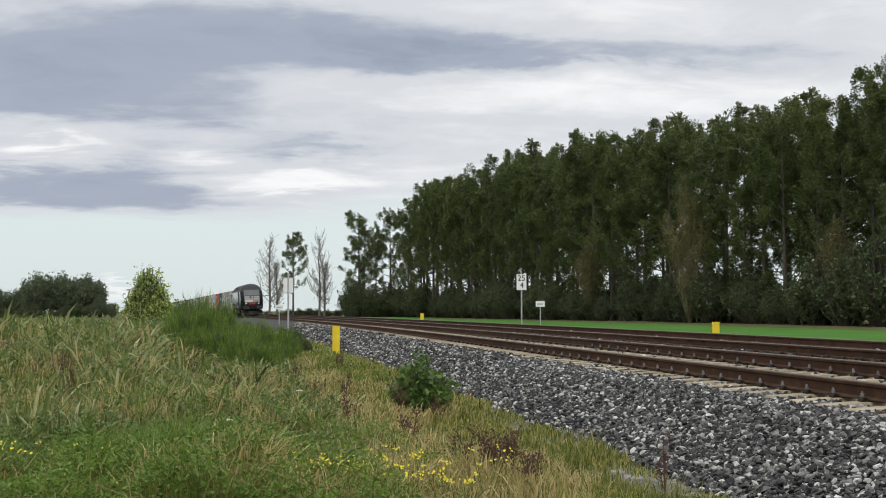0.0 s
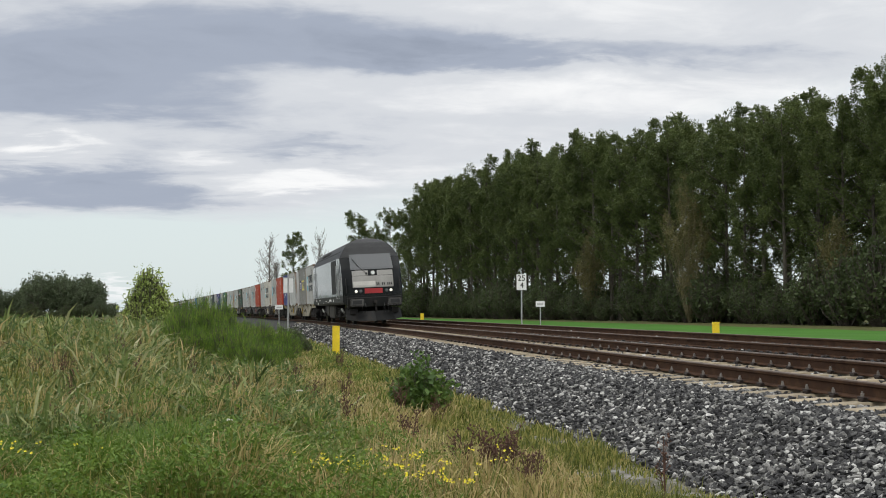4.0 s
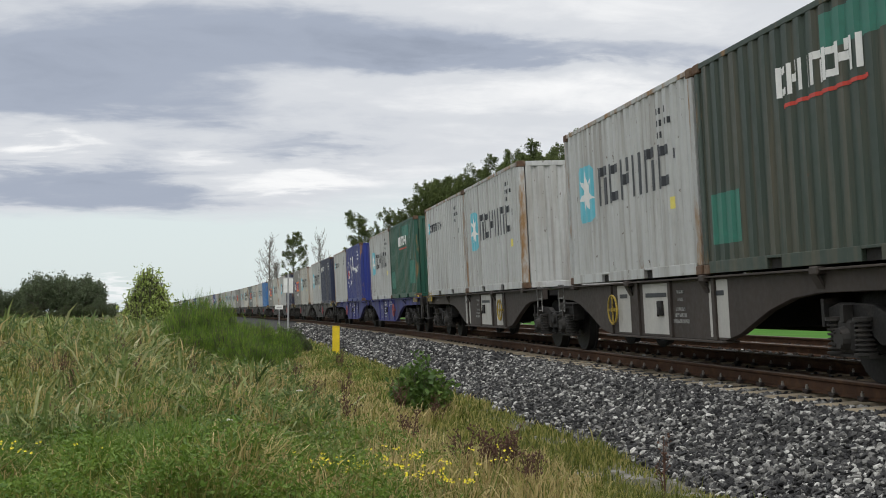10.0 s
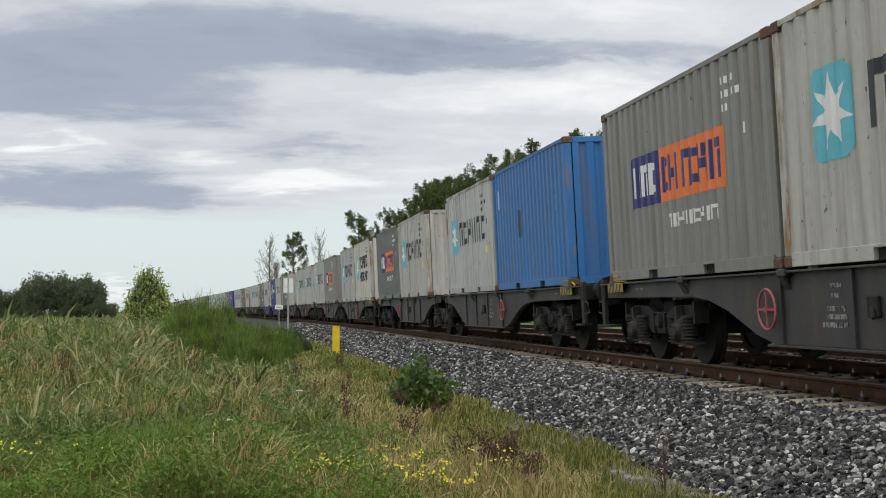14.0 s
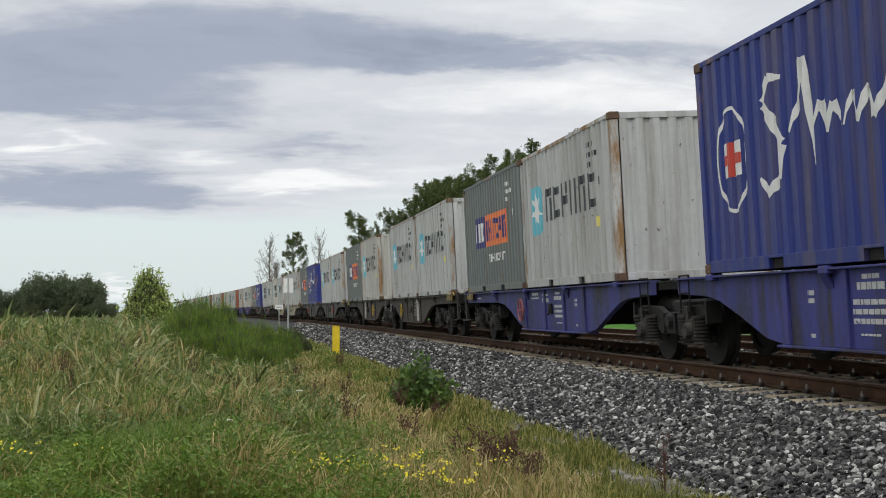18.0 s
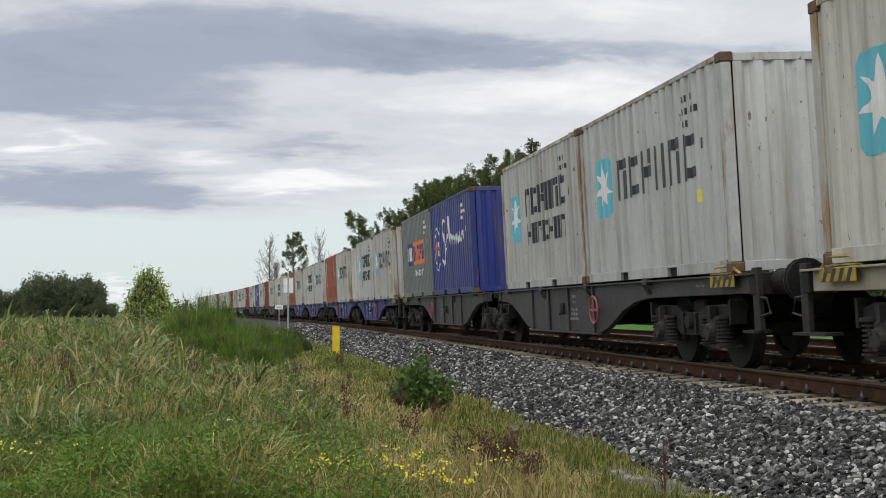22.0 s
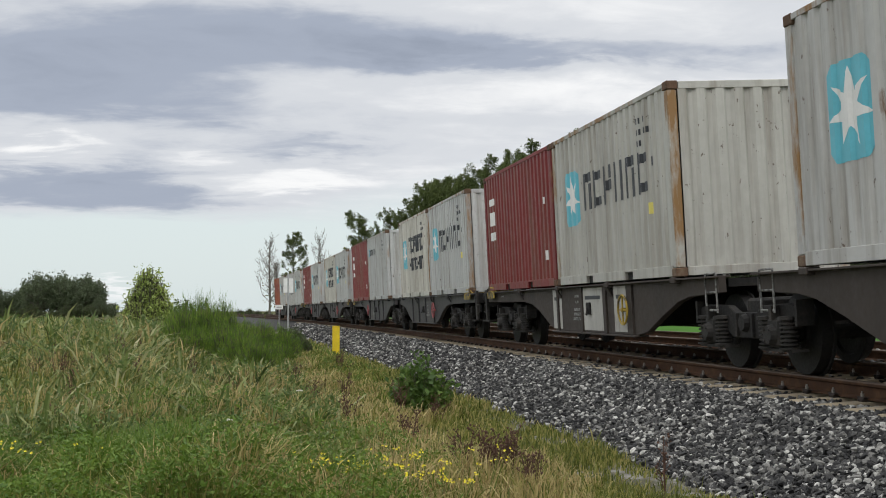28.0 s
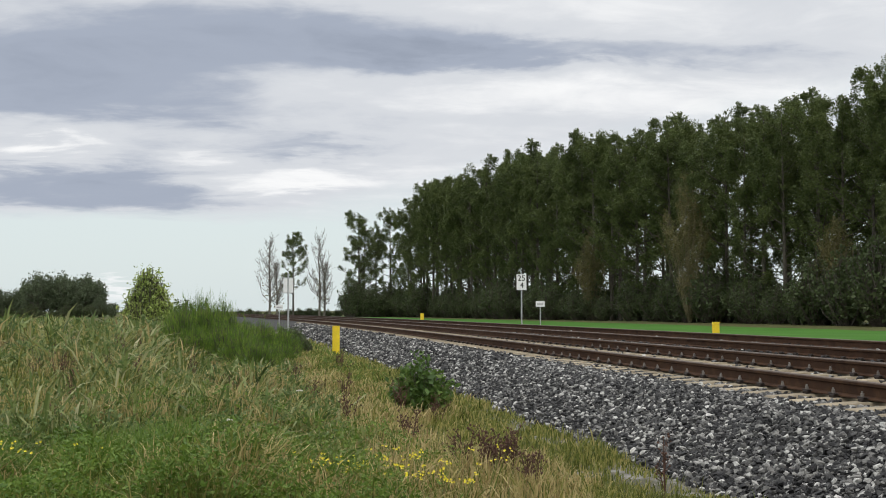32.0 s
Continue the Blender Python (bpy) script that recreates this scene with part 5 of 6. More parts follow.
M_COL = {"ivory": (0.57, 0.555, 0.50), "grey": (0.475, 0.485, 0.48), "cream": (0.475, 0.47, 0.435), "worn": (0.48, 0.48, 0.47), "blue": (0.022, 0.038, 0.21), "sky": (0.035, 0.17, 0.44), "navy": (0.021, 0.030, 0.070), "slate": (0.15, 0.175, 0.175),
         "drab": (0.245, 0.245, 0.235), "green": (0.018, 0.085, 0.058), "moss": (0.045, 0.065, 0.052), "orange": (0.30, 0.068, 0.028), "red": (0.4, 0.05, 0.022), "maroon": (0.2, 0.022, 0.022)}
KINDS = {
    "M": ("grey", "star", "light grey corrugated container with cyan star panel and black letter blocks"),
    "m": ("cream", "star", "weathered cream corrugated container with cyan star panel and black letter blocks"),
    "W": ("worn", "star", "rust-streaked grey container with cyan star panel and black letter blocks"),
    "S": ("ivory", "two_lines", "cream container with cyan star panel, two rows of letter blocks"),
    "s": ("worn", "two_lines", "scratched white container, cyan star panel, two rows of blocks"),
    "L": ("grey", "line", "plain light grey container with small dark letter blocks near its top"),
    "B": ("blue", "script", "deep blue corrugated container with white brush strokes and oval emblem"),
    "P": ("slate", "duo", "slate grey container with dark blue and orange panels"),
    "p": ("drab", "duo", "drab brownish grey container with dark blue and orange panels"),
    "Y": ("drab", "duo_old", "drab grey container with dark blue and pale yellow panels"),
    "C": ("red", "two_bars", "orange-red corrugated container with white logo bars"),
    "G": ("green", "capital", "dark green corrugated container with touched-up patches and white lettering"),
    "g": ("moss", "capital", "dull green corrugated container with white letter blocks"),
    "N": ("navy", "corner_word", "dark navy corrugated container with white corner lettering"),
    "n": ("navy", "small_word", "dark blue corrugated container with small white letter blocks"),
    "K": ("sky", "tag", "bright blue corrugated container with a white sticker"),
    "O": ("orange", "upright", "orange-red corrugated container with an upright row of white blocks"),
    "T": ("maroon", "short_upright", "maroon corrugated container with white upright logo blocks"),
    "E": ("orange", "ghost", "faded orange-red corrugated container with darker patches"),
}
# pairs in the order of the train, leading box first
PAIRS = "sY LB CM SL CM ML gM ML GM BL NM mp nM mp KM mP SM pM MM WP MB MP MM mP MM BP MM MS Ms BP ms mO Ms mO MS mT MB MT Ms mT MS LT MS MT Ms WE".split()

# ---- wagons ----
FLOOR = 1.169
WPAINT = {
    "dark": surf("grimy_dark_paint", (0.036, 0.034, 0.036), 0.55, 0, 0.40, 1.5, 0.002, 50, (0.075, 0.056, 0.045), (0.52, 0.72), 3, True, rnd=0.2),
    "blue": surf("violet_blue_paint", (0.040, 0.044, 0.20), 0.65, 0, 0.3, 1.5, 0.002, 50, (0.030, 0.027, 0.032), (0.47, 0.66), 2.2, True),
    "cream": surf("dirty_cream_paint", (0.34, 0.31, 0.24), 0.75, 0, 0.2, 1.5, 0.002, 50, (0.14, 0.10, 0.07), (0.56, 0.72), 3, True),
    "brown": surf("dark_brown_paint", (0.045, 0.035, 0.029), 0.75, 0, 0.2, 1.5, 0.002, 50, (0.05, 0.04, 0.035), (0.55, 0.75), 3, True),
}
M["panel_white"] = surf("dirty_white_panel", (0.45, 0.44, 0.41), 0.7, 0, 0.15, 2, 0, 60, (0.18, 0.14, 0.11), (0.60, 0.75), 3, True)
M["grime"] = surf("oily_running_gear", (0.011, 0.010, 0.0095), 0.8, 0.1, 0.35, 4, 0.003, 40, (0.036, 0.029, 0.024), (0.52, 0.72), 5)
M["stencil"] = surf("worn_stencil_white", (0.245, 0.245, 0.235), 0.8, 0, 0.3, 8, 0, 60, (0.05, 0.047, 0.045), (0.48, 0.6), 14)
M["tyre"] = surf("wheel_steel", (0.009, 0.008, 0.0075), 0.7, 0.1, 0.3, 3)
M["hazard"] = surf("hazard_yellow", (0.40, 0.28, 0.035), 0.7, 0, 0.25, 3, 0, 60, (0.06, 0.045, 0.03), (0.50, 0.64), 6)
M["wheel_red"] = surf("red_handwheel", (0.32, 0.09, 0.095), 0.6, 0, 0.15, 3)


def belly(outer):
    """Side beam of a half wagon: outer = +1 where the buffers are at +y. Outline in (y, z)."""
    top = FLOOR - 0.03
    ends = [(-7.30, top), (-7.30, top - 0.20), (-6.3, top - 0.24), (-5.9, top - 0.30), (-5.3, top - 0.48), (-4.6, top - 0.72), (-4.15, 0.36),
            (0.45, 0.36), (0.9, 0.45), (1.7, top - 0.42), (2.3, top - 0.29), (2.9, top - 0.24), (6.62, top - 0.22), (6.62, top)]
    return [(y * outer, z) for y, z in ends]


WHEEL = lathe([(-0.065, 0.40), (-0.062, 0.455), (0.0, 0.462), (0.055, 0.465), (0.058, 0.495), (0.085, 0.495), (0.09, 0.39), (0.05, 0.37), (0.03, 0.20), (0.08, 0.14), (0.085, 0.10), (-0.09, 0.10), (-0.085, 0.16), (0.0, 0.24), (-0.02, 0.37)], 28)
WHEEL = mesh_of("wheel", WHEEL, M["tyre"], True)
AXLE = mesh_of("axle", tube(bmesh.new(), (-1.05, 0, 0), (1.05, 0, 0), 0.085, n=10), M["grime"])


def bogie_frame_mesh():
    """Pressed side frame: arched over each axle box, dropped in the middle, with end lugs and a rib."""
    o = [(-1.42, 0.74), (-1.42, 0.60), (-1.22, 0.52), (-1.12, 0.64), (-0.68, 0.64), (-0.58, 0.50), (-0.40, 0.40), (0.40, 0.40), (0.58, 0.50), (0.68, 0.64), (1.12, 0.64), (1.22, 0.52), (1.42, 0.60), (1.42, 0.74), (1.15, 0.80), (0.5, 0.78), (0.3, 0.70), (-0.3, 0.70), (-0.5, 0.78), (-1.15, 0.80)]
    bm = prism(o, -0.05, 0.05, 0.010)
    for y in (-1.40, 1.40):
        box(bm, -0.10, 0.10, y - 0.03, y + 0.03, 0.56, 0.84)
    for y in (-0.22, 0.22):
        box(bm, -0.085, -0.052, y - 0.025, y + 0.025, 0.42, 0.69)
    tube(bm, (-0.052, 0, 0.58), (-0.11, 0, 0.58), 0.11, 0.09, 12)
    return mesh_of("bogie_frame", bm, M["grime"])


def spring_mesh():
    """The nest of coil springs on both sides of an axle box, with seats and caps."""
    whole = bmesh.new()
    for y in (-0.27, 0.27):
        prof = [(0.30, 0.05), (0.305, 0.115), (0.325, 0.115), (0.33, 0.07)]
        for k in range(6):
            z = 0.34 + k * 0.046
            prof += [(z, 0.066), (z + 0.008, 0.100), (z + 0.024, 0.100), (z + 0.032, 0.066)]
        c = lathe(prof + [(0.62, 0.07), (0.625, 0.115), (0.66, 0.115), (0.665, 0.05)], 12, "z")
        c.transform(Matrix.Translation((0, y, 0)))
        me = bpy.data.meshes.new("coil")
        c.to_mesh(me)
        c.free()
        whole.from_mesh(me)
        bpy.data.meshes.remove(me)
    return mesh_of("spring", whole, M["spring_steel"], True)


def axle_box_mesh():
    bm = block(-0.13, 0.11, -0.15, 0.15, 0.32, 0.64, 0.03)
    tube(bm, (-0.20, 0, 0.46), (-0.12, 0, 0.46), 0.10, 0.125, 14)
    box(bm, -0.10, 0.10, -0.38, 0.38, 0.275, 0.305)
    for y in (-0.06, 0.06):
        for z in (0.40, 0.52):
            tube(bm, (-0.215, y, z), (-0.19, y, z), 0.016, n=6)
    box(bm, -0.15, -0.05, -0.035, 0.035, 0.62, 0.78)
    return mesh_of("axle_box", bm, M["spring_steel"])


M["spring_steel"] = surf("dusty_spring_steel", (0.023, 0.021, 0.019), 0.75, 0.1, 0.4, 5, 0, 60, (0.060, 0.050, 0.042), (0.52, 0.72), 6)
BOGIE_FRAME, SPRING, AXLE_BOX = bogie_frame_mesh(), spring_mesh(), axle_box_mesh()
BOLSTER = mesh_of("bolster", block(-0.95, 0.95, -0.22, 0.22, 0.55, 0.86, 0.03), M["grime"])


def bogie(parent, y):
    b = part("bogie", BOLSTER, None, parent, "two-axled bogie with coil springs, black with grime")
    b.location = (0, y, 0)
    for dy in (-0.9, 0.9):
        a = part("axle", AXLE, None, b)
        a.location = (0, dy, 0.462)
        for sx in (-1, 1):
            w = part("wheel", WHEEL, None, b)
            w.matrix_basis = pose(sx * 0.75, dy, 0.462, 0, 0, 0 if sx < 0 else 180)
    for sx in (-1, 1):
        f = part("side_frame", BOGIE_FRAME, None, b)
        f.location = (sx * 1.02, 0, 0)
        for dy in (-0.9, 0.9):
            q = part("axle_box", AXLE_BOX, None, b)
            q.matrix_basis = pose(sx * 1.03, dy, 0, 0, 0, 0 if sx < 0 else 180)
            c = part("spring", SPRING, None, b)
            c.location = (sx * 1.09, dy, 0.0)


M["white_stencil"] = surf("white_stencil", (0.50, 0.50, 0.50), 0.7, 0, 0.2, 8, 0, 60, (0.10, 0.10, 0.20), (0.56, 0.66), 16)
# rows of marks on the beam: place along it, then height, width and size of each row
STENCILS = {"other": [(-1.0, [(0.95, 0.26, 0.045), (0.85, 0.20, 0.045), (0.72, 0.36, 0.05), (0.64, 0.42, 0.05), (0.56, 0.58, 0.05)]), (4.9, [(1.02, 0.30, 0.03)])],
            "blue": [(-2.25, [(1.02, 0.32, 0.045), (0.92, 0.50, 0.07)]), (-2.30, [(0.78, 0.60, 0.05), (0.69, 0.60, 0.05), (0.60, 0.60, 0.05), (0.49, 0.36, 0.02)]), (-1.35, [(1.00, 0.40, 0.04), (0.88, 0.46, 0.08)]),
                     (-0.55, [(1.02, 0.50, 0.05), (0.95, 0.60, 0.03)]), (-3.45, [(0.88, 0.14, 0.05), (0.80, 0.14, 0.05), (0.45, 0.10, 0.04)]), (5.0, [(1.00, 0.40, 0.035)])]}


def wagon(colour, outer, panels, wheel_mat, label):
    t = thing("container_wagon", label, "wagon", "wagons of the train")
    mt = WPAINT[colour]
    for sx in (-1, 1):
        beam = part("side_beam", prism(belly(outer), sx * 1.10 - 0.05, sx * 1.10 + 0.05, 0.008), mt, t)
        part("top_flange", block(sx * 1.11 - 0.12, sx * 1.11 + 0.12, min(-7.30 * outer, 6.62 * outer), max(-7.30 * outer, 6.62 * outer), FLOOR - 0.045, FLOOR - 0.022, 0.004), mt, t)
        part("bottom_flange", block(sx * 1.10 - 0.11, sx * 1.10 + 0.11, min(-4.2 * outer, 0.5 * outer), max(-4.2 * outer, 0.5 * outer), 0.335, 0.362, 0.004), mt, t)
        for y in (-4.0, -2.7, -1.35, 0.2) if sx < 0 else ():
            part("stiffener", block(sx * 1.165 - 0.02, sx * 1.165 + 0.02, y * outer - 0.05, y * outer + 0.05, 0.365, FLOOR - 0.05, 0.004), mt, t)
        for y in (-5.96, -3.0, 0.0, 3.0, 5.96) if sx < 0 else ():
            bm = block(sx * 1.17 - 0.08, sx * 1.17 + 0.08, y - 0.09, y + 0.09, FLOOR - 0.085, FLOOR - 0.002, 0.012)
            if y not in (-5.96, 5.96):
                box(bm, -0.012, 0.012, -0.07, 0.07, -0.20, 0.0, pose(sx * 1.24, y + 0.03, FLOOR - 0.045, 0, sx * 28, 0))
            part("twist_lock_bracket", bm, M["rusty"] if colour == "cream" else mt, t)
    part("deck", block(-1.0, 1.0, min(-7.25 * outer, 6.58 * outer), max(-7.25 * outer, 6.58 * outer), FLOOR - 0.16, FLOOR - 0.06), M["grime"], t)
    for y in (-3.3, -0.6):
        part("cross_member", block(-1.04, 1.04, y * outer - 0.06, y * outer + 0.06, 0.45, FLOOR - 0.17), M["grime"], t)
    part("brake_cylinder", lathe([(-0.3, 0.10), (-0.28, 0.18), (0.25, 0.18), (0.3, 0.06), (0.75, 0.03)], 14, "y"), M["grime"], t).location = (-0.3, -1.0 * outer, 0.66)
    part("air_tank", lathe([(-0.5, 0.06), (-0.45, 0.16), (0.45, 0.16), (0.5, 0.06)], 14, "y"), M["grime"], t).location = (0.35, -2.6 * outer, 0.62)
    # fittings on the visible beam
    for a, b in panels:
        part("painted_panel", block(-1.154, -1.151, a, b, 0.40, FLOOR - 0.07), M["panel_white"], t, "dirty white panel")
        part("lettering_bar", block(-1.158, -1.1545, a + 0.12, b - 0.12, FLOOR - 0.26, FLOOR - 0.20), M["dark_mark"], t, "dark lettering bar")
    g = random.Random(len(label))
    for y0, rows in (STENCILS["blue"] if colour == "blue" else STENCILS["other"]):
        bm = bmesh.new()
        for z, w, h in rows:
            y = y0 * outer - w / 2
            stop = y + w
            while y < stop:
                q = min(y + g.uniform(0.04, 0.13), stop)
                box(bm, -1.156, -1.1508, y, q, z, z + h)
                y = q + 0.018
        part("stencil_mark", bm, M["white_stencil"] if colour == "blue" else M["stencil"], t, "worn white stencil bars")
    bm = ring_mesh(0.22, 0.016)
    box(bm, -0.02, 0.10, -0.03, 0.03, -0.03, 0.03)
    box(bm, -0.01, 0.01, -0.012, 0.012, -0.2, 0.2), box(bm, -0.0095, 0.0095, -0.2, 0.2, -0.012, 0.012)
    hw = part("hand_wheel", bm, wheel_mat, t, "round hand wheel")
    hw.matrix_basis = pose(-1.23, (0.42 if wheel_mat == M["wheel_red"] else -3.75) * outer, 0.74)
    lever = block(-1.19, -1.15, -1.75 * outer - 0.10, -1.75 * outer + 0.10, 0.66, 0.86, 0.01)
    tube(lever, (-1.19, -1.75 * outer, 0.76), (-1.25, -1.75 * outer - 0.12, 0.66), 0.018, n=6)
    part("brake_lever", lever, M["grime"], t, "small brake changeover lever")
    # the end with the buffers
    e = 6.65 * outer
    part("end_beam", block(-1.2, 1.2, min(e, e - 0.16 * outer), max(e, e - 0.16 * outer), 0.90, FLOOR - 0.02, 0.012), M["grime"], t)
    for sx in (-1, 1):
        b = part("buffer", lathe([(0, 0.13), (0.0, 0.15), (0.25 * outer, 0.13), (0.26 * outer, 0.085), (0.51 * outer, 0.085), (0.515 * outer, 0.24), (0.55 * outer, 0.24), (0.56 * outer, 0.20)], 16, "y"), M["grime"], t, "round steel buffer")
        b.location = (sx * 0.875, e + 0.003 * outer, 1.04)
        part("hazard_plate", block(sx * 1.0 - 0.235, sx * 1.0 + 0.235, e - 0.9 * outer - 0.3, e - 0.9 * outer + 0.3, FLOOR - 0.012, FLOOR + 0.004), M["hazard"], t, "yellow and black striped plate")
        if sx < 0:
            flap = part("hazard_flap", block(-1.246, -1.226, min(e - 0.50 * outer, e - 1.20 * outer), max(e - 0.50 * outer, e - 1.20 * outer), FLOOR - 0.165, FLOOR - 0.03, 0.003), M["hazard"], t, "yellow flap with slanting black stripes")
            bm = bmesh.new()
            for k in range(4):
                y0 = e - (0.60 + 0.16 * k) * outer + 0.06
                q = [(-1.2475, y0, FLOOR - 0.162), (-1.2475, y0 - 0.075, FLOOR - 0.162), (-1.2475, y0 - 0.155, FLOOR - 0.034), (-1.2475, y0 - 0.08, FLOOR - 0.034)]
                bm.faces.new([bm.verts.new(c) for c in q])
            part("stripe", bm, M["black"], flap, "slanting black stripes")
        # the shunter's stand: a flat upright with a foot bar and a bent grip
        bm = block(sx * 1.16 - 0.03, sx * 1.16 + 0.03, min(e - 0.10 * outer, e + 0.06 * outer), max(e - 0.10 * outer, e + 0.06 * outer), 0.50, FLOOR + 0.04, 0.006)
        box(bm, sx * 1.14 - 0.10, sx * 1.14 + 0.10, e - 0.42 * outer - 0.10, e + 0.10 * outer + 0.10, 0.475, 0.505)
        limb(bm, [(sx * 1.16, e - 0.05 * outer, 0.88), (sx * 1.17, e + 0.22 * outer, 0.86), (sx * 1.17, e + 0.30 * outer, 0.70), (sx * 1.16, e + 0.04 * outer, 0.66)], 0.016, 0.016, 6)
        part("step", bm, M["spring_steel"], t)
        bm = bmesh.new()
        limb(bm, [(sx * 1.18, e - 1.25 * outer, FLOOR - 0.03), (sx * 1.21, e - 1.05 * outer, FLOOR + 0.075), (sx * 1.21, e - 0.62 * outer, FLOOR + 0.080), (sx * 1.18, e - 0.42 * outer, FLOOR - 0.02)], 0.017, 0.017, 6)
        part("uncoupling_bar", bm, M["hazard"], t, "bent yellow bar")
    part("coupling_hook", block(-0.06, 0.06, min(e, e + 0.38 * outer), max(e, e + 0.38 * outer), 0.96, 1.10, 0.02), M["grime"], t)
    part("brake_hose", tube(bmesh.new(), (0.35, e + 0.05 * outer, 0.98), (0.38, e + 0.35 * outer, 0.55), 0.025), M["black"], t)
    bogie(t, 4.3 * outer)
    # the jointed end, over the shared bogie
    j = -7.30 * outer
    part("joint_arm", block(-0.30, 0.30, min(j, j - 0.52 * outer), max(j, j - 0.52 * outer), 0.86, 1.02, 0.02), M["grime"], t)
    for sx in (-1, 1):
        hr = part("hand_rail", ladder_mesh(), M["grime"] if colour in ("dark", "blue") else M["stencil"], t, "bent grab rail")
        hr.matrix_basis = pose(sx * 1.15, j + 0.25 * outer, FLOOR - 0.02)
    if outer > 0:
        bogie(t, -7.8535)
    return t


def ring_mesh(R, r, n=22, k=6):
    bm = bmesh.new()
    rings = []
    for i in range(n):
        a = 6.2832 * i / n
        rings.append([bm.verts.new((r * math.sin(6.2832 * j / k), (R + r * math.cos(6.2832 * j / k)) * math.cos(a), (R + r * math.cos(6.2832 * j / k)) * math.sin(a))) for j in range(k)])
    for i in range(n):
        a, b = rings[i], rings[(i + 1) % n]
        for j in range(k):
            bm.faces.new((a[j], a[(j + 1) % k], b[(j + 1) % k], b[j]))
    bmesh.ops.recalc_face_normals(bm, faces=bm.faces)
    return bm


def ladder_mesh():
    bm = bmesh.new()
    for dy in (-0.17, 0.17):
        tube(bm, (0, dy, -0.45), (0, dy, 0.03), 0.014, n=6)
    for z in (-0.42, -0.2, 0.03):
        tube(bm, (0, -0.17, z), (0, 0.17, z), 0.014, n=6)
    return bm


TRAIN = []  # (thing, metres behind the leading container's front, height over the rails, shift along)


def lead(n):
    """Distance of the front of the nth pair behind the front of the first."""
    return (n - 1) // 2 * 30.149 + (15.707 if n % 2 == 0 else 0.0)


UNIT_LOOK = ["cream", "white", "dark", "white", "blue", "dark", "dark", "dark", "dark", "dark", "blue", "brown", "dark", "cream", "dark", "blue", "blue", "dark", "dark", "white", "dark", "dark", "dark"]


def build_train():
    protos, wprotos = {}, {}
    for n, pair in enumerate(PAIRS, 1):
        for k, key in enumerate(pair):
            if key in protos:
                ob = copy_thing(protos[key], Matrix())
            else:
                ob = protos[key] = container(*KINDS[key])
            TRAIN.append((ob, lead(n) + LEN / 2 + k * (LEN + 0.084), FLOOR, 0.0))
        look_ = UNIT_LOOK[(n - 1) // 2]
        outer = -1 if n % 2 else 1
        key = (look_, outer)
        if key in wprotos:
            ob = copy_thing(wprotos[key], Matrix())
        else:
            colour = "brown" if look_ == "white" else look_
            panels = [(-1.95 * outer - 0.55, -1.95 * outer + 0.55), (0.3 * outer - 0.3, 0.3 * outer + 0.3), (-3.4 * outer - 0.3, -3.4 * outer + 0.3)] if look_ == "white" else [(-0.5 * outer - 0.2, -0.5 * outer + 0.2)] if look_ == "brown" else []
            label = {"cream": "dirty cream articulated container wagon with fish-belly side beams", "white": "rusty brown container wagon with white side panels", "dark": "grimy dark grey container wagon with fish-belly side beams",
                     "blue": "violet-blue container wagon with fish-belly side beams", "brown": "brown container wagon with small white plates"}[look_]
            ob = wprotos[key] = wagon(colour, outer, panels, M["wheel_red"] if look_ in ("dark", "blue") else M["hazard"], label)
        TRAIN.append((ob, lead(n) + 6.1, 0.0, 0.0))


# ---- locomotive ----
M["loco"] = surf("dark_loco_paint", (0.0075, 0.009, 0.0095), 0.10, 0, 0.06, 0.6, spec=0.17)
M["loco_roof"] = surf("matt_grey_roof", (0.026, 0.027, 0.028), 0.6, 0, 0.15, 0.8, 0, 60, (0.018, 0.018, 0.018), (0.5, 0.75), 1.5, spec=0.3)
M["loco_frame"] = surf("black_frame_paint", (0.009, 0.010, 0.010), 0.5, 0, 0.2, 1.0, 0, 60, (0.022, 0.019, 0.016), (0.5, 0.7), 2, True, spec=0.2)
M["silver"] = surf("dull_silver_paint", (0.27, 0.265, 0.25), 0.55, 0.0, 0.10, 1.2, 0, 60, (0.17, 0.165, 0.15), (0.55, 0.8), 3, True, spec=0.3)
M["lens"] = bpy.data.materials.new("lit_headlamp")
M["lens"].use_nodes = True
M["lens"].node_tree.nodes["Principled BSDF"].inputs["Emission Color"].default_value = (1.0, 0.93, 0.72, 1)
M["lens"].node_tree.nodes["Principled BSDF"].inputs["Emission Strength"].default_value = 0.65
M["screen"] = bpy.data.materials.new("dark_windscreen")
M["screen"].use_nodes = True
_b = M["screen"].node_tree.nodes["Principled BSDF"]
_b.inputs["Base Color"].default_value = (0.10, 0.105, 0.11, 1)
_b.inputs["Roughness"].default_value = 0.06
M["wheel_paint"] = surf("olive_wheel_ring", (0.16, 0.15, 0.05), 0.7, 0, 0.3, 4)
M["buffer_grey"] = surf("scuffed_grey_steel", (0.075, 0.073, 0.070), 0.6, 0.1, 0.3, 4, 0, 60, (0.025, 0.023, 0.021), (0.5, 0.66), 6)
M["red_plate"] = surf("red_plate", (0.33, 0.018, 0.022), 0.45, 0, 0.08, 3)

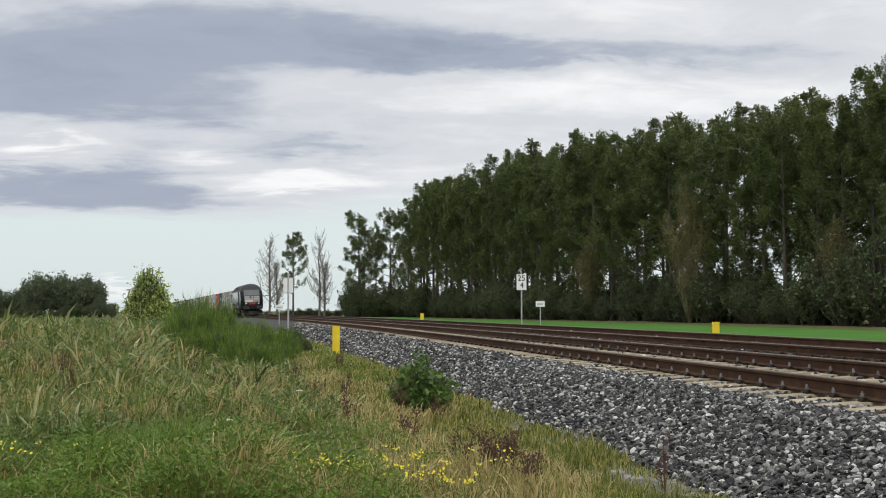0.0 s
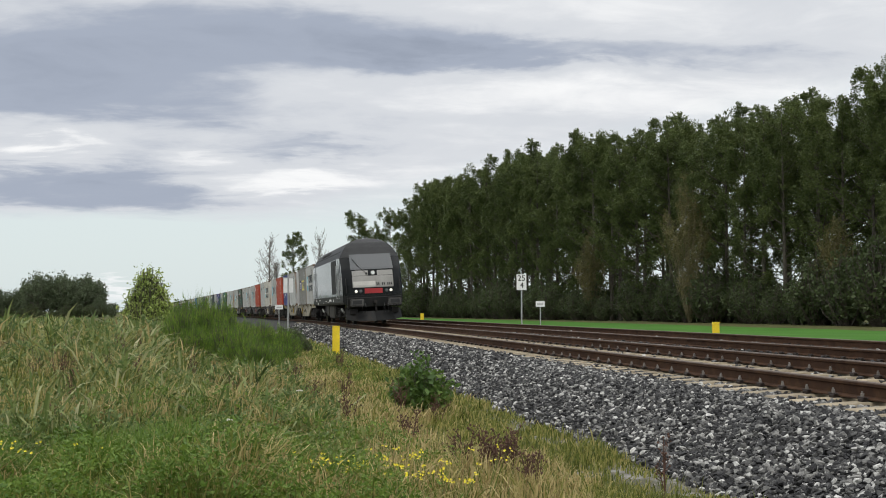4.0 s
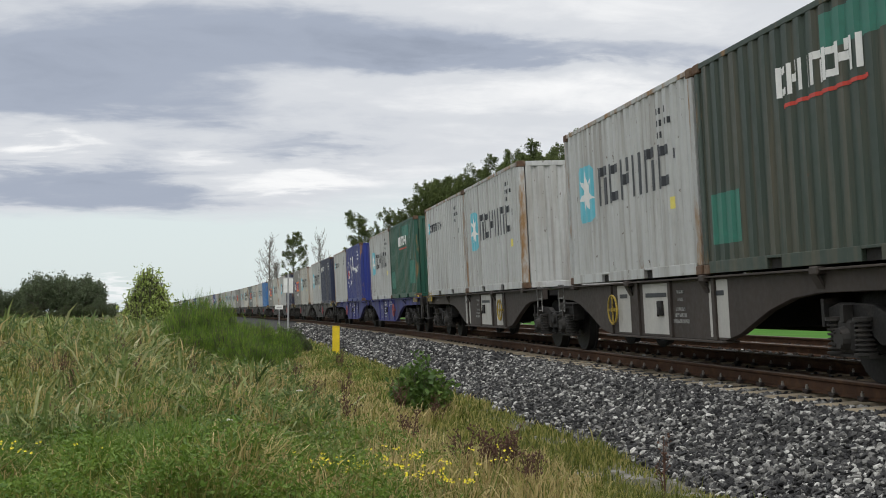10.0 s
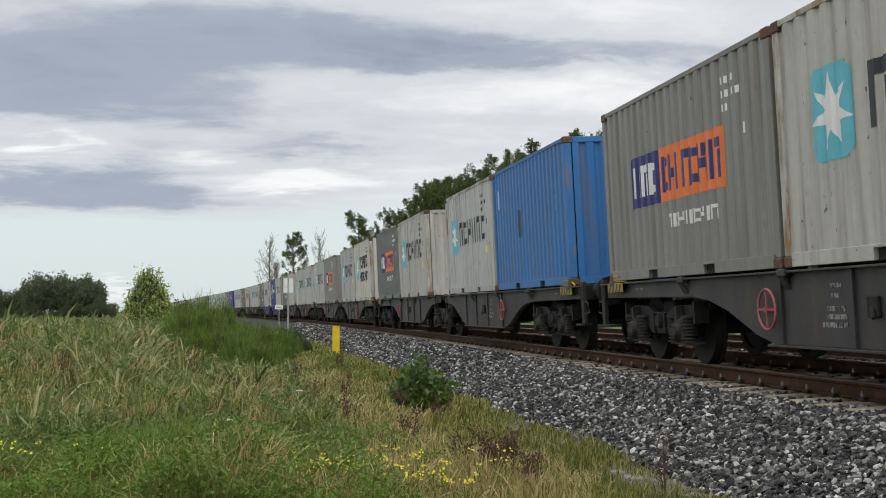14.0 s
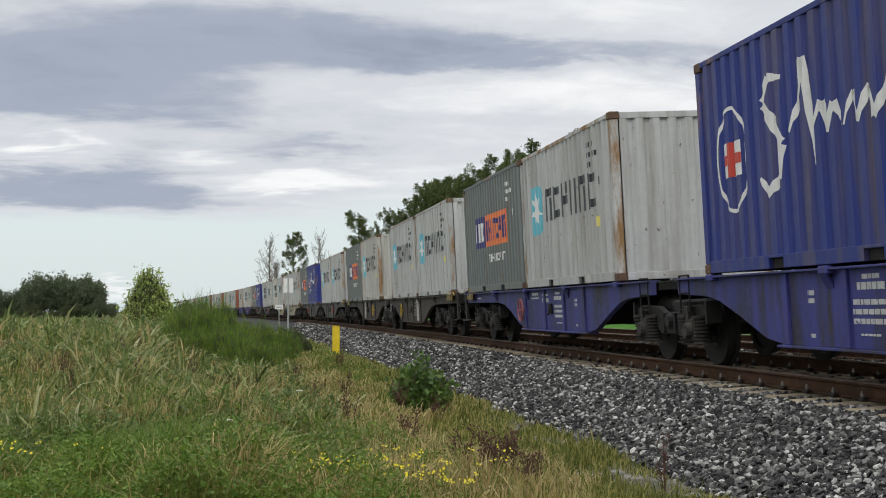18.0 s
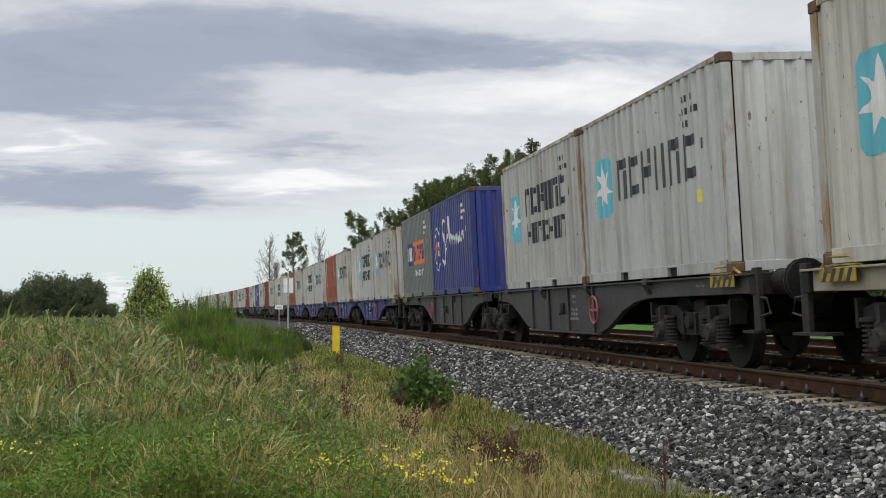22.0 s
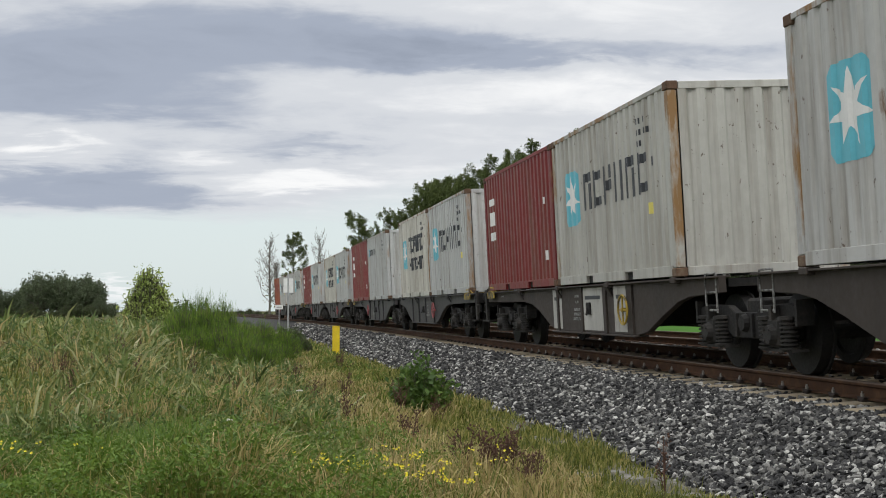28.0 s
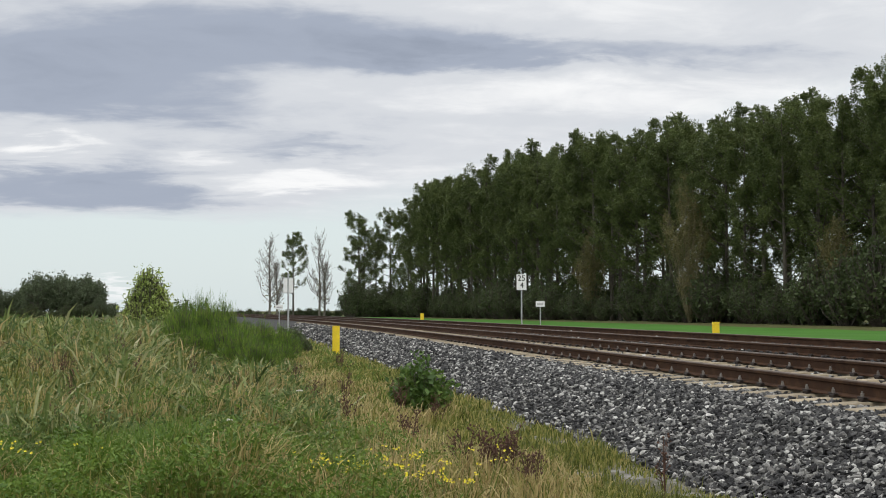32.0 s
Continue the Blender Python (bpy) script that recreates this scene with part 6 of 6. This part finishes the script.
LOCO_LEN = 19.28
LOCO_SIZE = 1.025
HALF_SECTION = [(1.40, 1.00), (1.45, 1.10), (1.45, 1.45), (1.45, 3.28), (1.38, 3.42), (1.23, 3.68), (1.05, 3.90), (0.76, 4.10), (0.42, 4.23), (0.0, 4.29)]
NOSE = [(1.00, 0.74), (1.90, 0.76), (2.30, 0.88), (2.72, 1.06), (3.10, 1.38), (3.50, 1.74), (3.76, 2.00), (4.00, 2.32), (4.19, 2.80), (4.29, 3.45)]


def half_width(z):
    zs, ws = [p[1] for p in HALF_SECTION], [p[0] for p in HALF_SECTION]
    return float(np.interp(z, zs, ws))


def nose_y(z, u):
    y = float(np.interp(z, [p[0] for p in NOSE], [p[1] for p in NOSE]))
    return y + 0.42 * min(abs(u) / 1.45, 1.0) ** 4


def nose_patch(u0, u1, z0, z1, lift, nu=10, nz=6, thick=0.012, taper=1.0):
    """A panel that lies on the nose, lift metres proud of it."""
    def grid(lf):
        rows = []
        for j in range(nz + 1):
            z = z0 + (z1 - z0) * j / nz
            k = 1 + (taper - 1) * j / nz
            us = [(u0 + (u1 - u0) * i / nu) * k for i in range(nu + 1)]
            rows.append([(u, nose_y(z, u) - lf, z) for u in us])
        return rows

    return shell(bmesh.new(), grid(lift), grid(lift - thick))


def loco_body(z0, z1, name_end=None):
    """Side, roof and both noses between two heights, as one shell."""
    bm = bmesh.new()
    zs = sorted({z0, z1, *[z for _, z in HALF_SECTION if z0 < z < z1], *[z for z, _ in NOSE if z0 < z < z1], *[z0 + (z1 - z0) * i / 8 for i in range(9)]})
    nu = 14
    for end in (0, 1):
        rows = []
        for z in zs:
            w = half_width(z)
            row = []
            for i in range(nu + 1):
                u = w * (2 * i / nu - 1)
                y = nose_y(z, u)
                row.append(bm.verts.new((u, y if end == 0 else LOCO_LEN - y, z)))
            rows.append(row)
        for a, b in zip(rows, rows[1:]):
            for i in range(nu):
                bm.faces.new((a[i], a[i + 1], b[i + 1], b[i]))
        if end == 0:
            front = rows
        else:
            for a, b, c, d in zip(front, front[1:], rows, rows[1:]):
                for i in (0, -1):
                    bm.faces.new((a[i], b[i], d[i], c[i]))
            bm.faces.new([front[-1][i] for i in range(nu + 1)] + [rows[-1][i] for i in range(nu, -1, -1)])
            bm.faces.new([front[0][i] for i in range(nu + 1)] + [rows[0][i] for i in range(nu, -1, -1)])
    bmesh.ops.remove_doubles(bm, verts=bm.verts, dist=0.0005)
    bmesh.ops.recalc_face_normals(bm, faces=bm.faces)
    return bm


def side_plate(sx, y0, y1, z0, z1, lift=0.006, bev=0.0):
    x = sx * (1.45 + lift)
    return block(min(x, sx * 1.44), max(x, sx * 1.44), y0, y1, z0, z1, bev)


def loco_bogie(t, y):
    b = part("bogie", block(-0.9, 0.9, -0.35, 0.35, 0.62, 0.92, 0.03), M["grime"], t, "black two-axled power bogie")
    b.location = (0, y, 0)
    o = [(-1.95, 0.60), (-1.85, 0.50), (-0.95, 0.50), (-0.7, 0.36), (0.7, 0.36), (0.95, 0.50), (1.85, 0.50), (1.95, 0.60), (1.95, 0.80), (0.9, 0.86), (0.6, 0.74), (-0.6, 0.74), (-0.9, 0.86), (-1.95, 0.80)]
    for sx in (-1, 1):
        part("side_frame", prism(o, sx * 1.02 - 0.07, sx * 1.02 + 0.07, 0.015), M["grime"], b)
        for dy in (-1.4, 1.4):
            w = part("wheel", lathe([(-0.065, 0.50), (-0.06, 0.545), (0.055, 0.55), (0.06, 0.58), (0.09, 0.58), (0.09, 0.47), (0.03, 0.44), (0.05, 0.15), (-0.08, 0.14), (-0.02, 0.44)], 30), M["tyre"], b, smooth=True)
            w.matrix_basis = pose(sx * 0.75, dy, 0.55, 0, 0, 0 if sx < 0 else 180)
            part("painted_ring", ring_mesh(0.44, 0.035, 26, 5), M["wheel_paint"], w, "olive painted ring").location = (-0.045, 0, 0)
            part("axle_box", block(sx * 1.08 - 0.10, sx * 1.08 + 0.10, dy - 0.17, dy + 0.17, 0.38, 0.72, 0.04), M["grime"], b)
            c = part("spring", SPRING, None, b)
            c.location = (sx * 1.12, dy, 0.08)
        part("damper", tube(bmesh.new(), (sx * 1.22, -1.2, 0.62), (sx * 1.22, -0.35, 0.78), 0.055, 0.055, 10), M["panel_white"], b, "pale hydraulic damper")
        part("brake_cylinder", lathe([(-0.12, 0.06), (-0.1, 0.13), (0.12, 0.13), (0.14, 0.05)], 12), M["grime"], b).location = (sx * 1.14, 0.3, 0.55)
    for dy in (-1.4, 1.4):
        part("axle", tube(bmesh.new(), (-0.9, dy, 0.55), (0.9, dy, 0.55), 0.09, n=10), M["grime"], b)


def locomotive():
    t = thing("diesel_locomotive", "glossy black diesel locomotive with silver nose panel and red plate", "locomotive")
    part("under_body", loco_body(1.0, 1.42), M["loco_frame"], t, smooth=True)
    part("body", loco_body(1.425, 3.275), M["loco"], t, smooth=True)
    part("roof", loco_body(3.29, 4.29), M["loco_roof"], t, "matt dark grey roof", smooth=True)
    for end in (0, 1):
        rot = pose(0, 0, 0) if end == 0 else pose(0, LOCO_LEN, 0, 0, 0, 180)
        bits = [("windscreen", nose_patch(-1.04, 1.04, 2.66, 3.42, 0.012, 12, 8, 0.012, 0.97), "screen", "wide slanting windscreen"), ("nose_panel", nose_patch(-0.99, 0.99, 1.78, 2.34, 0.012), "silver", "silver panel"),
                ("nose_flap", nose_patch(-0.99, -0.22, 2.355, 2.60, 0.016), "silver", "silver flap"), ("nose_flap", nose_patch(0.22, 0.99, 2.355, 2.60, 0.016), "silver", ""), ("red_plate", nose_patch(-0.43, 0.43, 1.49, 1.73, 0.014, 6, 3), "red_plate", "red front plate"),
                ("sticker", nose_patch(-0.95, 0.10, 1.81, 2.08, 0.018, 6, 3, 0.003), "panel_white", "pale rectangle"), *[("number_bar", nose_patch(0.15 + 0.088 * k, 0.205 + 0.088 * k, 1.87, 2.00, 0.018, 2, 1, 0.003), "loco_roof", "dark bar in place of a number") for k in range(9) if k not in (2, 5)],
                ("step_plate", nose_patch(-0.75, 0.75, 1.34, 1.37, 0.05, 8, 1, 0.05), "loco_frame", "")]
        for name, bm, mt, lab in bits:
            part(name, moved(bm, rot), M[mt], t, lab)
        for u, lit in ((-0.84, True), (-0.63, False), (0.63, False), (0.84, True)):
            q = part("headlamp", lathe([(0.05, 0.092), (-0.02, 0.092), (-0.025, 0.07)], 18, "y"), M["loco_roof"], t, "round headlamp")
            q.matrix_basis = rot @ pose(u, nose_y(1.61, u) - 0.01, 1.61)
            lit = lit and end == 0
            part("lamp_glass", lathe([(0.0, 0.068), (-0.030, 0.068), (-0.036, 0.03)], 16, "y"), M["lens"] if lit else M["screen"], q, "lit lamp glass" if lit else "dark lamp glass")
        q = part("top_lamp", lathe([(0.05, 0.11), (-0.025, 0.11), (-0.03, 0.09)], 18, "y"), M["silver"], t, "round centre lamp")
        q.matrix_basis = rot @ pose(0.02, nose_y(2.48, 0) - 0.012, 2.48)
        part("lamp_glass", lathe([(0.0, 0.085), (-0.034, 0.085), (-0.038, 0.03)], 16, "y"), M["white_sign"], q)
        for u in (-0.30,):
            bm = bmesh.new()
            z0 = 2.46
            tube(bm, (u, nose_y(z0, u) - 0.05, z0), (u - 0.42, nose_y(2.91, u) - 0.045, 2.88), 0.014, n=6)
            box(bm, u - 0.05, u + 0.05, nose_y(z0, u) - 0.06, nose_y(z0, u) + 0.02, z0 - 0.06, z0 + 0.04)
            part("wiper", moved(bm, rot), M["black"], t)
            bm = bmesh.new()
            tube(bm, (u - 0.28, nose_y(2.72, u) - 0.035, 2.72), (u - 0.62, nose_y(3.22, u) - 0.035, 3.22), 0.016, n=5)
            part("wiper_blade", moved(bm, rot), M["black"], t)
        for sx in (-1, 1):
            bm = block(sx * 0.90 - 0.33, sx * 0.90 + 0.33, 0.0, 0.05, 0.90, 1.26, 0.05)
            tube(bm, (sx * 0.90, 0.04, 1.08), (sx * 0.90, 0.45, 1.08), 0.13, 0.15, 14)
            box(bm, sx * 0.90 - 0.20, sx * 0.90 + 0.20, 0.40, 0.75, 0.92, 1.24)
            part("buffer", moved(bm, rot), M["buffer_grey"], t, "rectangular steel buffer")
            part("buffer_face", moved(block(sx * 0.90 - 0.22, sx * 0.90 + 0.22, -0.008, 0.004, 0.99, 1.17, 0.003), rot), M["loco_roof"], t)
            bm = bmesh.new()
            tube(bm, (sx * 1.30, 0.88, 1.55), (sx * 1.30, 1.02, 2.25), 0.014, n=6)
            part("grab_rail", moved(bm, rot), M["grime"], t)
            part("foot_step", moved(block(sx * 1.0 - 0.18, sx * 1.0 + 0.18, 0.72, 0.95, 0.52, 0.80, 0.02), rot), M["grime"], t)
        part("headstock", moved(block(-1.3, 1.3, 0.55, 0.80, 0.84, 1.32, 0.03), rot), M["loco_frame"], t)
        bm = bmesh.new()
        box(bm, -0.07, 0.07, 0.15, 0.6, 1.02, 1.14)
        tube(bm, (0, 0.18, 1.05), (0.02, 0.30, 0.62), 0.045, n=8)
        part("coupling_hook", moved(bm, rot), M["grime"], t)
        for u in (-0.45, 0.45, 0.62, -0.62):
            bm = bmesh.new()
            limb(bm, [(u, 0.58, 1.02), (u, 0.40, 0.86), (u + 0.03, 0.50, 0.58)], 0.022, 0.022, 6)
            part("brake_hose", moved(bm, rot), M["black"], t)
        # snow plough
        bm = bmesh.new()
        top = [(-1.30, 1.10, 0.72), (-0.9, 0.78, 0.66), (0, 0.62, 0.64), (0.9, 0.78, 0.66), (1.30, 1.10, 0.72)]
        low = [(-1.36, 0.95, 0.28), (-0.95, 0.60, 0.20), (0, 0.42, 0.17), (0.95, 0.60, 0.20), (1.36, 0.95, 0.28)]
        shell(bm, [low, top], [[(x, y + 0.03, z) for x, y, z in q] for q in (low, top)])
        part("snow_plough", moved(bm, rot), M["loco_frame"], t, "dark angled snow plough")
    # sides
    for sx in (-1, 1):
        for end in (0, 1):
            def yy(a, b):
                return (a, b) if end == 0 else (LOCO_LEN - b, LOCO_LEN - a)
            part("cab_door", side_plate(sx, *yy(2.62, 3.42), 1.50, 3.30, 0.010, 0.008), M["loco"], t)
            part("cab_window", side_plate(sx, *yy(2.05, 2.50), 2.55, 3.28, 0.012, 0.02), M["screen"], t, "dark cab side window")
            part("door_window", side_plate(sx, *yy(2.80, 3.24), 2.55, 3.18, 0.016, 0.02), M["screen"], t)
            for y in (2.50, 3.56):
                a, b = yy(y, y)
                bm = bmesh.new()
                tube(bm, (sx * 1.50, a, 1.30), (sx * 1.50, a, 2.95), 0.016, n=6)
                for z in (1.32, 2.93):
                    tube(bm, (sx * 1.44, a, z), (sx * 1.50, a, z), 0.014, n=5)
                part("hand_rail", bm, M["galv"], t, "pale grab rail")
            for k in range(5):
                a, b = yy(2.70, 3.36)
                part("ladder_step", block(sx * 1.44 - 0.06, sx * 1.44 + 0.06, a, b, 0.42 + 0.2 * k, 0.445 + 0.2 * k, 0.005), M["grime"], t)
            a, b = yy(3.75, 6.35)
            for y0, y1 in ((a, (a + b) / 2 - 0.02), ((a + b) / 2 + 0.02, b)) if end == 0 else ():
                g = part("grille", side_plate(sx, y0, y1, 1.55, 3.25, 0.006, 0.004), M["grille"], t, "matt black air grille")
                for k in range(10):
                    z = 1.70 + 0.15 * k
                    part("slat", side_plate(sx, y0 + 0.03, y1 - 0.03, z, z + 0.11, 0.009), M["grille"], g)
        for k in range(5):
            y = 9.2 + k * 0.95
            # solid dark block, its colour the shade of an opening
            bm = block(-0.03, 0.03, y, y + 0.62, -0.10, 0.10)
            q = part("roof_vent", bm, M["pocket"], t, "dark block standing for a shaded roof opening")
            q.matrix_basis = pose(sx * 1.14, 0, 3.79, 0, 0, 0) @ pose(0, 0, 0, 0, -sx * 40, 0)
        part("roof_seam", block(sx * 1.275 - 0.012, sx * 1.275 + 0.012, 3.1, LOCO_LEN - 3.1, 3.595, 3.62), M["pocket"], t)
        for y0, n, z, h in ((6.9, 8, 1.20, 0.11), (8.3, 5, 1.15, 0.03), (5.5, 2, 1.16, 0.13), (9.6, 4, 1.20, 0.04), (13.2, 6, 1.28, 0.035), (15.6, 3, 1.22, 0.08), (11.2, 2, 1.12, 0.03)):
            for k in range(n):
                part("stencil_mark", block(sx * 1.4565 - 0.003, sx * 1.4565 + 0.003, y0 + k * 0.15, y0 + k * 0.15 + 0.09, z, z + h), M["white_mark"], t)
        part("builder_plate", side_plate(sx, 14.7, 15.1, 1.05, 1.18, 0.008), M["white_sign"], t, "white plate")
        for y0, y1, z0, z1, mt in ((7.0, 9.6, 0.30, 0.98, "tank"), (10.0, 11.2, 0.42, 0.98, "tank"), (11.4, 12.0, 0.55, 0.95, "grime"), (6.3, 6.6, 0.45, 0.95, "grime"), (12.3, 12.5, 0.5, 0.98, "grime")):
            part("equipment_box" if mt == "grime" else "fuel_tank", block(min(sx * 0.25, sx * 1.30), max(sx * 0.25, sx * 1.30), y0, y1, z0, z1, 0.05), M[mt], t)
    for y in (4.35, 14.98):
        loco_bogie(t, y)
    t.scale = (LOCO_SIZE,) * 3
    return t


M["grille"] = surf("matt_black_grille", (0.018, 0.018, 0.018), 0.75, 0, 0.15, 3)
M["tank"] = surf("dusty_tank", (0.040, 0.036, 0.026), 0.85, 0, 0.3, 2, 0.002, 40, (0.018, 0.016, 0.014), (0.5, 0.7), 3)
LOCO_LEAD = -1.12 - LOCO_LEN * LOCO_SIZE


# ---- posts and signs ----
def marker_post(x, y, z, h, k=1.0):
    t = thing("marker_post", "yellow plastic marker post in the verge", "post", "yellow marker posts")
    t.matrix_basis = pose(x, y, z, 0, 0, -4) @ Matrix.Diagonal((k, k, 1, 1))
    part("shaft", block(-0.125, 0.125, -0.05, 0.05, -0.25, h, 0.015), M["yellow"], t)
    part("cap", block(-0.13, 0.13, -0.055, 0.055, h + 0.001, h + 0.03, 0.01), M["yellow"], t)
    bm = bmesh.new()
    box(bm, -0.02, 0.02, -0.056, -0.0505, 0.05, h - 0.05)
    part("rib", bm, M["yellow"], t)


marker_post(1.60, 42.2, -0.86, 1.02)
marker_post(*at(7.9, 35.0)[:2], -0.50, 0.80, 0.85)
marker_post(*at(8.2, 89.0)[:2], -0.62, 1.05)


def letters(text, size, material, parent, m):
    cu = bpy.data.curves.new("figures", "FONT")
    cu.body, cu.size, cu.extrude, cu.align_x, cu.align_y = text, size, 0.003, "CENTER", "CENTER"
    tmp = bpy.data.objects.new("figures", cu)
    scene.collection.objects.link(tmp)
    me = bpy.data.meshes.new_from_object(tmp.evaluated_get(bpy.context.evaluated_depsgraph_get()))
    bpy.data.objects.remove(tmp)
    me.materials.clear()
    me.materials.append(material)
    ob = part("figure", me, None, parent, "black figures")
    ob.matrix_basis = m
    return ob


def hectometre_sign():
    s = 59.5
    t = thing("kilometre_sign", "white railway kilometre board with black figures on a post", "sign")
    p = at(8.03, s)
    t.matrix_basis = pose(p.x, p.y, -0.5, 0, 0, -9)
    part("post", tube(bmesh.new(), (0, 0.03, -0.3), (0, 0.03, 3.05), 0.038, n=10), M["galv"], t)
    board = part("board", block(-0.245, 0.245, -0.022, -0.010, 2.19, 2.98, 0.004), M["white_sign"], t)
    letters("25", 0.40, M["black"], board, pose(0, -0.026, 2.77, 90))
    letters("4", 0.40, M["black"], board, pose(0.02, -0.026, 2.42, 90))
    for z in (2.35, 2.80):
        part("bracket", block(-0.06, 0.06, -0.008, 0.07, z - 0.02, z + 0.02, 0.004), M["galv"], t)


hectometre_sign()


def small_sign(u, s, w, h, top, post_h, label, marks=True, back=False):
    t = thing("small_sign", label, "sign")
    p = at(u, s)
    t.matrix_basis = pose(p.x, p.y, -0.6, 0, 0, -9)
    part("post", tube(bmesh.new(), (0, 0.03, -0.3), (0, 0.03, post_h), 0.03, n=8), M["galv"], t)
    b = part("board", block(-w / 2, w / 2, -0.015, -0.004, top - h, top, 0.003), M["white_sign"], t)
    if marks:
        bm = bmesh.new()
        box(bm, -w * 0.33, w * 0.33, -0.020, -0.0155, top - h * 0.62, top - h * 0.40)
        part("lettering_bar", bm, M["galv"], b, "faint grey lettering bar")


small_sign(8.44, 57.5, 0.43, 0.27, 1.72, 1.66, "small white rectangular sign on a short post beside the track")
small_sign(-2.55, 84.0, 0.55, 0.30, 1.70, 1.62, "small white sign seen on a post by the ballast")


def twin_board():
    t = thing("signal_board", "tall white twin board on a grey post, seen from behind", "sign")
    p = at(-2.5, 75.5)
    t.matrix_basis = pose(p.x, p.y, -0.6, 0, 0, -2)
    part("post", tube(bmesh.new(), (0, 0, -0.3), (0, 0, 3.62), 0.055, n=10), M["galv"], t)
    for sx in (-1, 1):
        part("board", block(sx * 0.175 - 0.125, sx * 0.175 + 0.125, -0.03, -0.012, 2.42, 3.30, 0.004), M["white_sign"], t)
    for z in (2.40, 3.33):
        part("cross_bar", block(-0.34, 0.34, -0.01, 0.03, z - 0.025, z + 0.025, 0.004), M["galv"], t)


twin_board()


def motions():
    """The train rolls by at about a hundred kilometres an hour, slowly gaining speed."""
    times = [0.8 * i for i in range(41)]
    for ob, behind, high, shift in TRAIN:
        walk(ob, [(t, on_track(behind - travelled(t)) @ pose(0, shift, high)) for t in times])


sleepers()
ballast()
build_train()
TRAIN.append((locomotive(), LOCO_LEAD + LOCO_LEN * LOCO_SIZE / 2, 0.0, -LOCO_LEN * LOCO_SIZE / 2))
motions()
